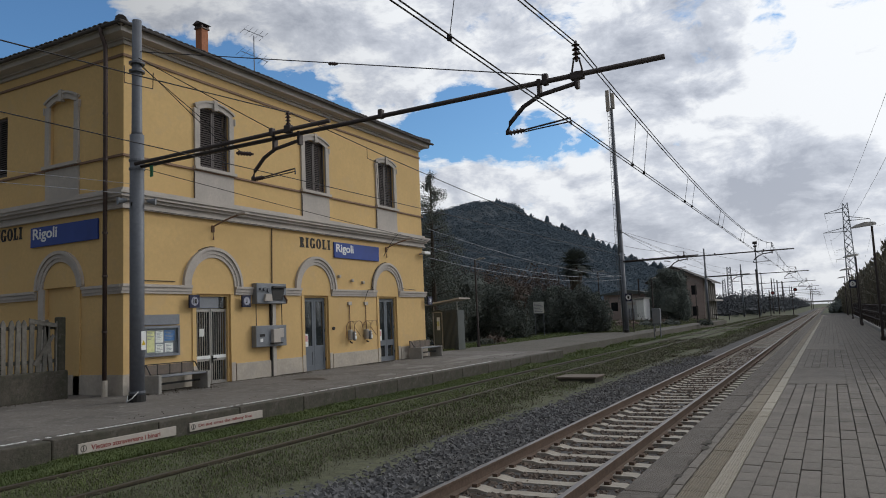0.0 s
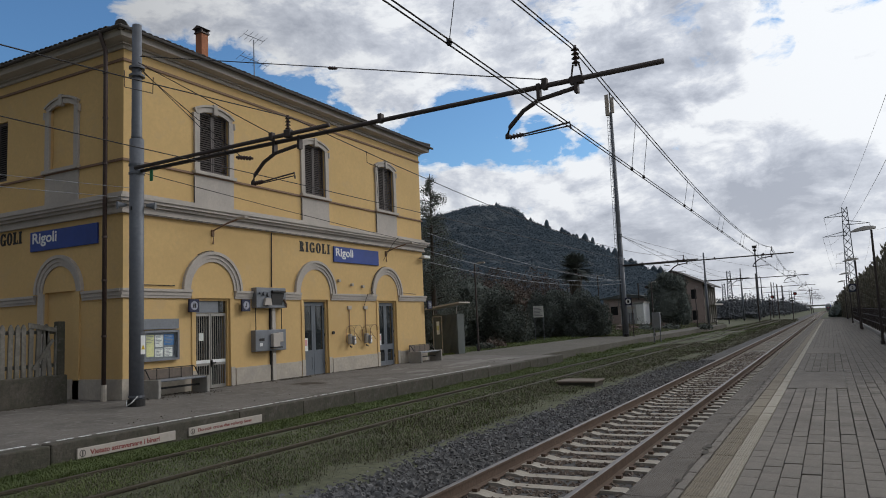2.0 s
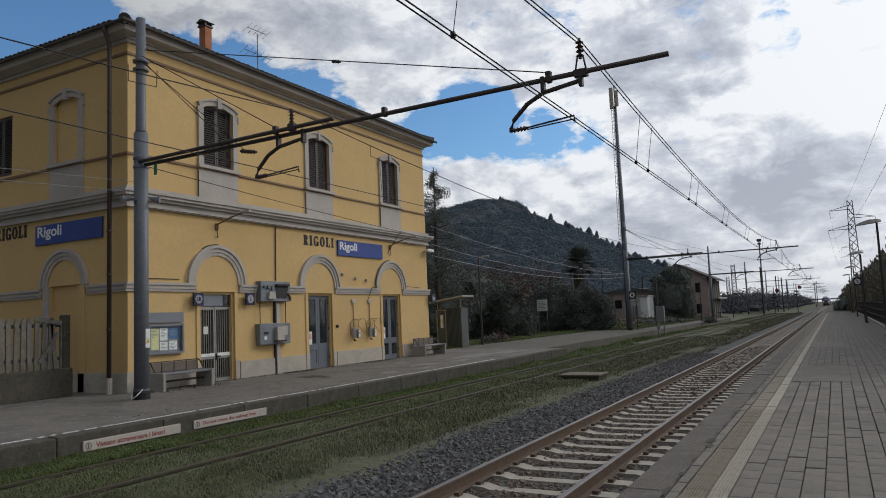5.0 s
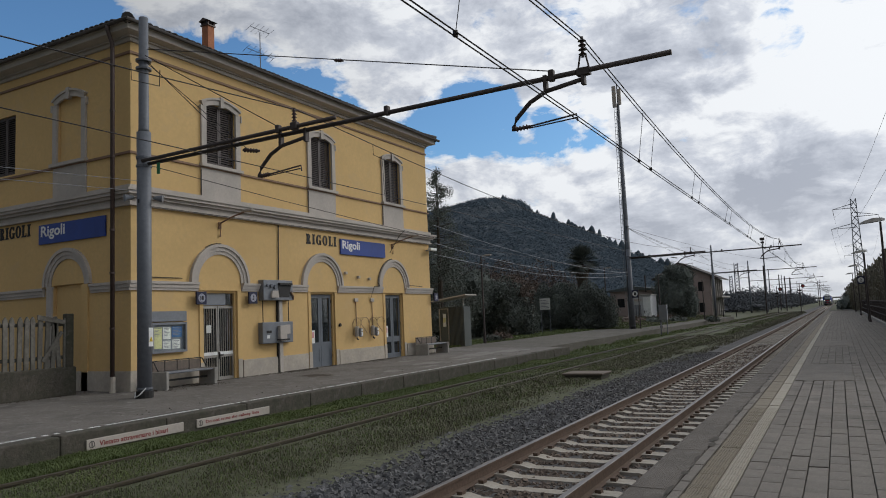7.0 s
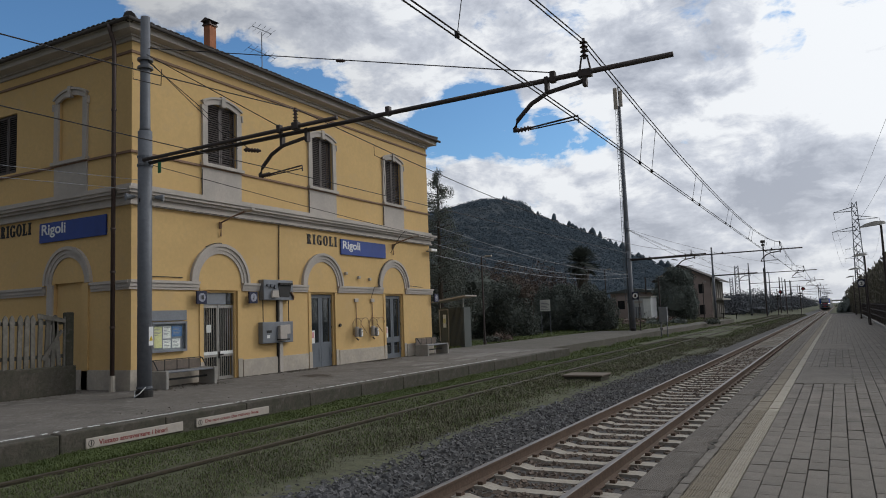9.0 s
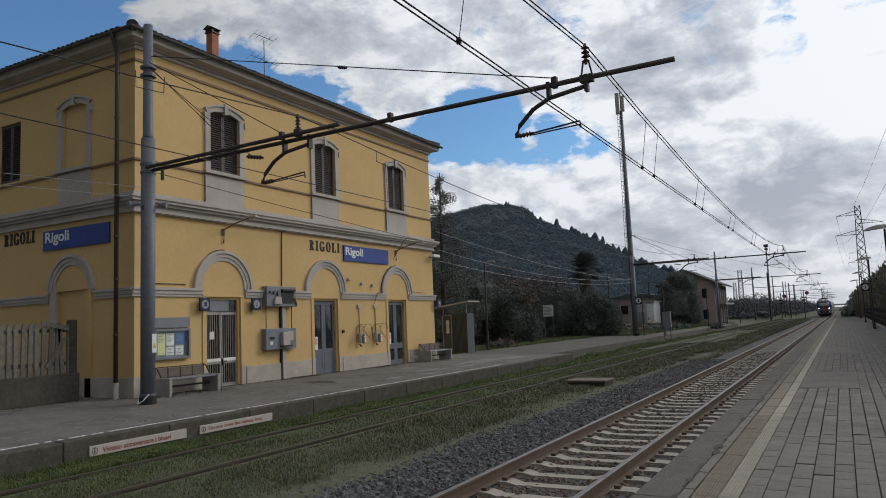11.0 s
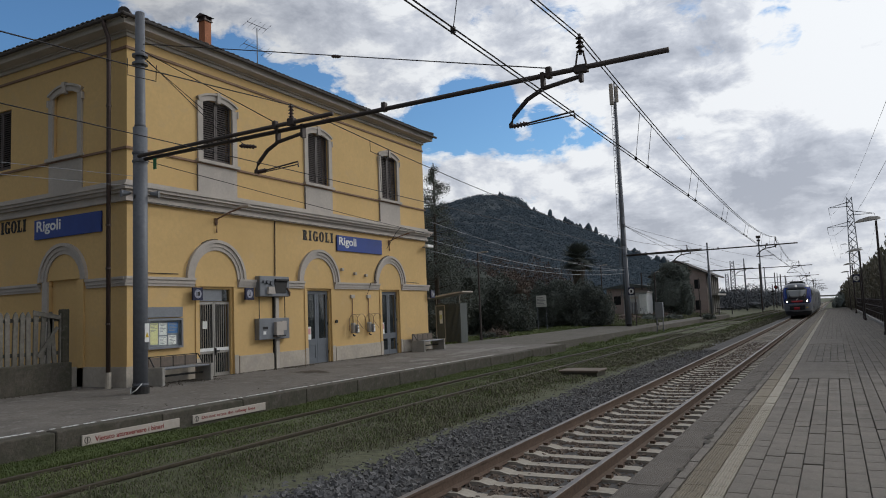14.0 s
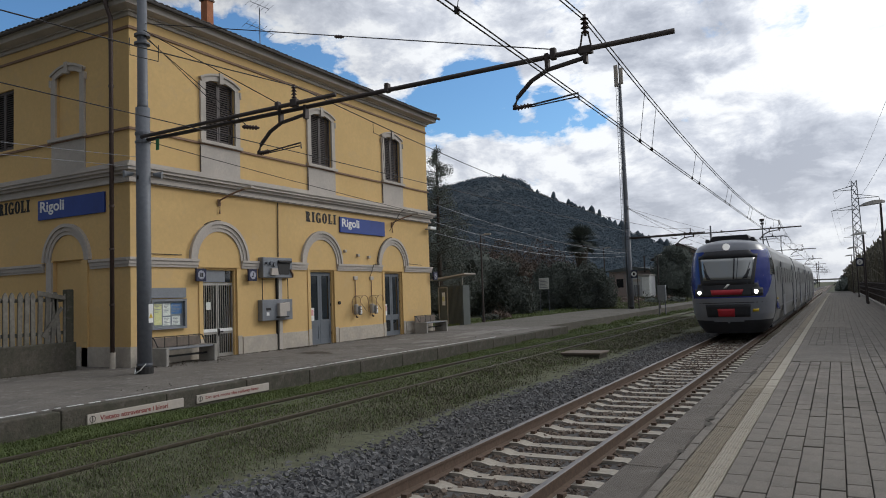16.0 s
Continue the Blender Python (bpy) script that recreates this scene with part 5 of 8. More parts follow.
def bench(y0, y1, x_back):
    """A concrete-ended bench with a slatted seat and a low back."""
    z = 0.39
    t = thing("bench", (x_back + 0.3, (y0 + y1) / 2, z), "bench with grey concrete ends and brown slatted back", "bench", "platform benches")
    for y in (y0, y1 - 0.10):
        bm = B()
        rbox(bm, x_back + 0.02, x_back + 0.62, y, y + 0.10, z - 0.02, z + 0.46, 0.015, 1)
        part("end_block", bm, M["concrete"], t, "grey concrete end block")
    for k in range(4):
        bm = B()
        rbox(bm, x_back + 0.08 + 0.13 * k, x_back + 0.19 + 0.13 * k, y0 + 0.10, y1 - 0.10, z + 0.40, z + 0.44, 0.008, 1)
        part("seat_slat", bm, M["metal"], t)
    n = 4
    w = (y1 - y0 - 0.1) / n
    for k in range(n):
        bm = B()
        rbox(bm, x_back + 0.0, x_back + 0.035, y0 + 0.05 + w * k + 0.012, y0 + 0.05 + w * (k + 1) - 0.012, z + 0.45, z + 0.70, 0.006, 1)
        part("back_panel", bm, M["slatwood"], t, "brown back panel")
    bm = B()
    for k in range(n + 1):
        y = y0 + 0.05 + w * k
        tube(bm, ((x_back + 0.03, y, z + 0.40), (x_back + 0.02, y, z + 0.71)), 0.012, 6)
    tube(bm, ((x_back + 0.02, y0 + 0.05, z + 0.72), (x_back + 0.02, y1 - 0.05, z + 0.72)), 0.014, 6)
    for y in (y0 + 0.05, y1 - 0.05):
        tube(bm, ((x_back + 0.02, y, z + 0.72), (x_back + 0.10, y, z + 0.70), (x_back + 0.26, y, z + 0.47)), 0.016, 6)
    part("back_frame", bm, M["ink"], t, "dark tube frame")
    bm = B()
    box(bm, x_back + 0.3, x_back + 0.34, y0 + 0.1, y1 - 0.1, z + 0.20, z + 0.25)
    part("stretcher", bm, M["ink"], t)


bench(12.55, 14.25, XF + 0.18)
bench(25.6, 27.4, XF + 0.22)


def ticket_machines():
    # the old upper cabinet with broken fittings
    t = thing("old_information_cabinet", (XF, 17.4, 2.66), "weathered grey metal cabinet with an open black display recess", "cabinet")
    bm = B()
    rbox(bm, XF, XF + 0.22, 16.72, 18.08, 2.68, 3.32, 0.015, 1)
    part("body", bm, M["metal"], t)
    bm = B()
    slab(bm, on_front, 17.38, 17.98, 0.222, 0.30, 3.17, 3.23)
    v = [(XF + 0.222, 17.36, 3.17), (XF + 0.224, 18.0, 3.17), (XF + 0.224, 17.9, 2.80), (XF + 0.222, 17.42, 2.80)]
    prism(bm, ((17.36, 3.19), (17.99, 3.19), (17.88, 2.78), (17.43, 2.78)), XF + 0.221, XF + 0.235, "x")
    part("display_recess", bm, M["ink"], t, "black display recess")
    for y, z, r in ((17.04, 3.13, 0.06), (17.22, 3.10, 0.075), (16.86, 3.14, 0.04), (17.18, 2.80, 0.06)):
        bm = B()
        disc(bm, (XF + 0.25, y, z), (1, 0, 0), r, 0.07, 14)
        part("round_fitting", bm, M["galv"], t)
    bm = B()
    prism(bm, ((17.05, 2.98), (17.30, 2.98), (17.34, 2.76), (17.00, 2.76)), XF + 0.221, XF + 0.30, "x")
    part("pale_panel", bm, M["trim"], t)
    bm = B()
    tube(bm, (on_front(17.95, 0.24, 2.95), on_front(18.05, 0.26, 2.80), on_front(18.10, 0.2, 2.70)), 0.03, 8)
    part("loose_conduit", bm, M["string"], t)
    # the lower cabinet and its post
    t = thing("ticket_validator_cabinet", (XF, 17.4, 1.32), "grey metal cabinet with a ticket slot unit on the wall", "cabinet")
    bm = B()
    rbox(bm, XF, XF + 0.20, 16.68, 18.08, 1.34, 2.0, 0.015, 1)
    part("body", bm, M["metal"], t)
    bm = B()
    rbox(bm, XF + 0.20, XF + 0.32, 17.34, 17.66, 1.40, 1.88, 0.012, 1)
    rbox(bm, XF + 0.20, XF + 0.30, 17.62, 17.84, 1.60, 1.90, 0.012, 1)
    part("slot_unit", bm, M["trim"], t, "paler slot unit")
    bm = B()
    slab(bm, on_front, 16.84, 17.06, 0.201, 0.21, 1.66, 1.74)
    slab(bm, on_front, 17.30, 17.72, 0.201, 0.36, 1.42, 1.46)
    part("dark_slot", bm, M["ink"], t)
    part("sticker", slab_mesh(on_front, 16.86, 16.98, 0.201, 0.206, 1.50, 1.60), M["white"], t)
    t = thing("cable_duct", (XF, 17.62, 0.39), "upright grey cable duct on the wall", "duct")
    part("duct", slab_mesh(on_front, 17.55, 17.70, 0.0, 0.10, 0.38, 2.68), M["trim"], t)
    part("dark_cable", slab_mesh(on_front, 17.50, 17.548, 0.0, 0.06, 0.38, 2.68), M["ink"], t)
    bm = B()
    for y in (16.80, 17.98):
        tube(bm, (on_front(y, 0.1, 2.68), on_front(y, 0.1, 2.0)), 0.014, 6)
    part("support_rod", bm, M["ink"], t)


ticket_machines()


def telephone(y):
    z = 1.52
    t = thing("pay_telephone", (XF, y, 1.2), "worn public telephone with a round clear hood", "telephone", "pay telephones")
    bm = B()
    rbox(bm, XF, XF + 0.16, y - 0.14, y + 0.02, z - 0.18, z + 0.20, 0.05, 3)
    part("body", bm, M["trim"], t, "scuffed grey body")
    bm = B()
    rbox(bm, XF + 0.16, XF + 0.24, y - 0.06, y + 0.10, z - 0.20, z + 0.14, 0.04, 3)
    hs = part("front_unit", bm, M["metal"], t)
    bm = B()
    rbox(bm, XF + 0.241, XF + 0.27, y - 0.02, y + 0.07, z - 0.16, z - 0.02, 0.012, 2)
    rbox(bm, XF + 0.241, XF + 0.26, y - 0.02, y + 0.07, z + 0.02, z + 0.08, 0.008, 2)
    part("keypad", bm, M["white"], hs)
    bm = B()
    tube(bm, (on_front(y - 0.12, 0.12, z - 0.22), on_front(y - 0.13, 0.14, z - 0.26), on_front(y - 0.05, 0.14, z - 0.28)), 0.03, 8)
    part("handset_cord", bm, M["ink"], t)
    bm = B()
    pts = [(XF + 0.03, y - 0.22, z - 0.1)] + [(XF + 0.03 + 0.30 * math.sin(radians(a)) * 0.1, y + 0.03 - 0.25 * math.cos(radians(a)), z + 0.30 + 0.22 * math.sin(radians(a))) for a in range(0, 181, 20)] + [(XF + 0.30, y + 0.28, z - 0.05)]
    tube(bm, pts, 0.010, 6)
    pts = [(p[0] + 0.34, p[1] + 0.02, p[2]) for p in pts[:-1]]
    tube(bm, pts, 0.010, 6)
    part("hood_rim", bm, M["string"], t, "brown rim of the clear hood")
    bm = B()
    a, b = [bm.verts.new(Vector(p) - Vector((0.34, 0.02, 0))) for p in pts], [bm.verts.new(p) for p in pts]
    for k in range(len(pts) - 1):
        bm.faces.new((a[k], a[k + 1], b[k + 1], b[k]))
    h = part("hood", bm, CLEAR, t, "clear plastic hood", smooth=True)
    bm = B()
    rbox(bm, XF, XF + 0.07, y - 0.10, y + 0.12, 2.63, 2.76, 0.01, 1)
    part("junction_box", bm, M["trim"], t)
    bm = B()
    tube(bm, (on_front(y + 0.0, 0.03, 2.63), on_front(y + 0.0, 0.03, z + 0.2)), 0.015, 6)
    part("conduit", bm, M["string"], t)


telephone(21.80)
telephone(22.85)


def wall_lamp(y):
    t = thing("wall_lamp", (XF, y, 4.85), "brown bracket lamp reaching out from the wall", "lamp", "wall lamps")
    bm = B()
    tube(bm, (on_front(y, 0.04, 4.55), on_front(y, 0.06, 4.95), on_front(y + 0.04, 0.5, 5.10), on_front(y + 0.06, 1.05, 5.22)), 0.026, 8)
    rbox(bm, XF, XF + 0.05, y - 0.05, y + 0.05, 4.78, 4.98, 0.008, 1)
    part("bracket", bm, M["string"], t)
    bm = B()
    rbox(bm, XF + 0.95, XF + 1.28, y + 0.0, y + 0.14, 5.185, 5.26, 0.02, 2)
    part("lamp_head", bm, M["trim"], t)


wall_lamp(15.15)
wall_lamp(24.45)


def small_fittings():
    for y, z in ((21.2, 3.68), (22.0, 3.55), (22.7, 3.5)):
        t = thing("wall_sensor", on_front(y, 0, z), "small grey box on the wall", "sensor", "small wall boxes")
        bm = B()
        rbox(bm, XF, XF + 0.10, y - 0.06, y + 0.06, z - 0.05, z + 0.05, 0.012, 1)
        part("box", bm, M["trim"], t)
    t = thing("security_camera", on_front(27.1, 0, 4.85), "white bullet camera on a bracket at the wall corner", "camera")
    bm = B()
    tube(bm, (on_front(27.15, 0.02, 4.86), on_front(27.2, 0.25, 4.86)), 0.03, 8)
    part("bracket", bm, M["metal"], t)
    bm = B()
    rbox(bm, XF + 0.15, XF + 0.32, 27.1, 27.62, 4.85, 4.97, 0.02, 2)
    part("housing", bm, M["white"], t)
    t = thing("door_bell", on_front(20.78, 0, 1.75), "small round dark bell beside the door", "bell")
    bm = B()
    disc(bm, on_front(20.78, 0.05, 1.80), (1, 0, 0), 0.06, 0.05, 12)
    part("dome", bm, M["ink"], t)
    # rooftop aerial
    ax, ay = -18.2, 19.66
    t = thing("roof_aerial", (ax, ay, 10.9), "thin rooftop television aerial", "aerial")
    bm = B()
    tube(bm, ((ax, ay, 10.7), (ax, ay, 12.85)), 0.018, 6)
    part("mast", bm, M["galv"], t)
    for z, n, l in ((12.9, 5, 0.6), (12.0, 6, 1.0)):
        bm = B()
        tube(bm, ((ax - 0.2, ay - l / 2, z + 0.15), (ax + 0.2, ay + l / 2, z - 0.05)), 0.012, 5)
        for k in range(n):
            f = k / (n - 1)
            cx, cy, cz = ax - 0.2 + 0.4 * f, ay - l / 2 + l * f, z + 0.15 - 0.2 * f
            tube(bm, ((cx - 0.22, cy, cz - 0.1), (cx + 0.22, cy, cz + 0.1)), 0.007, 4)
        part("antenna_array", bm, M["galv"], t)


small_fittings()


def picket_fence():
    x = -17.0
    t = thing("picket_fence", (x, 8.5, 0.4), "weathered concrete picket fence on a low mossy wall", "fence")
    bm = B()
    rbox(bm, x - 0.14, x + 0.14, 3.5, 11.42, 0.2, 1.10, 0.03, 2)
    part("low_wall", bm, M["mossy"], t, "dark mossy concrete wall")
    for z in (1.30, 2.12):
        bm = B()
        rbox(bm, x - 0.06, x + 0.0, 3.5, 11.35, z, z + 0.09, 0.01, 1)
        part("rail", bm, M["mossy"], t)
    y = 3.6
    k = 0
    while y < 11.2:
        lean = random.uniform(-0.02, 0.02) if y < 10.4 else random.uniform(-0.10, 0.08)
        bm = B()
        w = 0.052
        prism(bm, ((y - w, 1.08), (y + w, 1.08), (y + w + lean, 2.16), (y + w * 1.25 + lean, 2.2), (y + w * 0.8 + lean, 2.3), (y + lean, 2.36), (y - w * 0.8 + lean, 2.3), (y - w * 1.25 + lean, 2.2), (y - w + lean, 2.16)), x, x + 0.05, "x")
        part("picket", bm, M["picket"], t)
        y += 0.165
        k += 1
    bm = B()
    rbox(bm, x - 0.09, x + 0.09, 11.18, 11.38, 1.05, 2.42, 0.02, 1)
    part("end_post", bm, M["mossy"], t, "concrete end post")
    bm = B()
    prism(bm, ((10.45, 2.40), (11.15, 2.26), (11.15, 2.16), (10.45, 2.28)), x + 0.05, x + 0.08, "x")
    prism(bm, ((10.55, 1.3), (10.62, 1.25), (11.10, 1.95), (11.04, 2.0)), x + 0.05, x + 0.08, "x")
    part("loose_board", bm, M["picket"], t, "loose leaning board")


M["picket"] = material("weathered_pickets", (0.185, 0.170, 0.145), 0.95, vary=0.25, grain=14, stain=2, bump=0.4, tint=(0.085, 0.078, 0.062))
picket_fence()


# ---- overhead line ----
def insulator(bm, a, b, r=0.07, n=5):
    a, b = Vector(a), Vector(b)
    tube(bm, (a, b), 0.028, 8)
    for k in range(n):
        c = a.lerp(b, (k + 0.8) / (n + 0.6))
        d = (b - a).normalized()
        tube(bm, (c - d * 0.012, c + d * 0.02), r, 12, r1=r * 0.45)


def steady_arm(t, x, y, top):
    """The bent registration arm that holds the contact wire at x + 1.05."""
    bm = B()
    tube(bm, ((x + 1.30, y, top - 0.13), (x + 0.62, y, top - 0.22), (x + 0.32, y, top - 0.36), (x + 0.06, y, top - 0.60), (x, y, top - 0.74), (x, y, top - 0.80)), 0.040, 8)
    arm = part("registration_arm", bm, M["rustmetal"], t, "bent steel arm", smooth=True)
    bm = B()
    insulator(bm, (x + 0.02, y, top - 0.78), (x + 0.30, y, top - 0.77), 0.05, 4)
    part("arm_insulator", bm, M["ceramic"], arm)
    bm = B()
    tube(bm, ((x + 0.28, y, top - 0.77), (x + 1.13, y, top - 0.70), (x + 1.14, y, top - 0.82)), 0.016, 6)
    tube(bm, ((x + 0.28, y, top - 0.80), (x + 1.13, y, top - 0.76)), 0.012, 6)
    part("steady_rod", bm, M["rustmetal"], arm)
    for xx in (x + 0.62, x + 1.28):
        bm = B()
        box(bm, xx - 0.03, xx + 0.03, y - 0.055, y + 0.055, top - 0.23, top + 0.05)
        part("clamp", bm, M["rustmetal"], arm)


def gantry(y, px=-14.12, tall=9.42, second=True, beam_z=5.86, tip=-1.96, r=0.165):
    """A tubular pole with a long cantilever beam over both tracks."""
    t = thing("catenary_pole", (px, y, 0.36), "tall tapered steel pole with a long beam over the tracks", "catenary pole", "catenary poles")
    bm = B()
    tube(bm, ((px, y, 0.2), (px, y, 3.0), (px, y, 3.02), (px, y, 6.6)), r, 14)
    tube(bm, ((px, y, 6.6), (px, y, 6.68), (px, y, tall)), r * 0.82, 14, r1=r * 0.66)
    pole = part("pole", bm, M["galv"], t, "grey steel pole", smooth=True)
    bm = B()
    disc(bm, (px, y, 0.44), (0, 0, 1), r + 0.03, 0.20, 14)
    part("foot_collar", bm, M["ink"], pole)
    for z in (0.6, 5.78, 5.98, 8.35, 8.15):
        bm = B()
        disc(bm, (px, y, z), (0, 0, 1), r + 0.018, 0.05, 14)
        part("band", bm, M["galv"], pole)
    bm = B()
    tube(bm, ((px + 0.1, y, beam_z - 0.04), (tip, y, beam_z + 0.03)), 0.046, 8)
    part("beam", bm, M["rustmetal"], t, "long dark steel beam", smooth=True)
    # suspension insulator over the main track
    bm = B()
    insulator(bm, (-3.37, y, beam_z + 0.25), (-3.37, y, beam_z + 0.60), 0.07, 4)
    part("insulator", bm, M["ceramic"], t, "brown ribbed insulator")
    bm = B()
    for s in (-1, 1):
        tube(bm, ((-3.37 + s * 0.10, y, beam_z + 0.02), (-3.37 + s * 0.05, y, beam_z + 0.28)), 0.016, 6)
    box(bm, -3.48, -3.26, y - 0.06, y + 0.06, beam_z - 0.055, beam_z + 0.065)
    part("insulator_bracket", bm, M["rustmetal"], t)
    bm = B()
    rbox(bm, -3.98, -3.88, y - 0.055, y + 0.055, beam_z - 0.05, beam_z + 0.15, 0.02, 2)
    part("tie_clamp", bm, M["rustmetal"], t)
    steady_arm(t, -4.66, y, beam_z + 0.02)
    if second:
        bm = B()
        tube(bm, ((px + 0.1, y - 0.12, beam_z - 0.10 + 0.12), (-8.38, y - 0.12, beam_z + 0.08)), 0.045, 8)
        part("upper_beam", bm, M["rustmetal"], t, smooth=True)
        bm = B()
        insulator(bm, (-9.42, y - 0.12, beam_z + 0.14), (-9.42, y - 0.12, beam_z + 0.46), 0.06, 4)
        part("insulator", bm, M["ceramic"], t)
        for xa, xb, dy, lo, hi in ((-9.50, -9.33, -0.12, 0.0, 0.16), (-9.90, -9.80, -0.12, 0.0, 0.17), (-7.29, -7.20, 0.0, -0.05, 0.13)):
            bm = B()
            rbox(bm, xa, xb, y + dy - 0.06, y + dy + 0.06, beam_z + lo, beam_z + hi, 0.015, 1)
            part("beam_clamp", bm, M["rustmetal"], t)
        steady_arm(t, -10.5, y, beam_z - 0.02)
        bm = B()
        insulator(bm, (-10.9, y - 0.05, beam_z - 0.18), (-10.45, y - 0.05, beam_z - 0.27), 0.05, 5)
        part("strain_insulator", bm, M["ceramic"], t)
    return t


GANTRIES = (11.25, 56.0, 94.5, 136, 178, 220, 262, 304, 346)
for i, gy in enumerate(GANTRIES):
    gantry(gy, -14.12 if i < 2 else -13.5, second=i < 3, r=0.165 if i < 2 else 0.14, tall=9.42 if i != 1 else 8.9)


def pole_extras():
    px, y = -14.12, 11.25
    t = thing("public_address_speaker", (px, y, 4.95), "grey twin horn loudspeaker strapped to the pole", "loudspeaker")
    for s in (-1, 1):
        bm = B()
        c = Vector((px + s * 0.13, y + s * 0.17, 5.03))
        way = Vector((-0.35, -0.9, -0.1)) if s < 0 else Vector((0.75, 0.55, -0.1))
        tube(bm, (c, c + way * 0.07, c + way * 0.16, c + way * 0.22), 0.035, 14, r1=0.095)
        part("horn", bm, M["metal"], t)
    bm = B()
    for k in range(9):
        disc(bm, (px + 0.02, y - 0.16 + k * 0.04, 4.93), (0, 0, 1), 0.035 if k % 2 else 0.02, 0.09, 8)
    part("bracket", bm, M["ink"], t)
    t = thing("pole_warning_plate", (px + 0.17, y, 1.6), "small white and yellow warning plate on the pole", "sign")
    bm = B()
    box(bm, px + 0.166, px + 0.172, y - 0.02, y + 0.10, 1.55, 1.98)
    part("plate", bm, M["white"], t)
    bm = B()
    prism(bm, ((y - 0.01, 1.66), (y + 0.09, 1.66), (y + 0.04, 1.78)), px + 0.173, px + 0.176, "x")
    part("triangle", bm, M["yellow"], t)
    t = thing("grounding_cable", (px + 0.2, y, 0.4), "white cable looped round the pole foot", "cable")
    bm = B()
    tube(bm, ((px + 0.17, y - 0.1, 0.62), (px + 0.10, y - 0.21, 0.48), (px - 0.06, y - 0.22, 0.40), (px - 0.16, y - 0.12, 0.52)), 0.014, 6)
    part("cable", bm, M["white"], t)
    t = thing("green_line_tag", (px + 0.62, y, 5.5), "small green tag hanging under the beam", "tag")
    bm = B()
    box(bm, px + 0.60, px + 0.70, y - 0.13, y - 0.115, 5.50, 5.76)
    part("tag", bm, M["green"], t)


pole_extras()


def sag(a, b, drop, n=10):
    a, b = Vector(a), Vector(b)
    return [a.lerp(b, i / n) - Vector((0, 0, drop * 4 * (i / n) * (1 - i / n))) for i in range(n + 1)]


def wires():
    def line(pts, r, label, name="overhead_wire"):
        bm = B()
        tube(bm, [Vector(p) for p in pts], r, 5)
        solid(name, bm, M["metal"] if name == "cable" else M["wire"], tuple(pts[0]), label, "wire", "overhead wires")
    ys = (-34,) + GANTRIES
    for dx in (-0.035, 0.035):
        path, mess = [], []
        for a, b in zip(ys, ys[1:]):
            path += sag((-3.50 + dx, a, 5.09), (-3.50 + dx, b, 5.09), 0.03, 6)[:-1]
            mess += sag((-3.37 + dx, a, 6.40), (-3.37 + dx, b, 6.40), 0.80, 12)[:-1]
        line(path, 0.010, "pair of dark copper contact wires over the track")
        line(mess, 0.011, "sagging dark messenger wires over the track")
    # droppers between messenger and contact wire, mostly in pairs
    for y in (6.9, 15.3, 16.4, 21.6, 22.8, 28.6, 29.8, 36.2, 37.4, 44, 45.2, 51, 62, 63.2, 70, 71.2, 78, 79.2, 86, 101, 108, 116, 124):
        a, b = max(g for g in ys if g <= y), min(g for g in ys if g > y)
        f = (y - a) / (b - a)
        bm = B()
        tube(bm, ((-3.50, y, 5.08), (-3.37, y + 0.1, 6.40 - 0.80 * 4 * f * (1 - f))), 0.006, 4)
        tube(bm, ((-3.50, y, 5.05), (-3.50, y, 5.12)), 0.03, 6)
        solid("dropper", bm, M["wire"], (-3.5, y, 5.0), "thin dropper wire between the overhead wires", "wire", "droppers")
    # stirrup loops and a long dropper on the siding's wires
    for y0, y1, z0, z1, long in ((7.27, 7.82, 6.12, 6.16, False), (13.95, 14.75, 6.12, 6.06, True)):
        bm = B()
        tube(bm, ((-9.42, y0, z0), (-9.42, y0 + 0.01, z0 - 0.27), (-9.42, y1 - 0.01, z1 - 0.27), (-9.42, y1, z1)), 0.008, 5)
        if long:
            for dy in (0.38, 0.46):
                tube(bm, ((-9.42, y0 + dy, z0 - 0.27), (-9.38, y0 + dy, 4.93)), 0.006, 4)
        solid("stirrup_dropper", bm, M["wire"], (-9.42, y0, z0), "thin wire stirrup hanging from the overhead wire", "wire", "droppers")
    # the siding's own wires
    for dx in (0,):
        path, mess = [], []
        for a, b in zip(ys[:4], ys[1:5]):
            path += sag((-9.36, a, 4.92), (-9.36, b, 4.92), 0.03, 6)[:-1]
            mess += sag((-9.42, a, 6.30), (-9.42, b, 6.30), 0.90, 12)[:-1]
        line(path, 0.009, "dark contact wire over the siding")
        line(mess, 0.011, "sagging messenger wire over the siding")
    # feeders and stays about the first poles
    line(sag((-14.0, 11.25, 8.62), (-3.90, 11.25, 5.98), 0.0, 2), 0.011, "taut tie from the pole top to the beam")
    line(sag((-14.0, 11.2, 8.45), (-9.85, 11.13, 6.0), 0.0, 2), 0.010, "taut stay from pole to beam")
    line(sag((-14.0, 11.25, 8.32), (-11.1, 11.2, 5.74), 0.0, 2), 0.009, "taut stay from pole to beam")
    line(sag((-14.0, 11.25, 8.28), (-10.8, 11.2, 5.70), 0.0, 2), 0.009, "taut stay from pole to beam")
    bm = B()
    insulator(bm, (-8.44, 11.25, 7.15), (-8.24, 11.25, 7.10), 0.04, 3)
    solid("tie_insulator", bm, M["ceramic"], (-8.34, 11.25, 7.1), "small dark insulator in the tie wire", "insulator")
    line(sag((-14.0, 11.25, 5.8), (-14.0, 56, 4.9), 0.5), 0.010, "thin dark wire along the platform")
    line(sag((-15.5, 27.5, 5.2), (-14.2, 56, 4.8), 0.6), 0.013, "grey cable from the building to the mast", "cable")
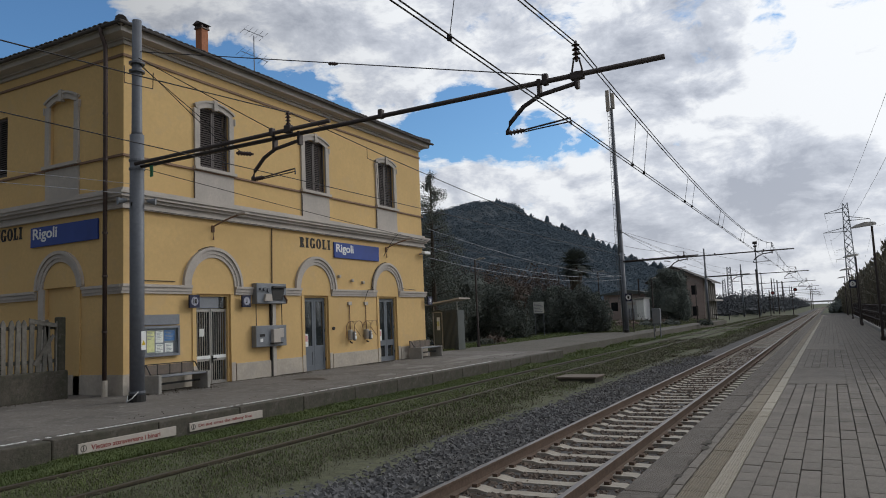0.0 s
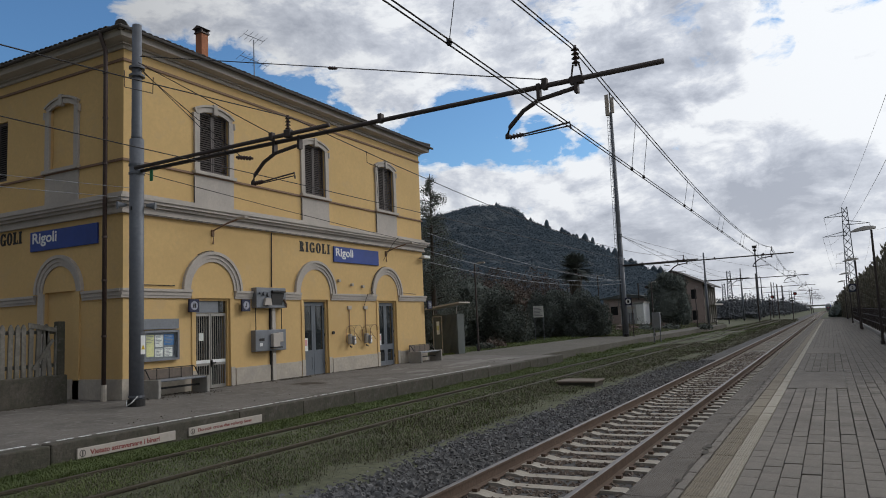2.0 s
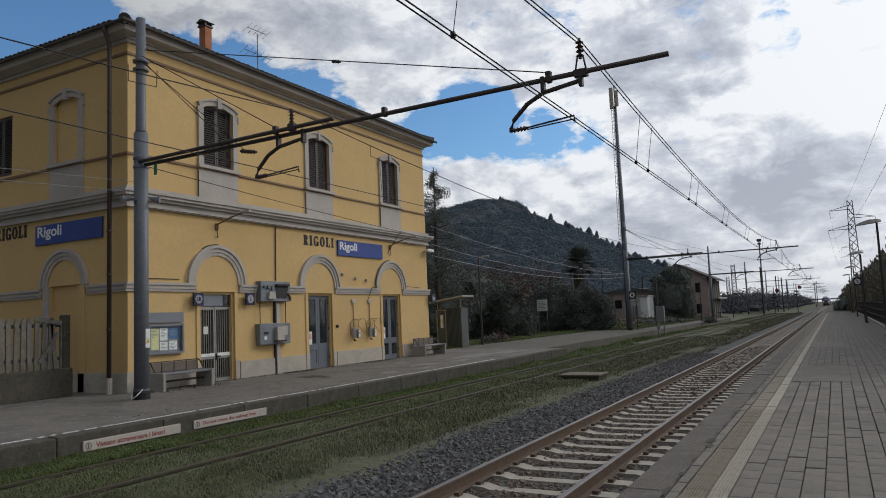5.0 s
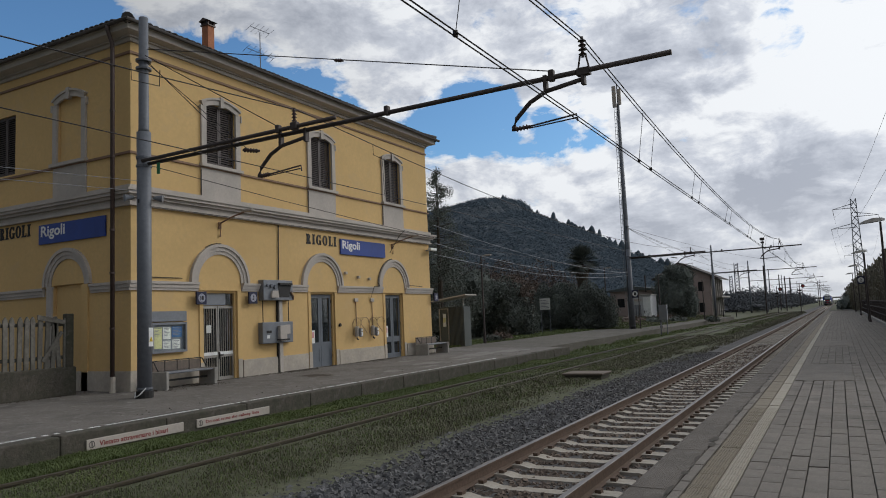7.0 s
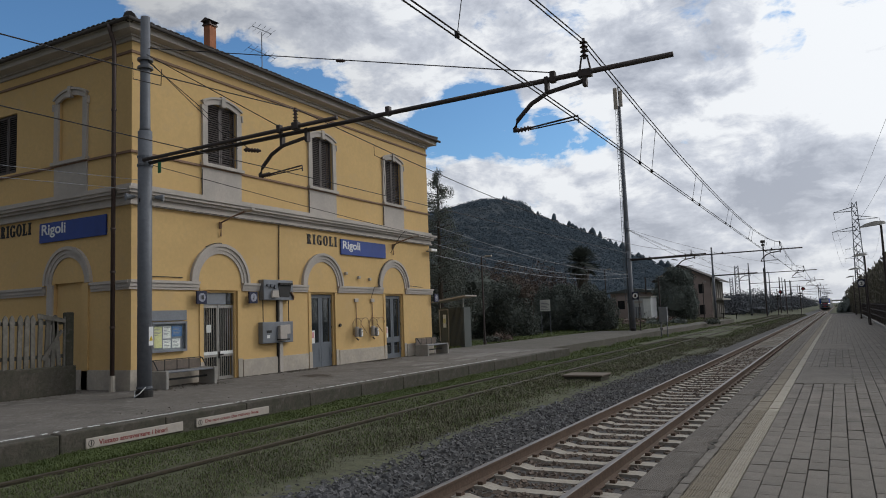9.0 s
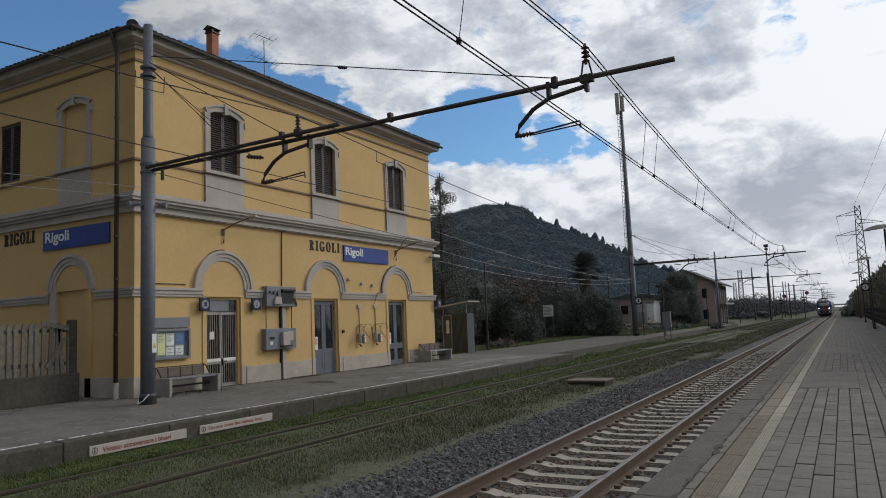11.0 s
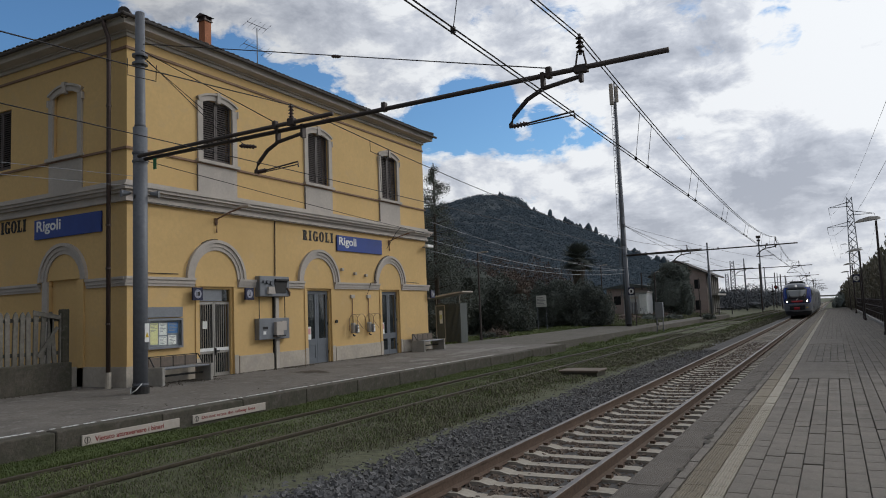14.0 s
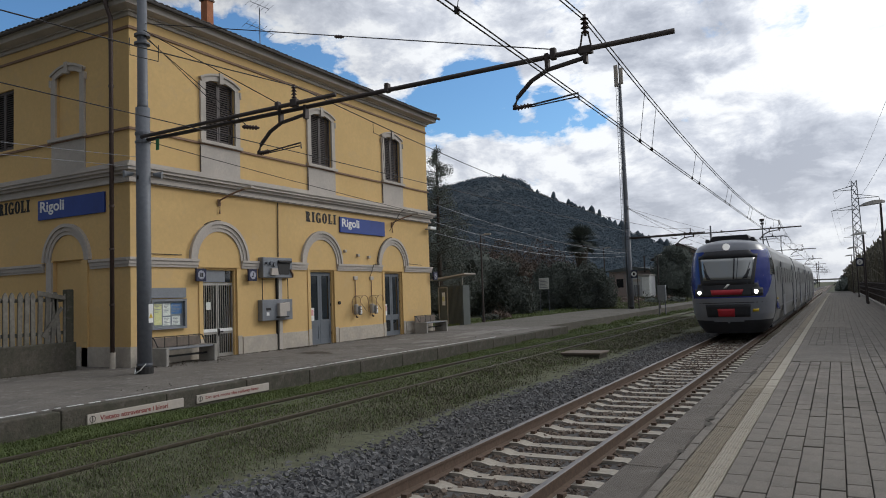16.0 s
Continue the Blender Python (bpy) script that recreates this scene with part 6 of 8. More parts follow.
    line(sag((-15.5, 27.5, 4.7), (-14.2, 56, 4.5), 0.5), 0.013, "grey cable from the building to the mast", "cable")
    line(sag((-15.5, 27.5, 6.0), (-14.2, 56, 4.7), 0.4), 0.013, "grey cable from the building to the mast", "cable")
    for z in (5.42, 5.18):
        line(sag((-14.12, 11.2, z), (-14.3, -14, z - 1.1), 0.1), 0.006, "thin pale wire along the platform", "cable")
    for tgt in ((-9.4, 94.5, 6.3), (-3.4, 94.5, 6.4), (-13.4, 94.5, 8.0), (-9.4, 75, 5.4)):
        line(sag((-14.15, 56, 8.3), tgt, 0.5), 0.012, "dark feeder wire from the mast")


wires()


def radio_mast():
    x, y = -14.32, 56.6
    t = thing("radio_mast", (x, y, 0.36), "tall grey radio mast with ladder and panel antennas", "mast")
    bm = B()
    tube(bm, ((x, y, 0.2), (x, y, 18.4)), 0.26, 12, r1=0.12)
    part("pole", bm, M["galv"], t, smooth=True)
    bm = B()
    for dx in (-0.05, 0.10):
        tube(bm, ((x - 0.36 + dx, y - 0.1, 2.5), (x - 0.24 + dx, y - 0.1, 18.2)), 0.018, 5)
    for k in range(52):
        z = 2.7 + 0.3 * k
        u = 0.36 - 0.12 * (z - 2.5) / 15.7
        box(bm, x - u - 0.05, x - u + 0.10, y - 0.115, y - 0.085, z, z + 0.03)
    part("ladder", bm, M["galv"], t)
    for dx, h, w in ((-0.2, 1.75, 0.30), (0.22, 1.45, 0.24)):
        bm = B()
        rbox(bm, x + dx - w / 2, x + dx + w / 2, y - 0.35, y - 0.15, 18.1 + (1.75 - h) * 0.5, 18.1 + h, 0.03, 2)
        part("panel_antenna", bm, M["trim"], t, "pale panel antenna")
    bm = B()
    tube(bm, ((x, y, 18.4), (x, y, 20.0)), 0.05, 8)
    part("top_spigot", bm, M["galv"], t)


radio_mast()


# ---- the train ----
def train():
    """A three-car electric unit; its nose is at y = 0 and it runs towards -y."""
    t = thing("passenger_train", (0, 0, 0), "grey and blue regional electric train with lit headlights", "train")
    half = ((0.20, 1.06), (0.50, 1.28), (0.9, 1.41), (1.4, 1.465), (2.0, 1.47), (2.5, 1.45), (2.9, 1.40), (3.2, 1.32), (3.42, 1.17), (3.56, 0.92), (3.63, 0.5), (3.65, 0.0))

    def w(z):
        return float(np.interp(z, [h[0] for h in half], [h[1] for h in half]))

    def rake(z):
        return float(np.interp(z, (0.2, 0.62, 0.9, 1.5, 2.2, 3.0, 3.3, 3.5, 3.63), (0.50, 0.22, 0.10, 0.0, 0.16, 0.52, 0.68, 0.85, 1.3)))

    def surf(x, z):
        """How far back the nose lies: rounded in plan, raked in profile."""
        u, r = min(0.999, abs(x) / max(0.4, w(z))), rake(z)
        return 2.2 - (2.2 - r) * (1 - u ** 3.0) ** (1 / 2.5)

    def ring(y):
        return [(sgn * h, y, z) for sgn, seq in ((1, half), (-1, half[::-1][1:])) for z, h in seq]

    def loft(bm, rings, slots=None):
        vs = [[bm.verts.new(p) for p in r] for r in rings]
        n = len(rings[0])
        for a, b in zip(vs, vs[1:]):
            for k in range(n - 1):
                f = bm.faces.new((a[k], a[k + 1], b[k + 1], b[k]))
                if slots:
                    f.material_index = slots(k)
        return vs

    def patch(name, quad, mat, off, parent, label="", nu=10, nv=6, smooth=True):
        """A panel laid on the nose: four corners (x, z), bent to the surface and given depth."""
        bm = B()
        rows = []
        for j in range(nv + 1):
            row = []
            for i in range(nu + 1):
                f, g = i / nu, j / nv
                a, b, c, d = (Vector(q) for q in quad)
                p = a.lerp(b, f).lerp(d.lerp(c, f), g)
                row.append(bm.verts.new((p.x, surf(p.x, p.y) - off, p.y)))
            rows.append(row)
        for r0, r1 in zip(rows, rows[1:]):
            for k in range(nu):
                bm.faces.new((r0[k], r0[k + 1], r1[k + 1], r1[k]))
        ext = bmesh.ops.extrude_face_region(bm, geom=bm.faces[:])
        bmesh.ops.translate(bm, vec=(0, off + 0.01, 0), verts=[v for v in ext["geom"] if isinstance(v, bmesh.types.BMVert)])
        bmesh.ops.recalc_face_normals(bm, faces=bm.faces[:])
        return part(name, bm, mat, parent, label, smooth)

    # nose shell: one smooth skin, blue round the windscreen, grey cap and bumper, black skirt
    bm = B()
    zs = [0.20 + 3.43 * j / 72 for j in range(73)]
    us = [math.sin(math.pi / 2 * (i / 48 - 1)) for i in range(97)]
    grid = [[bm.verts.new((u * w(z), surf(u * w(z), z), z)) for u in us] for z in zs]
    for r0, r1 in zip(grid, grid[1:]):
        for k in range(96):
            f = bm.faces.new((r0[k], r0[k + 1], r1[k + 1], r1[k]))
            c = f.calc_center_median()
            sweep = 1.48 + 0.9 * max(0.0, c.y - 0.55) ** 1.3
            if c.z < 0.60 + 0.10 * min(1.0, abs(c.x)):
                f.material_index = 2
            elif sweep < c.z < 3.10 + 0.10 * c.y and c.y < 1.75:
                f.material_index = 1
    nose = part("nose", bm, [M["traingrey"], M["trainblue"], M["underframe"]], t, "grey rounded nose with blue sides", smooth=True)
    patch("black_mask", ((-0.90, 1.95), (0.90, 1.95), (1.03, 3.05), (-1.03, 3.05)), M["underframe"], 0.012, nose, "black mask round the windscreen", 14, 8)
    patch("lamp_band", ((-1.16, 1.53), (1.16, 1.53), (1.02, 2.0), (-1.02, 2.0)), M["underframe"], 0.010, nose, "black band between the headlights", 18, 6)
    patch("windscreen", ((-0.80, 2.14), (0.80, 2.14), (0.93, 2.92), (-0.93, 2.92)), M["screen"], 0.022, nose, "large trapezoid windscreen", 14, 6)
    patch("visor", ((-1.03, 2.93), (1.03, 2.93), (0.74, 3.20), (-0.74, 3.20)), M["underframe"], 0.03, nose, "", 10, 2)
    patch("red_panel", ((-0.50, 1.60), (0.50, 1.60), (0.56, 1.78), (-0.56, 1.78)), M["trainred"], 0.026, nose, "red panel between the headlights", 8, 2)
    patch("logo", ((-0.10, 1.83), (0.0, 1.83), (0.12, 1.98), (0.02, 1.98)), M["white"], 0.028, nose, "small pale emblem", 2, 2)
    patch("bumper_groove", ((-1.25, 1.30), (1.25, 1.30), (1.25, 1.325), (-1.25, 1.325)), M["underframe"], 0.004, nose, "", 18, 1)
    patch("coupler_recess", ((-0.72, 0.80), (0.72, 0.80), (0.76, 1.26), (-0.76, 1.26)), M["underframe"], 0.014, nose, "black coupler recess", 8, 4)
    patch("coupler_cover", ((-0.32, 0.82), (0.22, 0.82), (0.24, 1.10), (-0.34, 1.10)), M["trainred"], 0.05, nose, "red coupler cover", 4, 3)
    patch("yellow_decal", ((0.80, 0.98), (1.0, 0.98), (1.0, 1.08), (0.82, 1.08)), M["yellow"], 0.02, nose, "", 2, 2)
    for s in (-1, 1):
        patch("headlight_housing", ((s * 0.98 - 0.18, 1.58), (s * 0.98 + 0.18, 1.58), (s * 0.98 + 0.18, 1.82), (s * 0.98 - 0.18, 1.82)), M["underframe"], 0.02, nose, "", 4, 3)
        bm = B()
        c = (s * 0.95, surf(0.95, 1.69) - 0.035, 1.69)
        disc(bm, c, (0, 1, 0), 0.068, 0.05, 18)
        part("headlight", bm, M["lamp"], nose, "lit round headlight")
        # wiper-like posts behind the screen and door mirrors
        bm = B()
        tube(bm, ((s * 0.62, surf(0.62, 2.2) - 0.04, 2.2), (s * 0.80, surf(0.8, 2.75) - 0.04, 2.75)), 0.012, 5)
        part("wiper", bm, M["underframe"], nose)
    bm = B()
    disc(bm, (0.0, surf(0.0, 3.34) - 0.03, 3.34), (0, 1, 0), 0.125, 0.16, 18)
    part("top_lamp", bm, M["dimlamp"], nose, "round top lamp")
    # cab interior shapes seen through the screen: a pillar and a blind
    patch("screen_post", ((0.22, 2.16), (0.27, 2.16), (0.30, 2.90), (0.25, 2.90)), M["underframe"], 0.0265, nose, "", 2, 4)
    patch("screen_post", ((0.34, 2.16), (0.36, 2.16), (0.40, 2.90), (0.38, 2.90)), M["underframe"], 0.0265, nose, "", 2, 4)
    for s in (-1, 1):
        patch("corner_shade", ((s * 0.52, 2.16), (s * 0.69, 2.16), (s * 0.80, 2.52), (s * 0.76, 2.52)), M["underframe"], 0.0265, nose, "", 3, 4)
    # roof equipment over the cab
    bm = B()
    prism(bm, ((-0.78, 3.50), (0.78, 3.50), (0.62, 3.82), (-0.60, 3.82)), 1.7, 5.6)
    part("roof_fairing", bm, M["underframe"], t, "dark roof fairing")
    for s in (-1, 1):
        bm = B()
        disc(bm, (s * 0.80, 1.95, 3.64), (0, 1, 0), 0.085, 0.4, 12)
        part("horn", bm, M["underframe"], t)

    # cars
    cars = ((2.2, 17.2), (18.0, 33.6), (34.4, 51.6))
    for ci, (a, b) in enumerate(cars):
        bm = B()
        loft(bm, [ring(a), ring((a + b) / 2), ring(b)])
        for yy in (a, b):
            bm.faces.new([bm.verts.new(p) for p in ring(yy)])
        body = part("car_body", bm, M["trainside"], t, "grey car body", smooth=False)
        for s in (-1, 1):
            x = s * 1.475
            y = a + 1.0
            while y + 1.5 < b - 0.9:
                ww = B()
                rbox(ww, min(x, x + s * 0.012), max(x, x + s * 0.012), y, y + 1.38, 1.95, 2.62, 0.004, 1)
                part("window_pane", ww, M["sideglass"], body)
                y += 1.55
            for yd in (a + (b - a) * 0.22, a + (b - a) * 0.75):
                ww = B()
                rbox(ww, x - 0.01 if s > 0 else x - 0.022, x + 0.022 if s > 0 else x + 0.01, yd, yd + 1.4, 0.62, 2.85, 0.01, 1)
                dr = part("passenger_door", ww, M["traingrey"], body, "grey double passenger door")
                for d in (0.1, 0.75):
                    ww = B()
                    box(ww, x + s * 0.022, x + s * 0.028, yd + d, yd + d + 0.55, 1.5, 2.6)
                    part("door_pane", ww, M["sideglass"], dr)
            ww = B()
            box(ww, x, x + s * 0.007, a + 0.1, b - 0.1, 1.06, 1.12)
            part("side_stripe", ww, M["traingrey"], body, "thin grey side stripe")
            if ci == 0:
                ww = B()
                prism(ww, ((a, 1.30), (a + 0.1, 1.30), (a + 1.5, 0.95), (a, 1.02)), min(x, x + s * 0.009), max(x, x + s * 0.009), "x")
                part("corner_stripe", ww, M["trainblue"], body, "blue corner stripe")
                ww = B()
                prism(ww, ((a + 0.2, 1.36), (a + 0.9, 1.36), (a + 0.7, 1.42), (a + 0.2, 1.42)), min(x, x + s * 0.009), max(x, x + s * 0.009), "x")
                part("yellow_mark", ww, M["yellow"], body)
        # skirts and bogies
        bm = B()
        box(bm, -1.25, 1.25, a + 0.2, b - 0.2, 0.30, 0.42)
        part("underframe", bm, M["underframe"], t)
        for yb in (a + 2.2, b - 2.2):
            bm = B()
            rbox(bm, -1.12, 1.12, yb - 1.5, yb + 1.5, 0.25, 0.55, 0.05, 1)
            bg = part("bogie", bm, M["underframe"], t)
            for dy in (-1.1, 1.1):
                for s in (-1, 1):
                    bm = B()
                    disc(bm, (s * 0.77, yb + dy, 0.425), (1, 0, 0), 0.425, 0.12, 20)
                    part("wheel", bm, M["railside"], bg)
        bm = B()
        rbox(bm, -0.60, 0.60, a + 1.6, b - 1.0, 3.48, 3.64, 0.05, 2)
        part("roof_duct", bm, M["trainroof"], t, "pale roof housing")
    for y in (17.2, 33.6):
        bm = B()
        for k in range(5):
            box(bm, -1.3, 1.3, y + 0.03 + 0.16 * k, y + 0.13 + 0.16 * k, 0.6, 3.3)
        part("gangway_bellows", bm, M["underframe"], t)
    # cab side windows and a raised pantograph
    for s in (-1, 1):
        bm = B()
        zs = [2.28 + 0.09 * j for j in range(8)]
        cols = []
        for f in (0.0, 0.33, 0.66, 1.0):
            col = []
            for z in zs:
                y = (1.05 + 0.55 * (z - 2.05)) * (1 - f) + 2.12 * f
                k = max(0.0, 1 - ((2.2 - y) / (2.2 - rake(z))) ** 2.5) ** (1 / 3.0)
                col.append(bm.verts.new((s * (w(z) * k + 0.012), y, z)))
            cols.append(col)
        for c0, c1 in zip(cols, cols[1:]):
            for j in range(7):
                bm.faces.new((c0[j], c1[j], c1[j + 1], c0[j + 1]))
        ext = bmesh.ops.extrude_face_region(bm, geom=bm.faces[:])
        bmesh.ops.translate(bm, vec=(-s * 0.03, 0, 0), verts=[v for v in ext["geom"] if isinstance(v, bmesh.types.BMVert)])
        bmesh.ops.recalc_face_normals(bm, faces=bm.faces[:])
        part("cab_side_window", bm, M["trainglass"], nose)
    bm = B()
    yp = 24.0
    for s in (-1, 1):
        tube(bm, ((s * 0.5, yp, 3.66), (s * 0.35, yp + 1.3, 4.35), (s * 0.45, yp + 0.2, 5.0)), 0.03, 6)
    tube(bm, ((-0.85, yp + 0.2, 4.96), (-0.6, yp + 0.2, 5.02), (0.6, yp + 0.2, 5.02), (0.85, yp + 0.2, 4.96)), 0.035, 6)
    box(bm, -0.7, 0.7, yp - 0.5, yp + 0.5, 3.60, 3.72)
    part("pantograph", bm, M["underframe"], t, "raised pantograph")
    return t


M["trainglass"] = glass("train_glass", (0.03, 0.035, 0.04), 0.08)
M["sideglass"] = glass("tinted_side_glass", (0.12, 0.122, 0.125), 0.35)
# The windscreen's pale base colour stands in for reflected sky.
M["screen"] = glass("pale_windscreen", (0.20, 0.215, 0.215), 0.14)
TRAIN = train()


# ---- plants and distance ----
def leaf_cloud(rng, blobs, count, size, flat=0.4):
    """Small leaves spread through lumpy blobs (x, y, z, rx, ry, rz); returns points and triangles."""
    blobs = np.array(blobs, float)
    vol = blobs[:, 3] * blobs[:, 4] * blobs[:, 5]
    pick = rng.choice(len(blobs), count, p=vol ** 0.75 / (vol ** 0.75).sum())
    d = rng.standard_normal((count, 3))
    d /= np.linalg.norm(d, axis=1)[:, None]
    lump = 1 + 0.22 * np.sin(d[:, :1] * 7 + pick[:, None]) * np.cos(d[:, 2:] * 6 + pick[:, None] * 2)
    r = rng.random((count, 1)) ** 0.28 * lump
    c = blobs[pick, :3] + d * r * blobs[pick, 3:]
    u = rng.standard_normal((count, 3))
    u /= np.linalg.norm(u, axis=1)[:, None]
    v = np.cross(u, rng.standard_normal((count, 3)))
    v /= np.linalg.norm(v, axis=1)[:, None]
    s = size * rng.uniform(0.5, 1.5, (count, 1))
    p = np.stack([c - u * s, c + v * s * flat, c + u * s, c - v * s * flat], 1).reshape(-1, 3)
    i = np.arange(count)[:, None] * 4
    f = np.concatenate([i + [0, 1, 2], i + [0, 2, 3]])
    return p, f


ICO = {}


def lumps(rng, spots, sizes, rough=0.25, level=2):
    """Uneven low-poly lumps for dense crowns and far woods."""
    if level not in ICO:
        bm = B()
        bmesh.ops.create_icosphere(bm, subdivisions=level, radius=1)
        ICO[level] = (np.array([v.co[:] for v in bm.verts]), np.array([[v.index for v in f.verts] for f in bm.faces]))
        bm.free()
    base, faces = ICO[level]
    n = len(spots)
    v = base[None] * (1 + rng.uniform(-rough, rough, (n, len(base), 1))) * np.asarray(sizes)[:, None, :] + np.asarray(spots)[:, None, :]
    f = faces[None] + (np.arange(n) * len(base))[:, None, None]
    return v.reshape(-1, 3), f.reshape(-1, 3)


def joined(*parts):
    vs, fs, k = [], [], 0
    for v, f in parts:
        vs.append(v), fs.append(f + k)
        k += len(v)
    return np.concatenate(vs).tolist(), np.concatenate(fs).tolist()


def crown(name, blobs, leaves, size, mat, parent, rng, core=0.78, flat=0.4):
    b = np.array(blobs, float)
    org = np.array(ORG[parent])
    solid_v = lumps(rng, b[:, :3], b[:, 3:] * core)
    v, f = joined(solid_v, leaf_cloud(rng, blobs, leaves, size, flat))
    ob = mesh_thing(name, (np.array(v) - org).tolist(), f, mat, "", "", parent=parent)
    return ob


def branches(bm, rng, base, height, spread, n, r, droop=0.0):
    base = Vector(base)
    tube(bm, (base, base + Vector((rng.uniform(-.1, .1), rng.uniform(-.1, .1), height * 0.5)), base + Vector((rng.uniform(-.2, .2), rng.uniform(-.2, .2), height))), r, 8, r1=r * 0.3)
    for k in range(n):
        h = height * rng.uniform(0.3, 0.95)
        a = rng.uniform(0, 6.28)
        d = Vector((math.cos(a), math.sin(a), rng.uniform(0.2, 0.9) - droop))
        p = base + Vector((0, 0, h))
        l = spread * rng.uniform(0.5, 1.1)
        q = p + d * l * 0.6
        e = q + (d + Vector((rng.uniform(-.4, .4), rng.uniform(-.4, .4), rng.uniform(-.2, .3)))) * l * 0.5
        tube(bm, (p, q, e), r * 0.35, 5, r1=r * 0.06)
        for j in range(3):
            s = q.lerp(e, rng.uniform(0, 1))
            tube(bm, (s, s + Vector((rng.uniform(-.5, .5), rng.uniform(-.5, .5), rng.uniform(0, .6))) * l * 0.5), r * 0.1, 4, r1=r * 0.03)


def shrub(at, blobs, leaves, size, mat, label, name="shrub", twigs=0, seed=1, core=0.7, category="shrub"):
    rng = np.random.default_rng(seed)
    t = thing(name, at, label, category)
    crown("foliage", blobs, leaves, size, M[mat], t, rng, core)
    bm = B()
    for k in range(6 + twigs):
        b = blobs[int(rng.integers(len(blobs)))]
        p = Vector((b[0] + rng.uniform(-.6, .6) * b[3], b[1] + rng.uniform(-.5, .5) * b[4], at[2] - 0.1))
        q = Vector((p.x + rng.uniform(-.5, .5), p.y + rng.uniform(-.5, .5), b[2] + b[5] * rng.uniform(0.7, 1.25)))
        m = p.lerp(q, 0.55) + Vector((rng.uniform(-.3, .3), rng.uniform(-.3, .3), 0))
        tube(bm, (p, m, q), 0.035, 5, r1=0.008)
        for j in range(4):
            s = m.lerp(q, rng.uniform(0.1, 1))
            tube(bm, (s, s + Vector((rng.uniform(-.7, .7), rng.uniform(-.7, .7), rng.uniform(-.2, .6)))), 0.012, 4, r1=0.004)
    part("stem", bm, M["bark"], t)
    return t


def near_plants():
    g = 0.34
    # conifer past the building's far end
    rng = np.random.default_rng(4)
    x, y = -22.75, 41.0
    t = thing("conifer", (x, y, g), "dark conifer with sparse drooping branches beside the station", "tree")
    bm = B()
    tube(bm, ((x, y, 0), (x, y, 6), (x + 0.05, y, 11.9)), 0.22, 8, r1=0.03)
    blobs = []
    for k in range(80):
        z = 1.5 + 10.2 * (k / 80)
        a = rng.uniform(0, 6.28)
        l = (12.6 - z) * 0.26 * rng.uniform(0.6, 1.15) + 0.2
        e = Vector((x + math.cos(a) * l, y + math.sin(a) * l, z + l * 0.12))
        tube(bm, ((x, y, z), e), 0.035, 5, r1=0.01)
        for s in (0.35, 0.6, 0.85, 1.05):
            blobs.append((x + math.cos(a) * l * s, y + math.sin(a) * l * s, z + l * 0.1 * s - 0.14, 0.13 + l * 0.13, 0.13 + l * 0.13, 0.32 + 0.13 * l))
    part("trunk", bm, M["bark"], t)
    crown("crown", blobs, 30000, 0.07, M["leaf"], t, rng, 0.18, 0.22)
    # dark trees behind the shelter
    shrub((-24.5, 44, g), [(-24.6, 44, 2.6, 2.2, 2, 2.6), (-23.2, 42, 1.8, 1.8, 1.6, 1.9), (-25.5, 46, 4.8, 2.0, 2, 1.9), (-22.6, 46, 3.6, 1.6, 1.5, 1.9), (-26, 43, 5.5, 1.5, 1.5, 1.4)], 18000, 0.09, "leaf", "dark evergreen tree mass behind the small shelter", "evergreen_tree", seed=6, category="tree")
    # the overgrown mound of creepers with bare brown twigs
    shrub((-21.6, 48, g), [(-22.6, 48.5, 2.0, 1.9, 1.6, 2.0), (-20.8, 48.2, 1.9, 1.5, 1.4, 1.9), (-21.8, 48, 3.5, 1.6, 1.5, 1.1), (-24.0, 48, 1.7, 1.4, 1.4, 1.7), (-19.9, 48.6, 1.2, 0.9, 1.0, 1.3)], 36000, 0.075, "leaf", "dark overgrown bush covered with creepers", "overgrown_bush", twigs=24, seed=7, core=0.66)
    shrub((-22.6, 49.5, g), [(-23.3, 49.5, 4.2, 1.8, 1.2, 0.8), (-21.3, 49.3, 4.0, 1.5, 1.2, 0.9), (-20.3, 49.0, 3.2, 0.9, 1.0, 0.8), (-25.0, 49.5, 4.3, 1.3, 1.2, 0.9)], 4200, 0.09, "scrub", "tangled brown bare creeper twigs over the bush", "bare_creeper", twigs=40, seed=8, core=0.5)
    # bare reddish thicket further back
    shrub((-31, 74, g), [(-37, 76, 4.2, 3, 2, 3.7), (-33.5, 75, 4.4, 3, 2, 3.8), (-30, 75, 4.0, 2.6, 2, 3.5), (-27, 74, 3.5, 2.4, 2, 3.3), (-40, 77, 4.5, 3, 2, 3.9), (-24.5, 74, 3.0, 2.0, 2, 2.8)], 20000, 0.12, "scrub", "leafless reddish brown thicket", "thicket", twigs=60, seed=9, core=0.42)
    # long dark hedge
    shrub((-19.5, 59, g), [(-22.6, 58.5, 2.0, 1.6, 1.5, 2.2), (-20.8, 58.5, 2.2, 1.7, 1.5, 2.3), (-19.0, 58.5, 2.1, 1.6, 1.5, 2.2), (-17.6, 58.5, 2.0, 1.3, 1.3, 2.0), (-16.6, 58.2, 1.5, 0.8, 1.0, 1.6), (-21.7, 58.3, 1.0, 1.4, 1.2, 1.0), (-18.3, 58.0, 1.0, 1.6, 1.2, 1.0)], 90000, 0.065, "leaf", "large dense dark green evergreen hedge", "hedge", seed=10, core=0.70)
    # palm
    px, py = -23.1, 72.0
    rng = np.random.default_rng(12)
    t = thing("palm_tree", (px, py, g), "fan palm with a shaggy dark crown behind the hedge", "tree")
    bm = B()
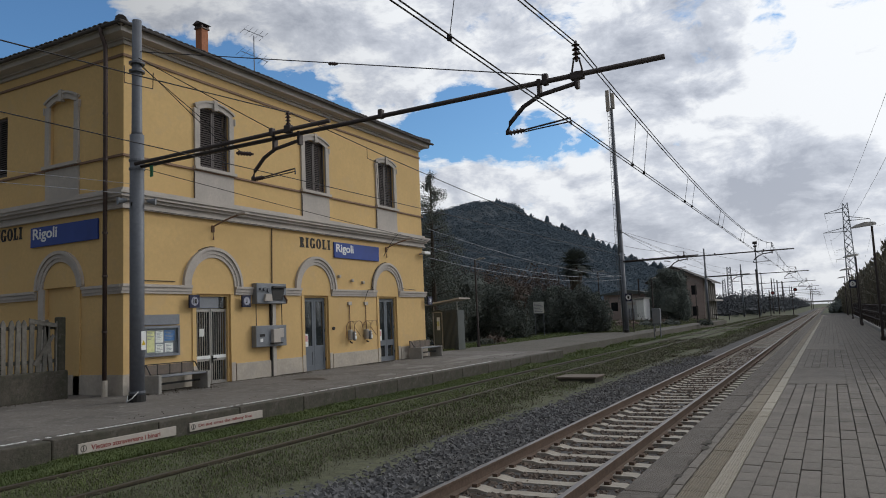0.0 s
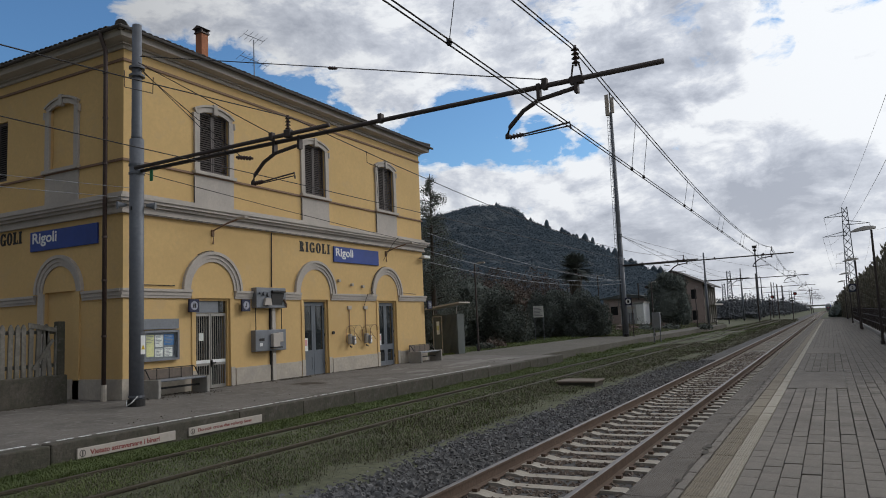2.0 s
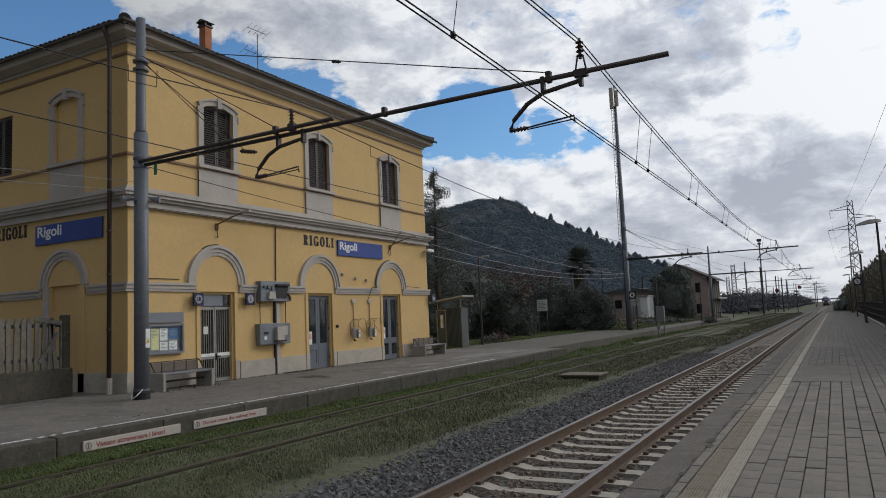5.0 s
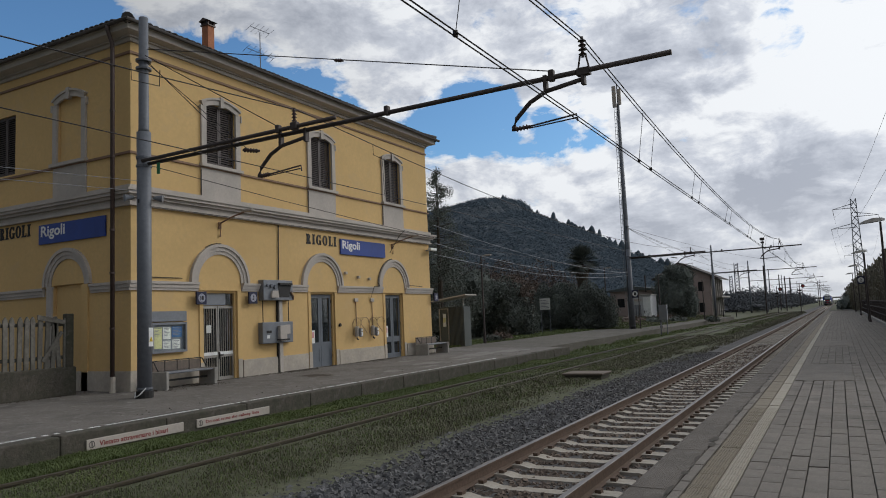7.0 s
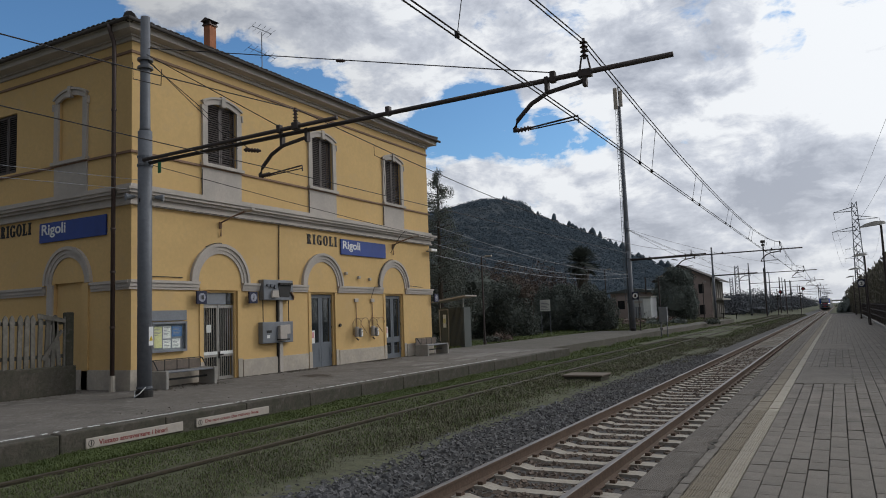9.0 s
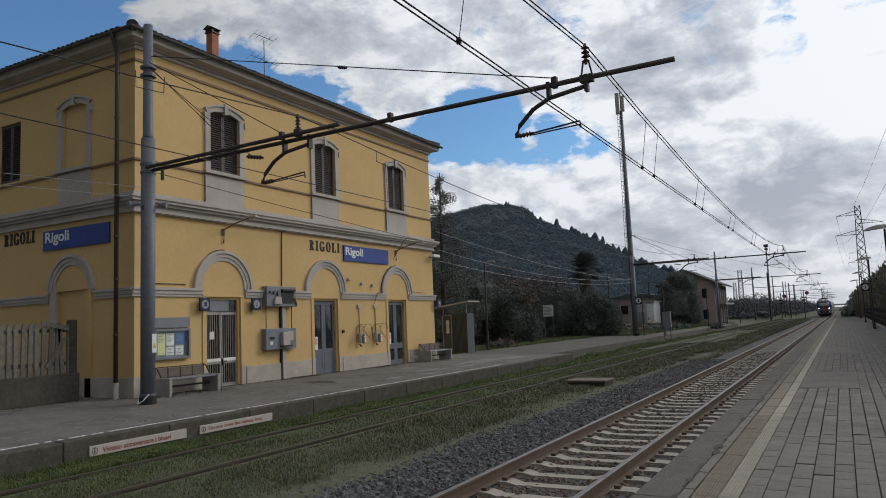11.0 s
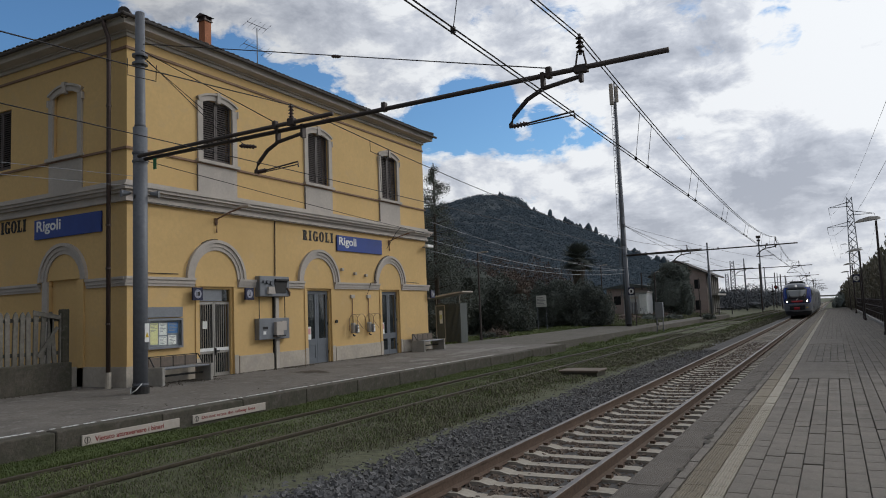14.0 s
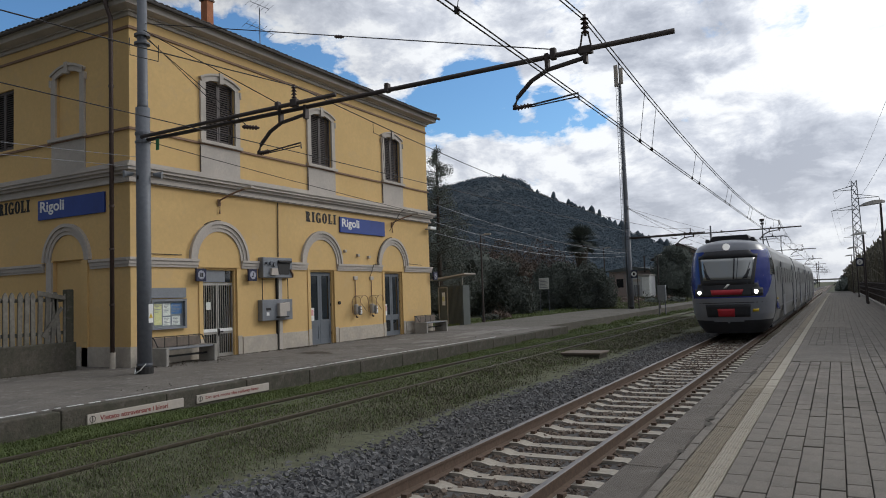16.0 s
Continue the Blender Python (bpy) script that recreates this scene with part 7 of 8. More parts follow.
    tube(bm, ((px, py, 0.2), (px, py, 7.0)), 0.22, 9, r1=0.28)
    part("trunk", bm, M["bark"], t)
    bm = B()
    for k in range(190):
        a, el = rng.uniform(0, 6.28), rng.uniform(-0.7, 1.35)
        d = Vector((math.cos(a) * math.cos(el), math.sin(a) * math.cos(el), math.sin(el)))
        c = Vector((px, py, 6.9)) + d * rng.uniform(0.5, 1.3)
        side = d.cross(Vector((0, 0, 1))).normalized()
        for j in range(-4, 5):
            e = c + (d * math.cos(j * 0.2) + side * math.sin(j * 0.2)) * rng.uniform(0.7, 1.2) - Vector((0, 0, 0.2))
            w = side * 0.05
            bm.faces.new([bm.verts.new(p) for p in (c, c.lerp(e, 0.6) + w, e, c.lerp(e, 0.6) - w)])
        tube(bm, (Vector((px, py, 6.85)), c), 0.02, 4)
    part("crown", bm, M["leaf"], t, "fan-shaped dark fronds")
    bm = B()
    tube(bm, ((px, py, 4.2), (px, py, 5.4), (px, py, 6.5)), 0.45, 12, r1=0.85)
    part("dead_fronds", bm, M["bark"], t, "skirt of dead fronds")
    # round dark tree beside the far house
    shrub((-17.3, 90, 0.2), [(-17.4, 90, 3.2, 2.0, 1.8, 3.1), (-16.4, 90, 3.4, 1.5, 1.6, 3.0), (-18.6, 90, 3.2, 1.5, 1.5, 2.8), (-17.3, 90, 5.9, 1.3, 1.3, 1.3), (-16.2, 90, 5.4, 1.2, 1.2, 1.4), (-18.4, 90, 5.0, 1.1, 1.1, 1.2), (-15.6, 89.6, 2.4, 1.0, 1.0, 2.2), (-19.4, 90, 2.0, 0.9, 1.0, 1.8)], 42000, 0.09, "leaf", "dense round dark evergreen tree beside the far house", "evergreen_tree", seed=13, core=0.80, category="tree")
    # low plants on the embankment and along the far verge
    for i, (x, y, r) in enumerate(((-17.2, 66, 0.7), (-15.8, 70, 0.8), (-18.5, 72, 1.0), (-14.8, 76, 0.7), (-17, 80, 0.9), (-18.2, 38.5, 0.4), (-18.8, 41, 0.5), (-11.4, 76, 0.5))):
        shrub((x, y, g), [(x, y, g + r * 0.4, r, r, r * 0.6), (x + r, y + 0.3, g + r * 0.3, r * 0.7, r * 0.7, r * 0.5)], 500, 0.09, "leaf" if i % 2 else "scrub", "low weedy bush on the verge", "low_bush", seed=20 + i)


def reeds():
    """Tall dry reeds behind the platform fence."""
    rng = np.random.default_rng(31)
    n = 5200
    y = 24 + 150 * rng.random(n) ** 1.35
    x = 3.0 + rng.random(n) * (1.6 + y * 0.022) - np.clip((y - 70) * 0.018, 0, 1.7)
    h = rng.uniform(3.9, 6.2, n) * np.clip(0.80 + (x - 2.4) * 0.10, 0.7, 1.25)
    a = rng.uniform(0, 6.28, n)
    lean = rng.uniform(0, 0.35, n)
    w = 0.016 + 0.0002 * y
    v, f = [], []
    base = np.stack([x, y, np.full(n, -0.2)], -1)
    top = base + np.stack([np.cos(a) * lean, np.sin(a) * lean, h], -1)
    side = np.stack([np.cos(a + 1.2), np.sin(a + 1.2), np.zeros(n)], -1) * w[:, None]
    stem = np.stack([base - side, base + side, top + side * 0.4, top - side * 0.4], 1)
    plume_top = top + np.stack([np.cos(a) * 0.10, np.sin(a) * 0.10, rng.uniform(0.25, 0.5, n)], -1)
    ps = side * 3.0
    plume = np.stack([top - side, top + ps + (plume_top - top) * 0.4, plume_top, top - ps + (plume_top - top) * 0.4], 1)
    quads = [stem, plume]
    for k in range(5):
        s = base + (top - base) * rng.uniform(0.15, 0.9, (n, 1))
        b = rng.uniform(0, 6.28, n)
        l = rng.uniform(0.35, 0.75, (n, 1))
        e = s + np.stack([np.cos(b), np.sin(b), rng.uniform(0.2, 0.9, n)], -1) * l
        ww = np.stack([-np.sin(b), np.cos(b), np.zeros(n)], -1) * (0.022 + 0.0002 * y)[:, None]
        quads.append(np.stack([s, s.copy() * 0.5 + e * 0.5 + ww, e - [0, 0, 0.12], s * 0.5 + e * 0.5 - ww], 1))
    v = np.concatenate(quads).reshape(-1, 3)
    i = np.arange(len(v) // 4)[:, None] * 4
    f = i + [0, 1, 2, 3]
    mesh_thing("reed_bed", v.tolist(), f.tolist(), M["reed"], "tall dry reeds with dark plumes behind the fence", "reeds", kind="stuff")
    shrub((2.2, 150, -0.2), [(1.4, 150, 1.2, 1.6, 3, 2.0), (3.4, 150, 1.3, 2.0, 3, 2.2), (0.3, 152, 0.8, 1.0, 3, 1.5), (6, 148, 1.5, 2.5, 3, 2.4)], 2500, 0.18, "leaf", "dark bush at the platform's end", "bush", seed=33)


def grass():
    rng = np.random.default_rng(41)

    def blades(n, x, y, z, h, w):
        a = rng.uniform(0, 6.28, n)
        b = np.stack([x, y, z], -1)
        d = np.stack([np.cos(a), np.sin(a), np.zeros(n)], -1)
        s = np.stack([-np.sin(a), np.cos(a), np.zeros(n)], -1) * w[:, None]
        up = np.array([0, 0, 1.0])
        l = rng.uniform(0.25, 1.3, (n, 1))
        m = b + up * h[:, None] * 0.6 + d * h[:, None] * l * 0.35
        t = b + up * h[:, None] * (1 - 0.45 * l) + d * h[:, None] * l
        v = np.stack([b - s, b + s, m + s * 0.7, m - s * 0.7, t], 1)
        i = np.arange(n)[:, None] * 5
        return v.reshape(-1, 3), np.concatenate([i + [0, 1, 2], i + [0, 2, 3], i + [3, 2, 4]])

    def patch(n, x0, x1, y0, y1, z, hh, power=1.6, keep=None, floor=0.12):
        y = y0 + (y1 - y0) * rng.random(n) ** power
        x = rng.uniform(x0, x1, n)
        m = np.array([noise.noise((float(p) * 0.55, float(q) * 0.40, 7.0)) + 0.5 * noise.noise((float(p) * 1.7, float(q) * 1.3, 2.0)) for p, q in zip(x, y)])
        ok = rng.random(n) < np.clip(0.6 + m * 1.0, floor, 1)
        if keep is not None:
            ok &= keep(x, y)
        x, y, m = x[ok], y[ok], m[ok]
        h = hh * rng.uniform(0.4, 1.3, len(x)) * (0.8 + 0.7 * np.clip(m, -0.4, 0.7))
        z0 = np.full(len(x), z)
        if y0 > 57 and x0 < -13:
            z0 = np.array([verge_height(float(p), float(q)) if p < -14 else 0.3 for p, q in zip(x, y)])
        if z < 0.0 and y0 < 10:
            z0 = np.interp(x, (-10.7, -10.3, -8.0, -7.4, -6.2), (-0.03, -0.075, -0.075, -0.16, -0.20))
        return blades(len(x), x, y, z0, h, 0.0028 + 0.0004 * y)
    def off_rails(x, y):
        return (np.abs(x - SIDING + 0.7525) > 0.17) & (np.abs(x - SIDING - 0.7525) > 0.17)

    def fading(x, y):
        return off_rails(x, y) & (rng.random(len(x)) < np.clip((-6.2 - x) * 1.3 + 0.15 * np.sin(y * 0.8), 0.04, 1))
    green = joined(
        patch(60000, -10.72, -10.25, 3, 42, -0.03, 0.13, floor=0.5),
        patch(50000, -10.4, -9.85, 3, 42, -0.08, 0.13, keep=off_rails, floor=0.4),
        patch(150000, -9.75, -6.4, 3, 45, -0.13, 0.09, 1.8, keep=fading, floor=0.6),
        patch(25000, -8.2, -6.6, 3, 45, -0.17, 0.13, keep=fading),
        patch(22000, -11.8, -6.6, 40, 120, -0.14, 0.13, 1.2, keep=off_rails),
        patch(30000, -20.5, -17.3, 31, 57, 0.35, 0.12, 1.1),
        patch(30000, -22.0, -14.2, 57.3, 100, 0.5, 0.16, 1.3, floor=0.5),
        patch(26000, -10.72, -10.60, 2, 31, -0.05, 0.11, 1.5, floor=0.25),
        patch(9000, -11.85, -10.7, 31, 80, -0.09, 0.16, 1.2, floor=0.3),
        patch(6000, -14.3, -13.7, 57.2, 98, 0.35, 0.10, 1.1),
        patch(3000, -11.85, -10.9, 31, 60, -0.08, 0.25, 1.1))
    mesh_thing("green_grass", *green, M["grass"], "fresh green grass along the siding and platform", "grass", kind="stuff")
    dry = joined(
        patch(110000, -8.5, -6.3, 3, 50, -0.19, 0.15, keep=fading, floor=0.4),
        patch(50000, -9.8, -8.3, 3, 50, -0.12, 0.09, keep=off_rails, floor=0.4),
        patch(60000, -11.8, -6.0, 42, 160, -0.15, 0.13, 1.2, keep=off_rails, floor=0.4),
        patch(30000, -7.6, -5.3, 28, 150, -0.19, 0.13, 1.2, floor=0.3),
        patch(20000, -26, -14.2, 60, 110, 0.2, 0.2, 1.1),
        patch(24000, -21, -14.1, 57.3, 100, 0.33, 0.14, 1.2, floor=0.4))
    mesh_thing("dry_grass", *dry, M["drygrass"], "dry brownish grass between the tracks", "grass", kind="stuff")


def hill():
    rng = np.random.default_rng(51)
    hx = (-900, -520, -420, -329.5, -317, -298.8, -281, -266.5, -254.9, -242.3, -233.6, -220.5, -205.2, -185.3, -166.1, -152.3, -134.1, -116.6, -99.7, -86.7, -75.9, -50)
    hz = (55, 72, 84, 93.2, 96.3, 97.6, 97.8, 99.4, 103.4, 99.8, 89.6, 83.1, 75.5, 67.7, 58.1, 47.8, 39.4, 30.7, 20.4, 10.7, 0, 0)

    def height(x, y):
        top = np.interp(x, hx, hz)
        f = np.clip(1 - (600 - y) / 340, 0, 1)
        return top * np.sin(f * math.pi / 2) ** 1.3 * np.where(y > 600, np.clip(1 - (y - 600) / 400, 0, 1), 1) - 0.5
    xs = np.concatenate([np.linspace(-900, -430, 16), np.linspace(-420, -60, 190)])
    ys = np.concatenate([np.linspace(258, 600, 130), np.linspace(625, 1000, 8)])
    gx, gy = np.meshgrid(xs, ys)
    bumps = np.array([noise.noise((float(a) * 0.16, float(b) * 0.11, 0.0)) + 0.6 * noise.noise((float(a) * 0.37, float(b) * 0.26, 5.0)) for a, b in zip(gx.ravel(), gy.ravel())]).reshape(gx.shape)
    gz = height(gx, gy)
    gz = gz + bumps * 2.4 * np.clip(gz / 6, 0, 1)
    v = np.stack([gx, gy, gz], -1).reshape(-1, 3).tolist()
    n = len(xs)
    f = [(j * n + i, j * n + i + 1, (j + 1) * n + i + 1, (j + 1) * n + i) for j in range(len(ys) - 1) for i in range(n - 1)]
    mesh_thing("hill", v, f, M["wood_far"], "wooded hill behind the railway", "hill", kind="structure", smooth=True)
    # tree crowns scattered over the slope, taller on the crest
    m = 1500
    y = rng.uniform(578, 604, m)
    x = -62 - 370 * rng.random(m) ** 1.05
    z = height(x, y)
    ok = z > 2
    x, y, z = x[ok], y[ok], z[ok]
    s = rng.uniform(1.0, 2.6, len(x))
    sizes = np.stack([s, s, s * np.where(y > 580, rng.uniform(0.8, 1.5, len(x)), rng.uniform(0.5, 0.8, len(x)))], -1)
    broad = lumps(rng, np.stack([x, y, z + s * 0.05], -1), sizes, 0.25, 1)
    fuzz = leaf_cloud(rng, np.stack([x, y, z + s * 0.5, s * 1.2, s * 1.2, s * 1.3], -1), 14000, 0.6, 0.6)
    # pointed cypresses and loose round crowns along the crest
    k = 90
    cx = np.concatenate([rng.uniform(-235, -110, 52), rng.uniform(-330, -258, 38)])
    cz = height(cx, np.full(k, 600.0)) - 1.0
    h = rng.uniform(5.0, 9.5, k) * rng.choice((0.6, 0.9, 1.2), k)
    h[52:] *= 1.35
    vs, fs = [], []
    for a, b, t in zip(cx, cz, h):
        o = len(vs)
        w = t * rng.uniform(0.18, 0.34)
        for q, r in ((0.0, 0.6), (0.35, 1.0), (0.65, 0.9), (0.88, 0.5)):
            for j in range(6):
                e = r * w * rng.uniform(0.75, 1.2)
                vs.append((a + math.cos(j * 1.047) * e, 599 + math.sin(j * 1.047) * e, b + q * t))
        vs.append((a + rng.uniform(-0.1, 0.1), 599, b + t))
        for q in range(3):
            for j in range(6):
                fs += [(o + q * 6 + j, o + q * 6 + (j + 1) % 6, o + q * 6 + 6 + (j + 1) % 6), (o + q * 6 + j, o + q * 6 + 6 + (j + 1) % 6, o + q * 6 + 6 + j)]
        fs += [(o + 18 + j, o + 18 + (j + 1) % 6, o + 24) for j in range(6)]
    # a dense leafy canopy over the whole slope
    q = 17000
    by = 262 + 338 * rng.random(q) ** 0.75
    bx = -62 - 290 * rng.random(q) ** 1.02
    bz = height(bx, by)
    ok = bz > 1
    bx, by, bz = bx[ok], by[ok], bz[ok]
    r = rng.uniform(0.9, 2.3, len(bx)) * rng.choice((0.8, 1.0, 1.3), len(bx))
    v, f = leaf_cloud(rng, np.stack([bx, by, bz + 0.6, r * 1.9, r * 1.9, r * 0.8], -1), 300000, 0.6, 0.75)
    # the leaves mostly turn outwards, towards light and valley
    v, out = v.reshape(-1, 4, 3), np.array((0.18, -0.62, 0.76))
    mid = v.mean(1, keepdims=True)
    d = v - mid
    canopy = ((mid + d - 0.7 * (d @ out)[..., None] * out).reshape(-1, 3), f)
    vv, ff = joined(broad, fuzz, canopy, (np.array(vs), np.array(fs)))
    mesh_thing("hill_woodland", vv, ff, M["canopy"], "dense dark woodland on the hill, tinted blue-grey for haze", "woodland", kind="stuff", smooth=True)


def far_woods():
    """Low bare trees along the horizon."""
    rng = np.random.default_rng(61)
    n = 900
    y = rng.uniform(150, 520, n)
    x = -12 - rng.random(n) * 0.12 * y - np.clip(220 - y, 0, 100) * 0.05
    s = rng.uniform(1.2, 3.0, n)
    a = lumps(rng, np.stack([x, y, s * 0.4], -1), np.stack([s, s, s * 0.5], -1) * 0.35, 0.35)
    n2 = 200
    y2 = rng.uniform(170, 480, n2)
    x2 = 3 + rng.random(n2) * 40
    s2 = rng.uniform(1.2, 2.6, n2)
    b = leaf_cloud(rng, np.stack([x2, y2, s2 * 0.8, s2 * 1.3, s2 * 1.3, s2], -1), 30000, 0.2, 0.3)
    c = leaf_cloud(rng, np.stack([x, y, s, s * 1.3, s * 1.3, s * 0.95], -1), 210000, 0.2, 0.35)
    vv, ff = joined(a, b, c)
    mesh_thing("far_scrub", vv, ff, M["scrubfar"], "low scrub along the horizon, coloured blue-grey for haze", "scrub", kind="stuff")


# Distance haze painted into a bluish grey, shared by scrub and far shed.
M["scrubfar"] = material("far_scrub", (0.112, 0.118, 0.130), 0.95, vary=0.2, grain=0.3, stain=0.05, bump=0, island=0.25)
near_plants()
reeds()
grass()
hill()
far_woods()


# ---- things along the line ----
def street_lamp(x, y, z, h, reach, label, kind, head="flat"):
    t = thing("platform_lamp", (x, y, z), label, "lamp", kind)
    bm = B()
    tube(bm, ((x, y, z - 0.1), (x, y, z + h)), 0.062, 9, r1=0.045)
    part("post", bm, M["rustmetal"], t, "thin dark post")
    bm = B()
    if head == "flat":
        tube(bm, ((x, y, z + h), (x + reach, y, z + h + 0.04)), 0.03, 6)
        rbox(bm, x + reach * 0.4, x + reach, y - 0.08, y + 0.08, z + h, z + h + 0.08, 0.02, 2)
    else:
        # a broad shallow hood
        rows = []
        for f, w, d in ((0.0, 0.06, 0.03), (0.12, 0.15, 0.09), (0.45, 0.20, 0.13), (0.8, 0.16, 0.08), (1.0, 0.05, 0.0)):
            cx = x + 0.18 + (reach - 0.18) * f
            cz = z + h + 0.10 - 0.10 * f
            rows.append([bm.verts.new(p) for p in ((cx, y - w, cz - 0.05), (cx, y - w * 0.6, cz + d), (cx, y + w * 0.6, cz + d), (cx, y + w, cz - 0.05))])
        for a, b in zip(rows, rows[1:]):
            for k in range(4):
                bm.faces.new((a[k], a[(k + 1) % 4], b[(k + 1) % 4], b[k]))
        bm.faces.new(rows[0]), bm.faces.new(rows[-1])
        bmesh.ops.recalc_face_normals(bm, faces=bm.faces[:])
    part("lamp_head", bm, M["bars"], t, "flat grey lamp head")
    bm = B()
    disc(bm, (x, y, z + 0.08), (0, 0, 1), 0.10, 0.16, 10)
    part("foot", bm, M["rustmetal"], t)


for y in (36.5, 60.0, 84.5, 110.0):
    street_lamp(1.86, y, PLAT, 5.0, -0.80, "tall dark platform lamp with a flat hood", "lamps on the paved platform", "hood")
street_lamp(-17.35, 36.1, 0.36, 4.85, 0.62, "thin dark platform lamp with a short arm", "thin lamps by the station")
street_lamp(-17.85, 62, 0.36, 5.2, 0.6, "thin dark platform lamp with a short arm", "thin lamps by the station")
street_lamp(-11.98, 56, 0.36, 4.05, 0.35, "thin dark platform lamp with a short arm", "thin lamps by the station")
street_lamp(-13.2, 84, 0.36, 4.4, 0.35, "thin dark platform lamp with a short arm", "thin lamps by the station")


def platform_number(x, y, z, char, label):
    t = thing("platform_number_sign", (x, y, z), label, "sign", "platform number signs")
    bm = B()
    rbox(bm, x - 0.24, x + 0.24, y, y + 0.06, z, z + 0.60, 0.01, 1)
    part("panel", bm, M["navy"], t)
    bm = B()
    disc(bm, (x, y - 0.004, z + 0.30), (0, 1, 0), 0.205, 0.006, 24)
    part("disc", bm, M["white"], t, "white disc")
    lettering("number", char, 0.22, face_y(x - 0.07, y - 0.010, z + 0.19), M["ink"], t, bold=0.03, depth=0.004, width=0.14)
    bm = B()
    tube(bm, ((x + 0.26, y + 0.04, PLAT), (x + 0.26, y + 0.04, z + 0.62)), 0.04, 8)
    part("post", bm, M["rustmetal"], t)


platform_number(1.56, 62, 3.02, "2", "square dark sign with platform number two on a post")
platform_number(-13.75, 55.7, 2.75, "1", "square dark sign with platform number one beside the mast")


def platform_fence():
    x = 2.42
    t = thing("platform_fence", (x, 60, PLAT), "dark metal railing on a low concrete kerb", "fence")
    bm = B()
    rbox(bm, x - 0.12, x + 0.12, -10, 118, -0.1, PLAT + 0.16, 0.02, 1)
    part("kerb", bm, M["concrete"], t, "low pale concrete kerb")
    for z in (0.62, 1.05, 1.48):
        bm = B()
        box(bm, x - 0.02, x + 0.02, -10, 118, PLAT + z - 0.03, PLAT + z + 0.03)
        part("fence_rail", bm, M["rustmetal"], t)
    y = -10.0
    while y < 118:
        bm = B()
        box(bm, x - 0.03, x + 0.03, y - 0.03, y + 0.03, PLAT + 0.1, PLAT + 1.55)
        part("fence_post", bm, M["rustmetal"], t)
        y += 2.0
    bm = B()
    y = 20.0
    while y < 118:
        box(bm, x - 0.008, x + 0.008, y - 0.012, y + 0.012, PLAT + 0.6, PLAT + 1.46)
        y += 0.14
    part("fence_bars", bm, M["rustmetal"], t, "thin upright bars", kind="stuff")


platform_fence()


def shelter():
    x0, x1, y0, y1, z = -18.6, -17.12, 33.2, 34.0, 0.36
    t = thing("bicycle_shelter", ((x0 + x1) / 2, (y0 + y1) / 2, z), "small grey sheet-metal hut with a pale tilted roof", "hut")
    bm = B()
    box(bm, x0, x1, y0 + 0.03, y1, z, 2.42)
    part("body", bm, M["corrugated"], t)
    y = y0
    for k in range(14):
        bm = B()
        xx = x0 + 0.62 + k * 0.07
        if xx < x1 - 0.03:
            box(bm, xx, xx + 0.035, y0, y0 + 0.03, z, 2.42)
            part("rib", bm, M["corrugated"], t)
    bm = B()
    for a, b, lo, hi in ((x0 + 0.03, x0 + 0.07, z, 2.35), (x0 + 0.55, x0 + 0.59, z, 2.35), (x0 + 0.07, x0 + 0.55, 2.31, 2.35), (x0 + 0.07, x0 + 0.55, z, z + 0.04)):
        box(bm, a, b, y0 - 0.02, y0 + 0.03, lo, hi)
    part("door_frame", bm, M["bars"], t, "pale door frame")
    bm = B()
    box(bm, x0 + 0.26, x0 + 0.42, y0 - 0.012, y0 + 0.028, 1.40, 2.08)
    n = part("notice", bm, M["paper"], t, "white notice with a yellow band")
    bm = B()
    box(bm, x0 + 0.27, x0 + 0.41, y0 - 0.018, y0 - 0.013, 1.62, 1.86)
    part("notice_band", bm, M["yellowpaper"], n)
    bm = B()
    for xx in (x0 + 0.05, x1 - 0.05):
        tube(bm, ((xx, y0 + 0.1, 2.4), (xx, y0 + 0.1, 2.9)), 0.025, 6)
    part("roof_post", bm, M["bars"], t)
    bm = B()
    prism(bm, ((x0 - 0.25, 2.72), (x1 + 0.30, 2.98), (x1 + 0.30, 3.05), (x0 - 0.25, 2.79)), y0 - 0.3, y1 + 0.2)
    part("roof", bm, M["trim"], t, "pale tilted sheet roof")


shelter()


def notice_sign():
    x, y = -19.48, 51.3
    t = thing("notice_sign", (x, y, 0.36), "white notice panel on two grey posts by the hedge", "sign")
    for dx in (-0.35, 0.35):
        bm = B()
        tube(bm, ((x + dx, y, 0.3), (x + dx, y, 2.97)), 0.028, 7)
        part("post", bm, M["galv"], t)
    bm = B()
    rbox(bm, x - 0.41, x + 0.41, y - 0.05, y - 0.03, 2.12, 2.97, 0.008, 1)
    p = part("panel", bm, M["paper"], t)
    bm = B()
    for k in range(6):
        box(bm, x - 0.33, x + 0.33 - 0.1 * (k % 3), y - 0.056, y - 0.051, 2.24 + 0.11 * k, 2.28 + 0.11 * k)
    part("print_lines", bm, M["metal"], p, "unreadable grey print")


notice_sign()


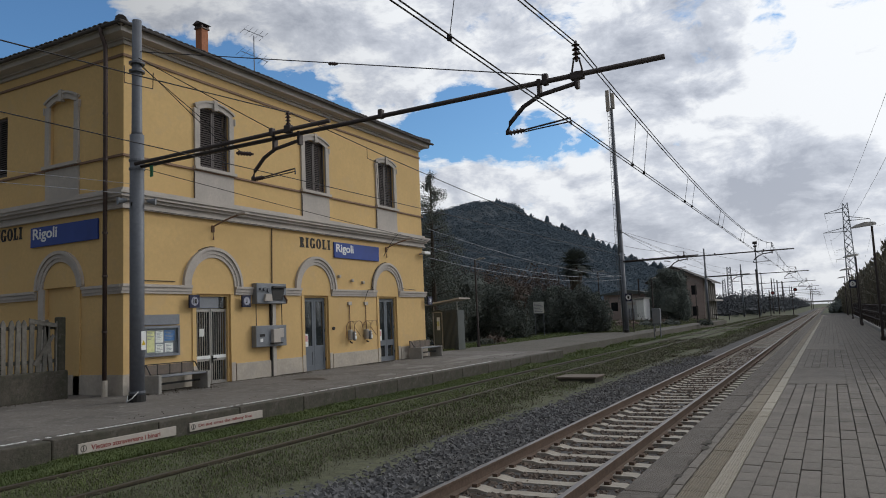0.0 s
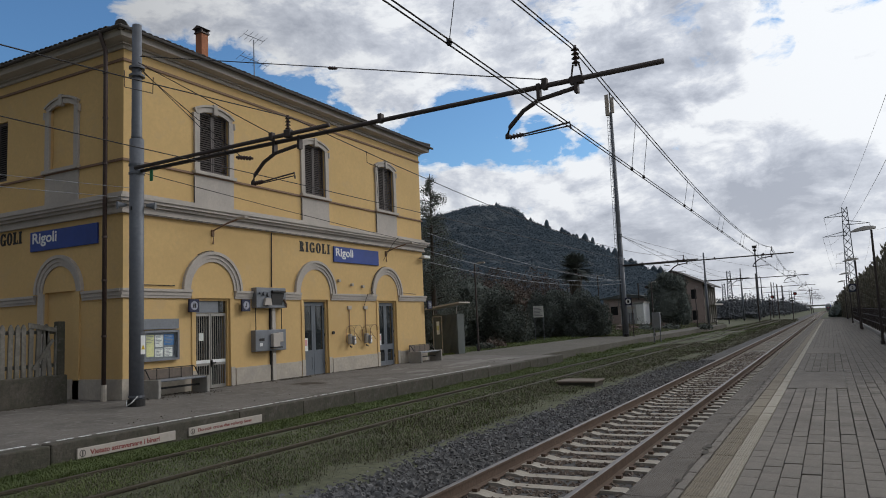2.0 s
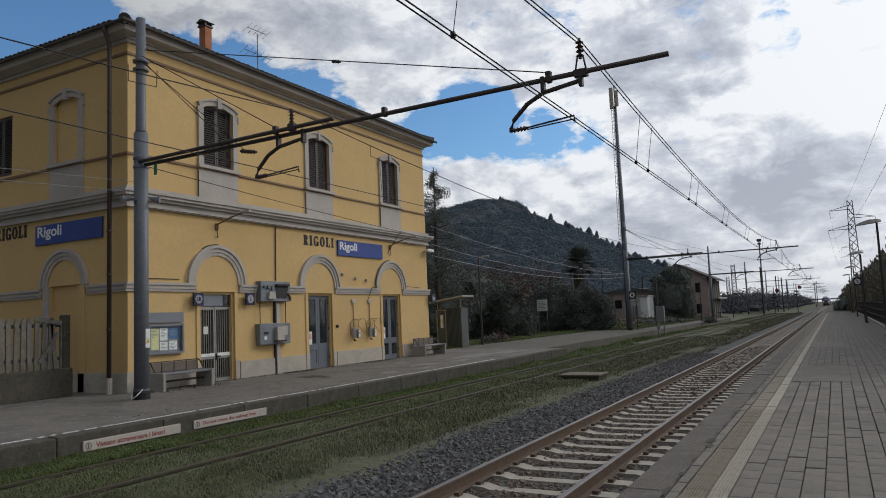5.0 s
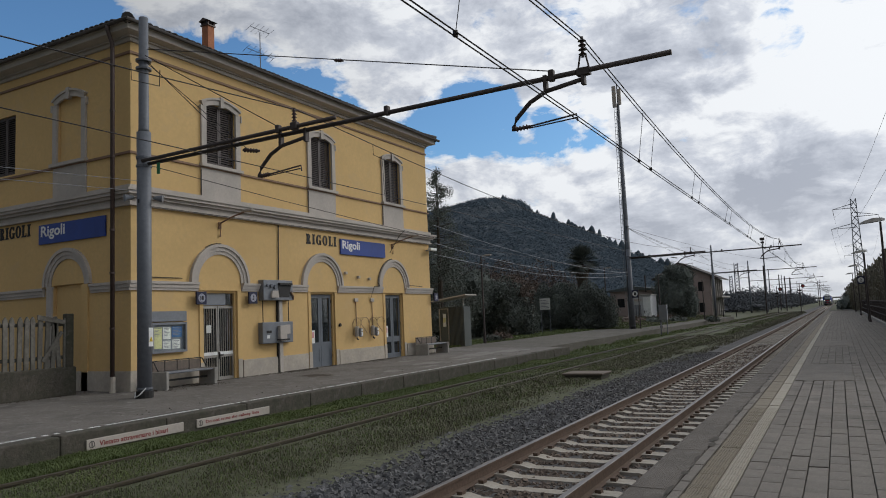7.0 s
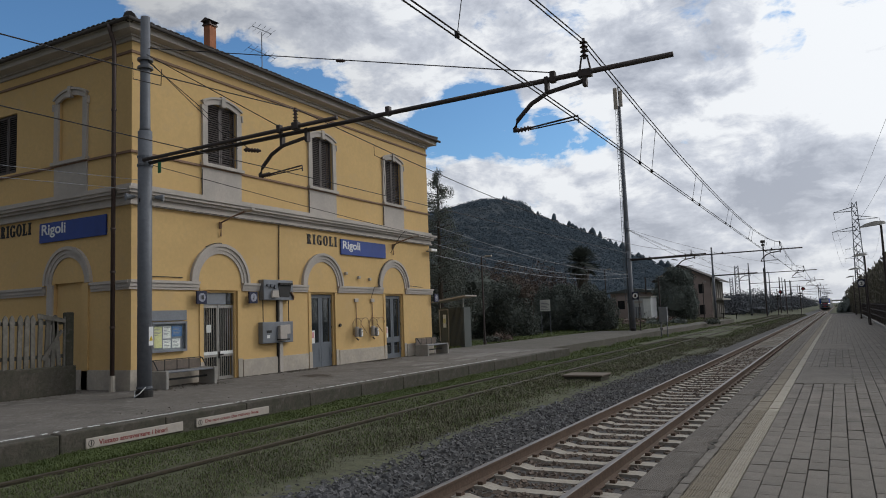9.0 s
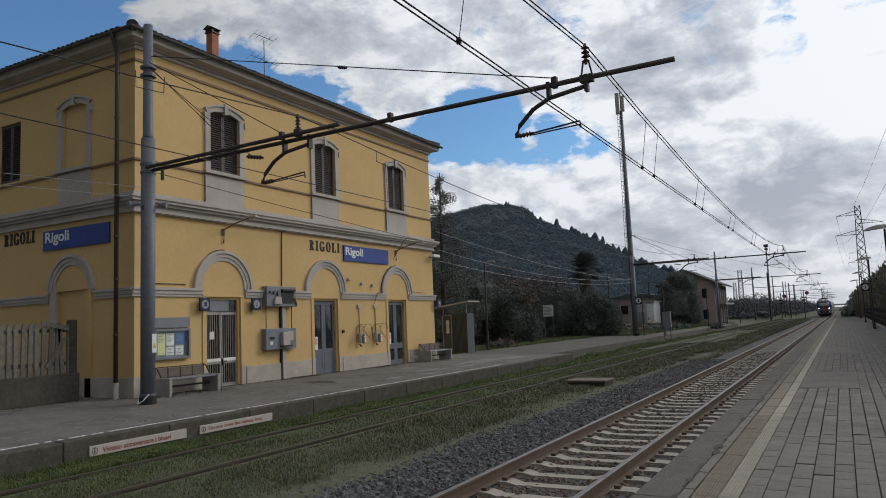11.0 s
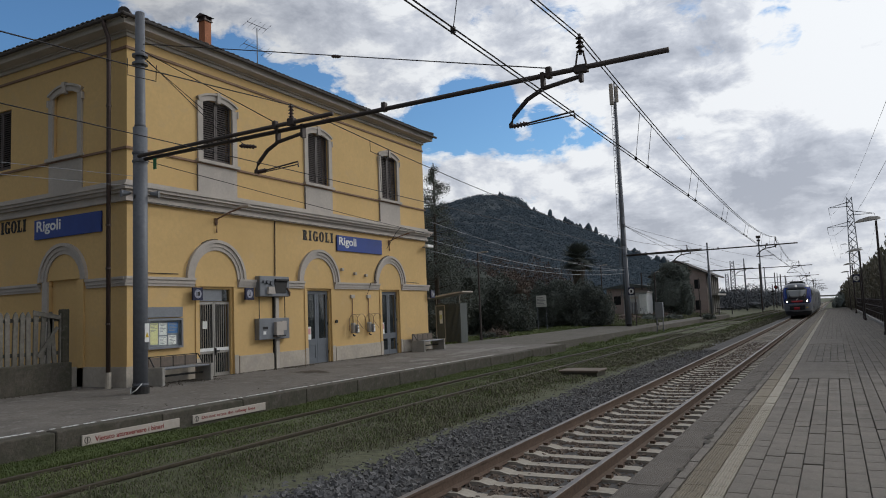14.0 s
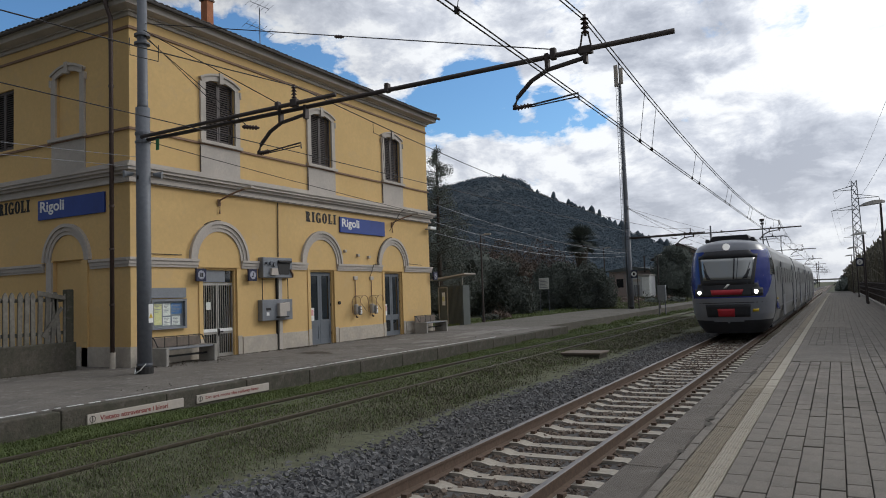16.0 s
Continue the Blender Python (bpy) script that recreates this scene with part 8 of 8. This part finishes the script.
def equipment_hut():
    t = thing("equipment_hut", (-20.3, 84, 0.3), "small weathered white flat-roofed railway equipment hut", "hut")
    bm = B()
    rbox(bm, -21.7, -19.0, 84, 87, 0.2, 3.36, 0.03, 1)
    part("body", bm, M["hutwhite"], t)
    bm = B()
    rbox(bm, -21.85, -18.9, 83.85, 87.1, 3.36, 3.5, 0.02, 1)
    part("roof_slab", bm, M["concrete"], t)
    bm = B()
    rbox(bm, -19.85, -19.02, 83.93, 83.99, 0.45, 3.2, 0.015, 1)
    d = part("door", bm, M["white"], t, "bright white sheet door")
    bm = B()
    box(bm, -19.78, -19.70, 83.90, 83.93, 1.3, 1.6)
    part("handle", bm, M["ink"], d)
    bm = B()
    box(bm, -21.6, -20.0, 83.92, 83.99, 2.72, 2.98)
    part("sign_strip", bm, M["board"], t, "pale blank strip under the roof")
    for k in range(6):
        bm = B()
        box(bm, -21.5 + 0.24 * k, -21.34 + 0.24 * k, 83.95, 83.995, 0.6, 2.3)
        part("panel_rib", bm, M["metal"], t)
    t = thing("goods_shed", (-23, 94, 0.3), "long low shed, wall greyed for haze, with a shallow roof behind the hut", "shed")
    bm = B()
    box(bm, -25.9, -20.1, 92, 99, 0.2, 4.15)
    part("wall", bm, M["house"], t)
    bm = B()
    prism(bm, ((-26.3, 4.15), (-19.8, 4.15), (-19.8, 4.27), (-23.0, 4.75), (-26.3, 4.27)), 91.6, 99.4)
    part("roof", bm, M["corrugated"], t, "shallow grey sheet roof")
    for x in (-25.0, -23.4):
        bm = B()
        box(bm, x, x + 0.9, 91.95, 92.05, 2.1, 3.2)
        part("window", bm, M["dark"], t)
    bm = B()
    tube(bm, ((-21.2, 91.5, 3.9), (-21.2, 91.5, 6.0)), 0.09, 7)
    part("flue", bm, M["rustmetal"], t)
    t = thing("cable_cabinet", (-11.2, 53, 0.36), "grey trackside cabinet on two posts", "cabinet")
    bm = B()
    rbox(bm, -11.46, -10.9, 53, 53.35, 1.0, 2.1, 0.02, 1)
    part("box", bm, M["metal"], t)
    for x in (-11.4, -10.96):
        bm = B()
        box(bm, x - 0.03, x + 0.03, 53.1, 53.2, -0.1, 1.0)
        part("post", bm, M["galv"], t)


equipment_hut()


def far_house():
    """A two-storey house with a pitched roof and a porch towards the track."""
    x0, x1, y0, y1, z = -22.5, -15.3, 104, 113, 0.3
    t = thing("far_house", ((x0 + x1) / 2, (y0 + y1) / 2, z), "two-storey house, wall greyed for haze, with a brown tiled pitched roof", "house")
    bm = B()
    prism(bm, ((x0, z), (x1, z), (x1, 6.0), ((x0 + x1) / 2 - 0.4, 7.85), (x0, 6.0)), y0, y1)
    part("wall", bm, M["house"], t)
    bm = B()
    prism(bm, ((x0 - 0.6, 5.75), ((x0 + x1) / 2 - 0.4, 7.9), (x1 + 1.2, 5.45), (x1 + 1.2, 5.62), ((x0 + x1) / 2 - 0.4, 8.1), (x0 - 0.6, 5.95)), y0 - 0.5, y1 + 0.5)
    part("roof", bm, M["tile"], t, "brown tiled roof with wide eaves")
    for zz in (0.6, 3.6):
        y = y0 + 0.9
        while y < y1 - 1.4:
            bm = B()
            box(bm, x1 - 0.05, x1 + 0.02, y, y + 1.0, zz, zz + 1.9)
            w = part("window", bm, M["dark"], t)
            bm = B()
            for a, b, lo, hi in ((y - 0.14, y, zz - 0.05, zz + 2.0), (y + 1.0, y + 1.14, zz - 0.05, zz + 2.0), (y, y + 1.0, zz + 1.9, zz + 2.0)):
                box(bm, x1, x1 + 0.08, a, b, lo, hi)
            part("frame", bm, M["trim"], w, "pale window frame")
            y += 1.9
    y = y0 + 0.35
    while y < y1:
        bm = B()
        box(bm, x1 + 0.1, x1 + 0.5, y - 0.16, y + 0.16, z, 5.6)
        part("pillar", bm, M["concrete"], t, "pale pillar")
        y += 1.9
    bm = B()
    box(bm, x1, x1 + 1.3, y0 + 1, y1 + 0.3, 2.92, 3.16)
    part("balcony_slab", bm, M["concrete"], t, "pale balcony slab")
    for xx, zz in ((-18.6, 1.0), (-16.9, 1.0), (-16.9, 3.9)):
        bm = B()
        box(bm, xx, xx + 0.7, y0 - 0.03, y0 + 0.05, zz, zz + 1.3)
        part("window", bm, M["dark"], t)
    t = thing("bench", (-12.6, 100, 0.36), "dark bench on the far platform", "bench")
    bm = B()
    box(bm, -13.7, -11.5, 100, 100.5, 1.05, 1.13)
    for x in (-13.4, -11.8):
        box(bm, x - 0.05, x + 0.05, 100.1, 100.4, 0.3, 1.05)
    part("frame", bm, M["ink"], t)


far_house()


M["lid"] = material("brown_concrete", (0.16, 0.13, 0.105), 0.9, vary=0.15, grain=14, stain=2)


def trackside_box():
    """The low concrete cover in the grass."""
    t = thing("cable_chamber", (-6.95, 21.8, -0.2), "low concrete chamber cover in the grass", "cover")
    bm = B()
    rbox(bm, -7.62, -6.45, 21.35, 22.25, -0.3, -0.02, 0.02, 1)
    part("kerb", bm, M["mossy"], t)
    bm = B()
    rbox(bm, -7.67, -6.40, 21.3, 22.3, -0.02, 0.04, 0.015, 1)
    part("lid", bm, M["lid"], t, "brownish concrete lid")


trackside_box()


def signal(x, y, zc, face):
    t = thing("signal", (x, y, -0.2), "railway signal with a red disc on a dark post", "signal", "railway signals")
    bm = B()
    tube(bm, ((x, y, -0.3), (x, y, zc + 0.6)), 0.07, 8)
    part("post", bm, M["rustmetal"], t)
    bm = B()
    disc(bm, (x + face, y - 0.1, zc), (0, 1, 0), 0.33, 0.06, 20)
    d = part("backing_disc", bm, M["ink"], t)
    bm = B()
    disc(bm, (x + face, y - 0.14, zc), (0, 1, 0), 0.19, 0.06, 16)
    part("red_disc", bm, M["signalred"], d, "red signal disc")
    for s in (0.7, 1.2):
        bm = B()
        box(bm, x - 0.35, x + 0.35, y - 0.2, y + 0.1, zc - s - 0.2, zc - s)
        part("crossbar", bm, M["ink"], t)


signal(-6.3, 150, 4.75, 0.6)
signal(-10.2, 150, 4.35, 0.6)


def lattice(bm, x, y, z0, z1, w0, w1, n, r=0.05):
    """A four-legged lattice tower body."""
    def corners(f):
        w = w0 + (w1 - w0) * f
        return [Vector((x + a * w, y + b * w, z0 + (z1 - z0) * f)) for a, b in ((-1, -1), (1, -1), (1, 1), (-1, 1))]
    for k in range(4):
        tube(bm, (corners(0)[k], corners(1)[k]), r, 4)
    for i in range(n):
        a, b = corners(i / n), corners((i + 1) / n)
        for k in range(4):
            tube(bm, (a[k], b[(k + 1) % 4]), r * 0.6, 4)
            tube(bm, (a[(k + 1) % 4], b[k]), r * 0.6, 4)


def pylon(x, y, h, label, arms=True, w=1.35):
    t = thing("power_pylon", (x, y, -0.2), label, "pylon", "power pylons")
    bm = B()
    lattice(bm, x, y, -0.3, h, w, 0.55, 14, 0.075)
    part("tower", bm, M["galv"], t, "steel lattice tower")
    tips = []
    for z, side, l in ((h - 2.2, -1, 4.6), (h - 4.4, 1, 5.0), (h - 7.0, -1, 5.2)) if arms else ():
        bm = B()
        e = Vector((x + side * l, y, z))
        for b in (-0.5, 0.5):
            tube(bm, ((x, y + b, z), e), 0.05, 4)
            tube(bm, ((x, y + b, z + 1.1), e), 0.05, 4)
        part("arm", bm, M["galv"], t)
        bm = B()
        insulator(bm, e, e - Vector((-0.25, 0, 1.9)), 0.14, 7)
        part("insulator_string", bm, M["ceramic"], t)
        tips.append(e - Vector((-0.25, 0, 1.9)))
    return tips


tips_near = pylon(5.0, 200, 26.2, "tall steel lattice power pylon beyond the reeds")
tips_far = pylon(9.4, 420, 31.0, "steel lattice power pylon further along the line")
for a, b in zip(tips_near, tips_far):
    bm = B()
    tube(bm, sag(a, b, 4, 10), 0.016, 4)
    tube(bm, sag((a.x + 6.5, -40, a.z - 2), a, 5, 12), 0.014, 4)
    solid("power_line", bm, M["wire"], tuple(a), "thin power line between pylons", "wire", "power lines")
pylon(-29.6, 260, 15.6, "distant slender steel lattice mast", False, 0.9)
pylon(-40.0, 330, 14.0, "distant slender steel lattice mast", False, 0.8)


def floodlight_mast():
    x, y = -14.4, 180
    t = thing("floodlight_mast", (x, y, -0.2), "tall distant floodlight mast", "mast")
    bm = B()
    tube(bm, ((x, y, -0.3), (x, y, 16.4)), 0.18, 8, r1=0.13)
    part("post", bm, M["galv"], t)
    bm = B()
    rbox(bm, x - 0.36, x + 0.36, y - 0.3, y + 0.3, 15.6, 16.0, 0.05, 1)
    rbox(bm, x - 0.48, x + 0.48, y - 0.3, y + 0.3, 16.3, 16.9, 0.05, 1)
    part("lamp_bank", bm, M["rustmetal"], t)
    for px, py, h in ((-12.2, 150, 9), (-13.2, 205, 9), (-12.6, 240, 9.2), (-6.4, 300, 9), (-6.8, 350, 9), (-11, 190, 8)):
        t = thing("line_post", (px, py, -0.2), "distant dark line post", "post", "distant line posts")
        bm = B()
        tube(bm, ((px, py, -0.3), (px, py, h)), 0.13, 7)
        part("post", bm, M["rustmetal"], t)


floodlight_mast()


def overpass():
    t = thing("road_bridge", (0, 560, 0), "distant grey road bridge over the line", "bridge")
    bm = B()
    box(bm, -60, 60, 558, 566, 2.9, 3.9)
    part("deck", bm, M["concrete"], t)
    for x in (-16, 12):
        bm = B()
        box(bm, x - 0.8, x + 0.8, 559, 565, -0.3, 2.9)
        part("pier", bm, M["concrete"], t)
    # the dark shed by the platform's end
    t = thing("trackside_shed", (3.2, 170, -0.2), "low dark shed beside the line", "shed")
    bm = B()
    prism(bm, ((0.8, -0.3), (5.5, -0.3), (5.5, 3.6), (0.8, 3.1)), 165, 176)
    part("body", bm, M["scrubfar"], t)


overpass()


def motions():
    """The train comes down the main line at a steady 28 metres a second."""
    rows = [(0.0, 480.0), (1.0, 451.7), (2.0, 423.3), (3.0, 395.0), (4.0, 366.5), (8.0, 253.2), (12.0, 140.1), (13.0, 112.4), (14.0, 84.5), (15.0, 56.9), (15.5, 42.4), (16.0, 27.3)]
    walk(TRAIN, [(t, pose(TRACK + bend(y), y, 0, 0, 0, -math.degrees(math.atan(max(0.0, y - 370) * 0.00164)))) for t, y in rows])


motions()
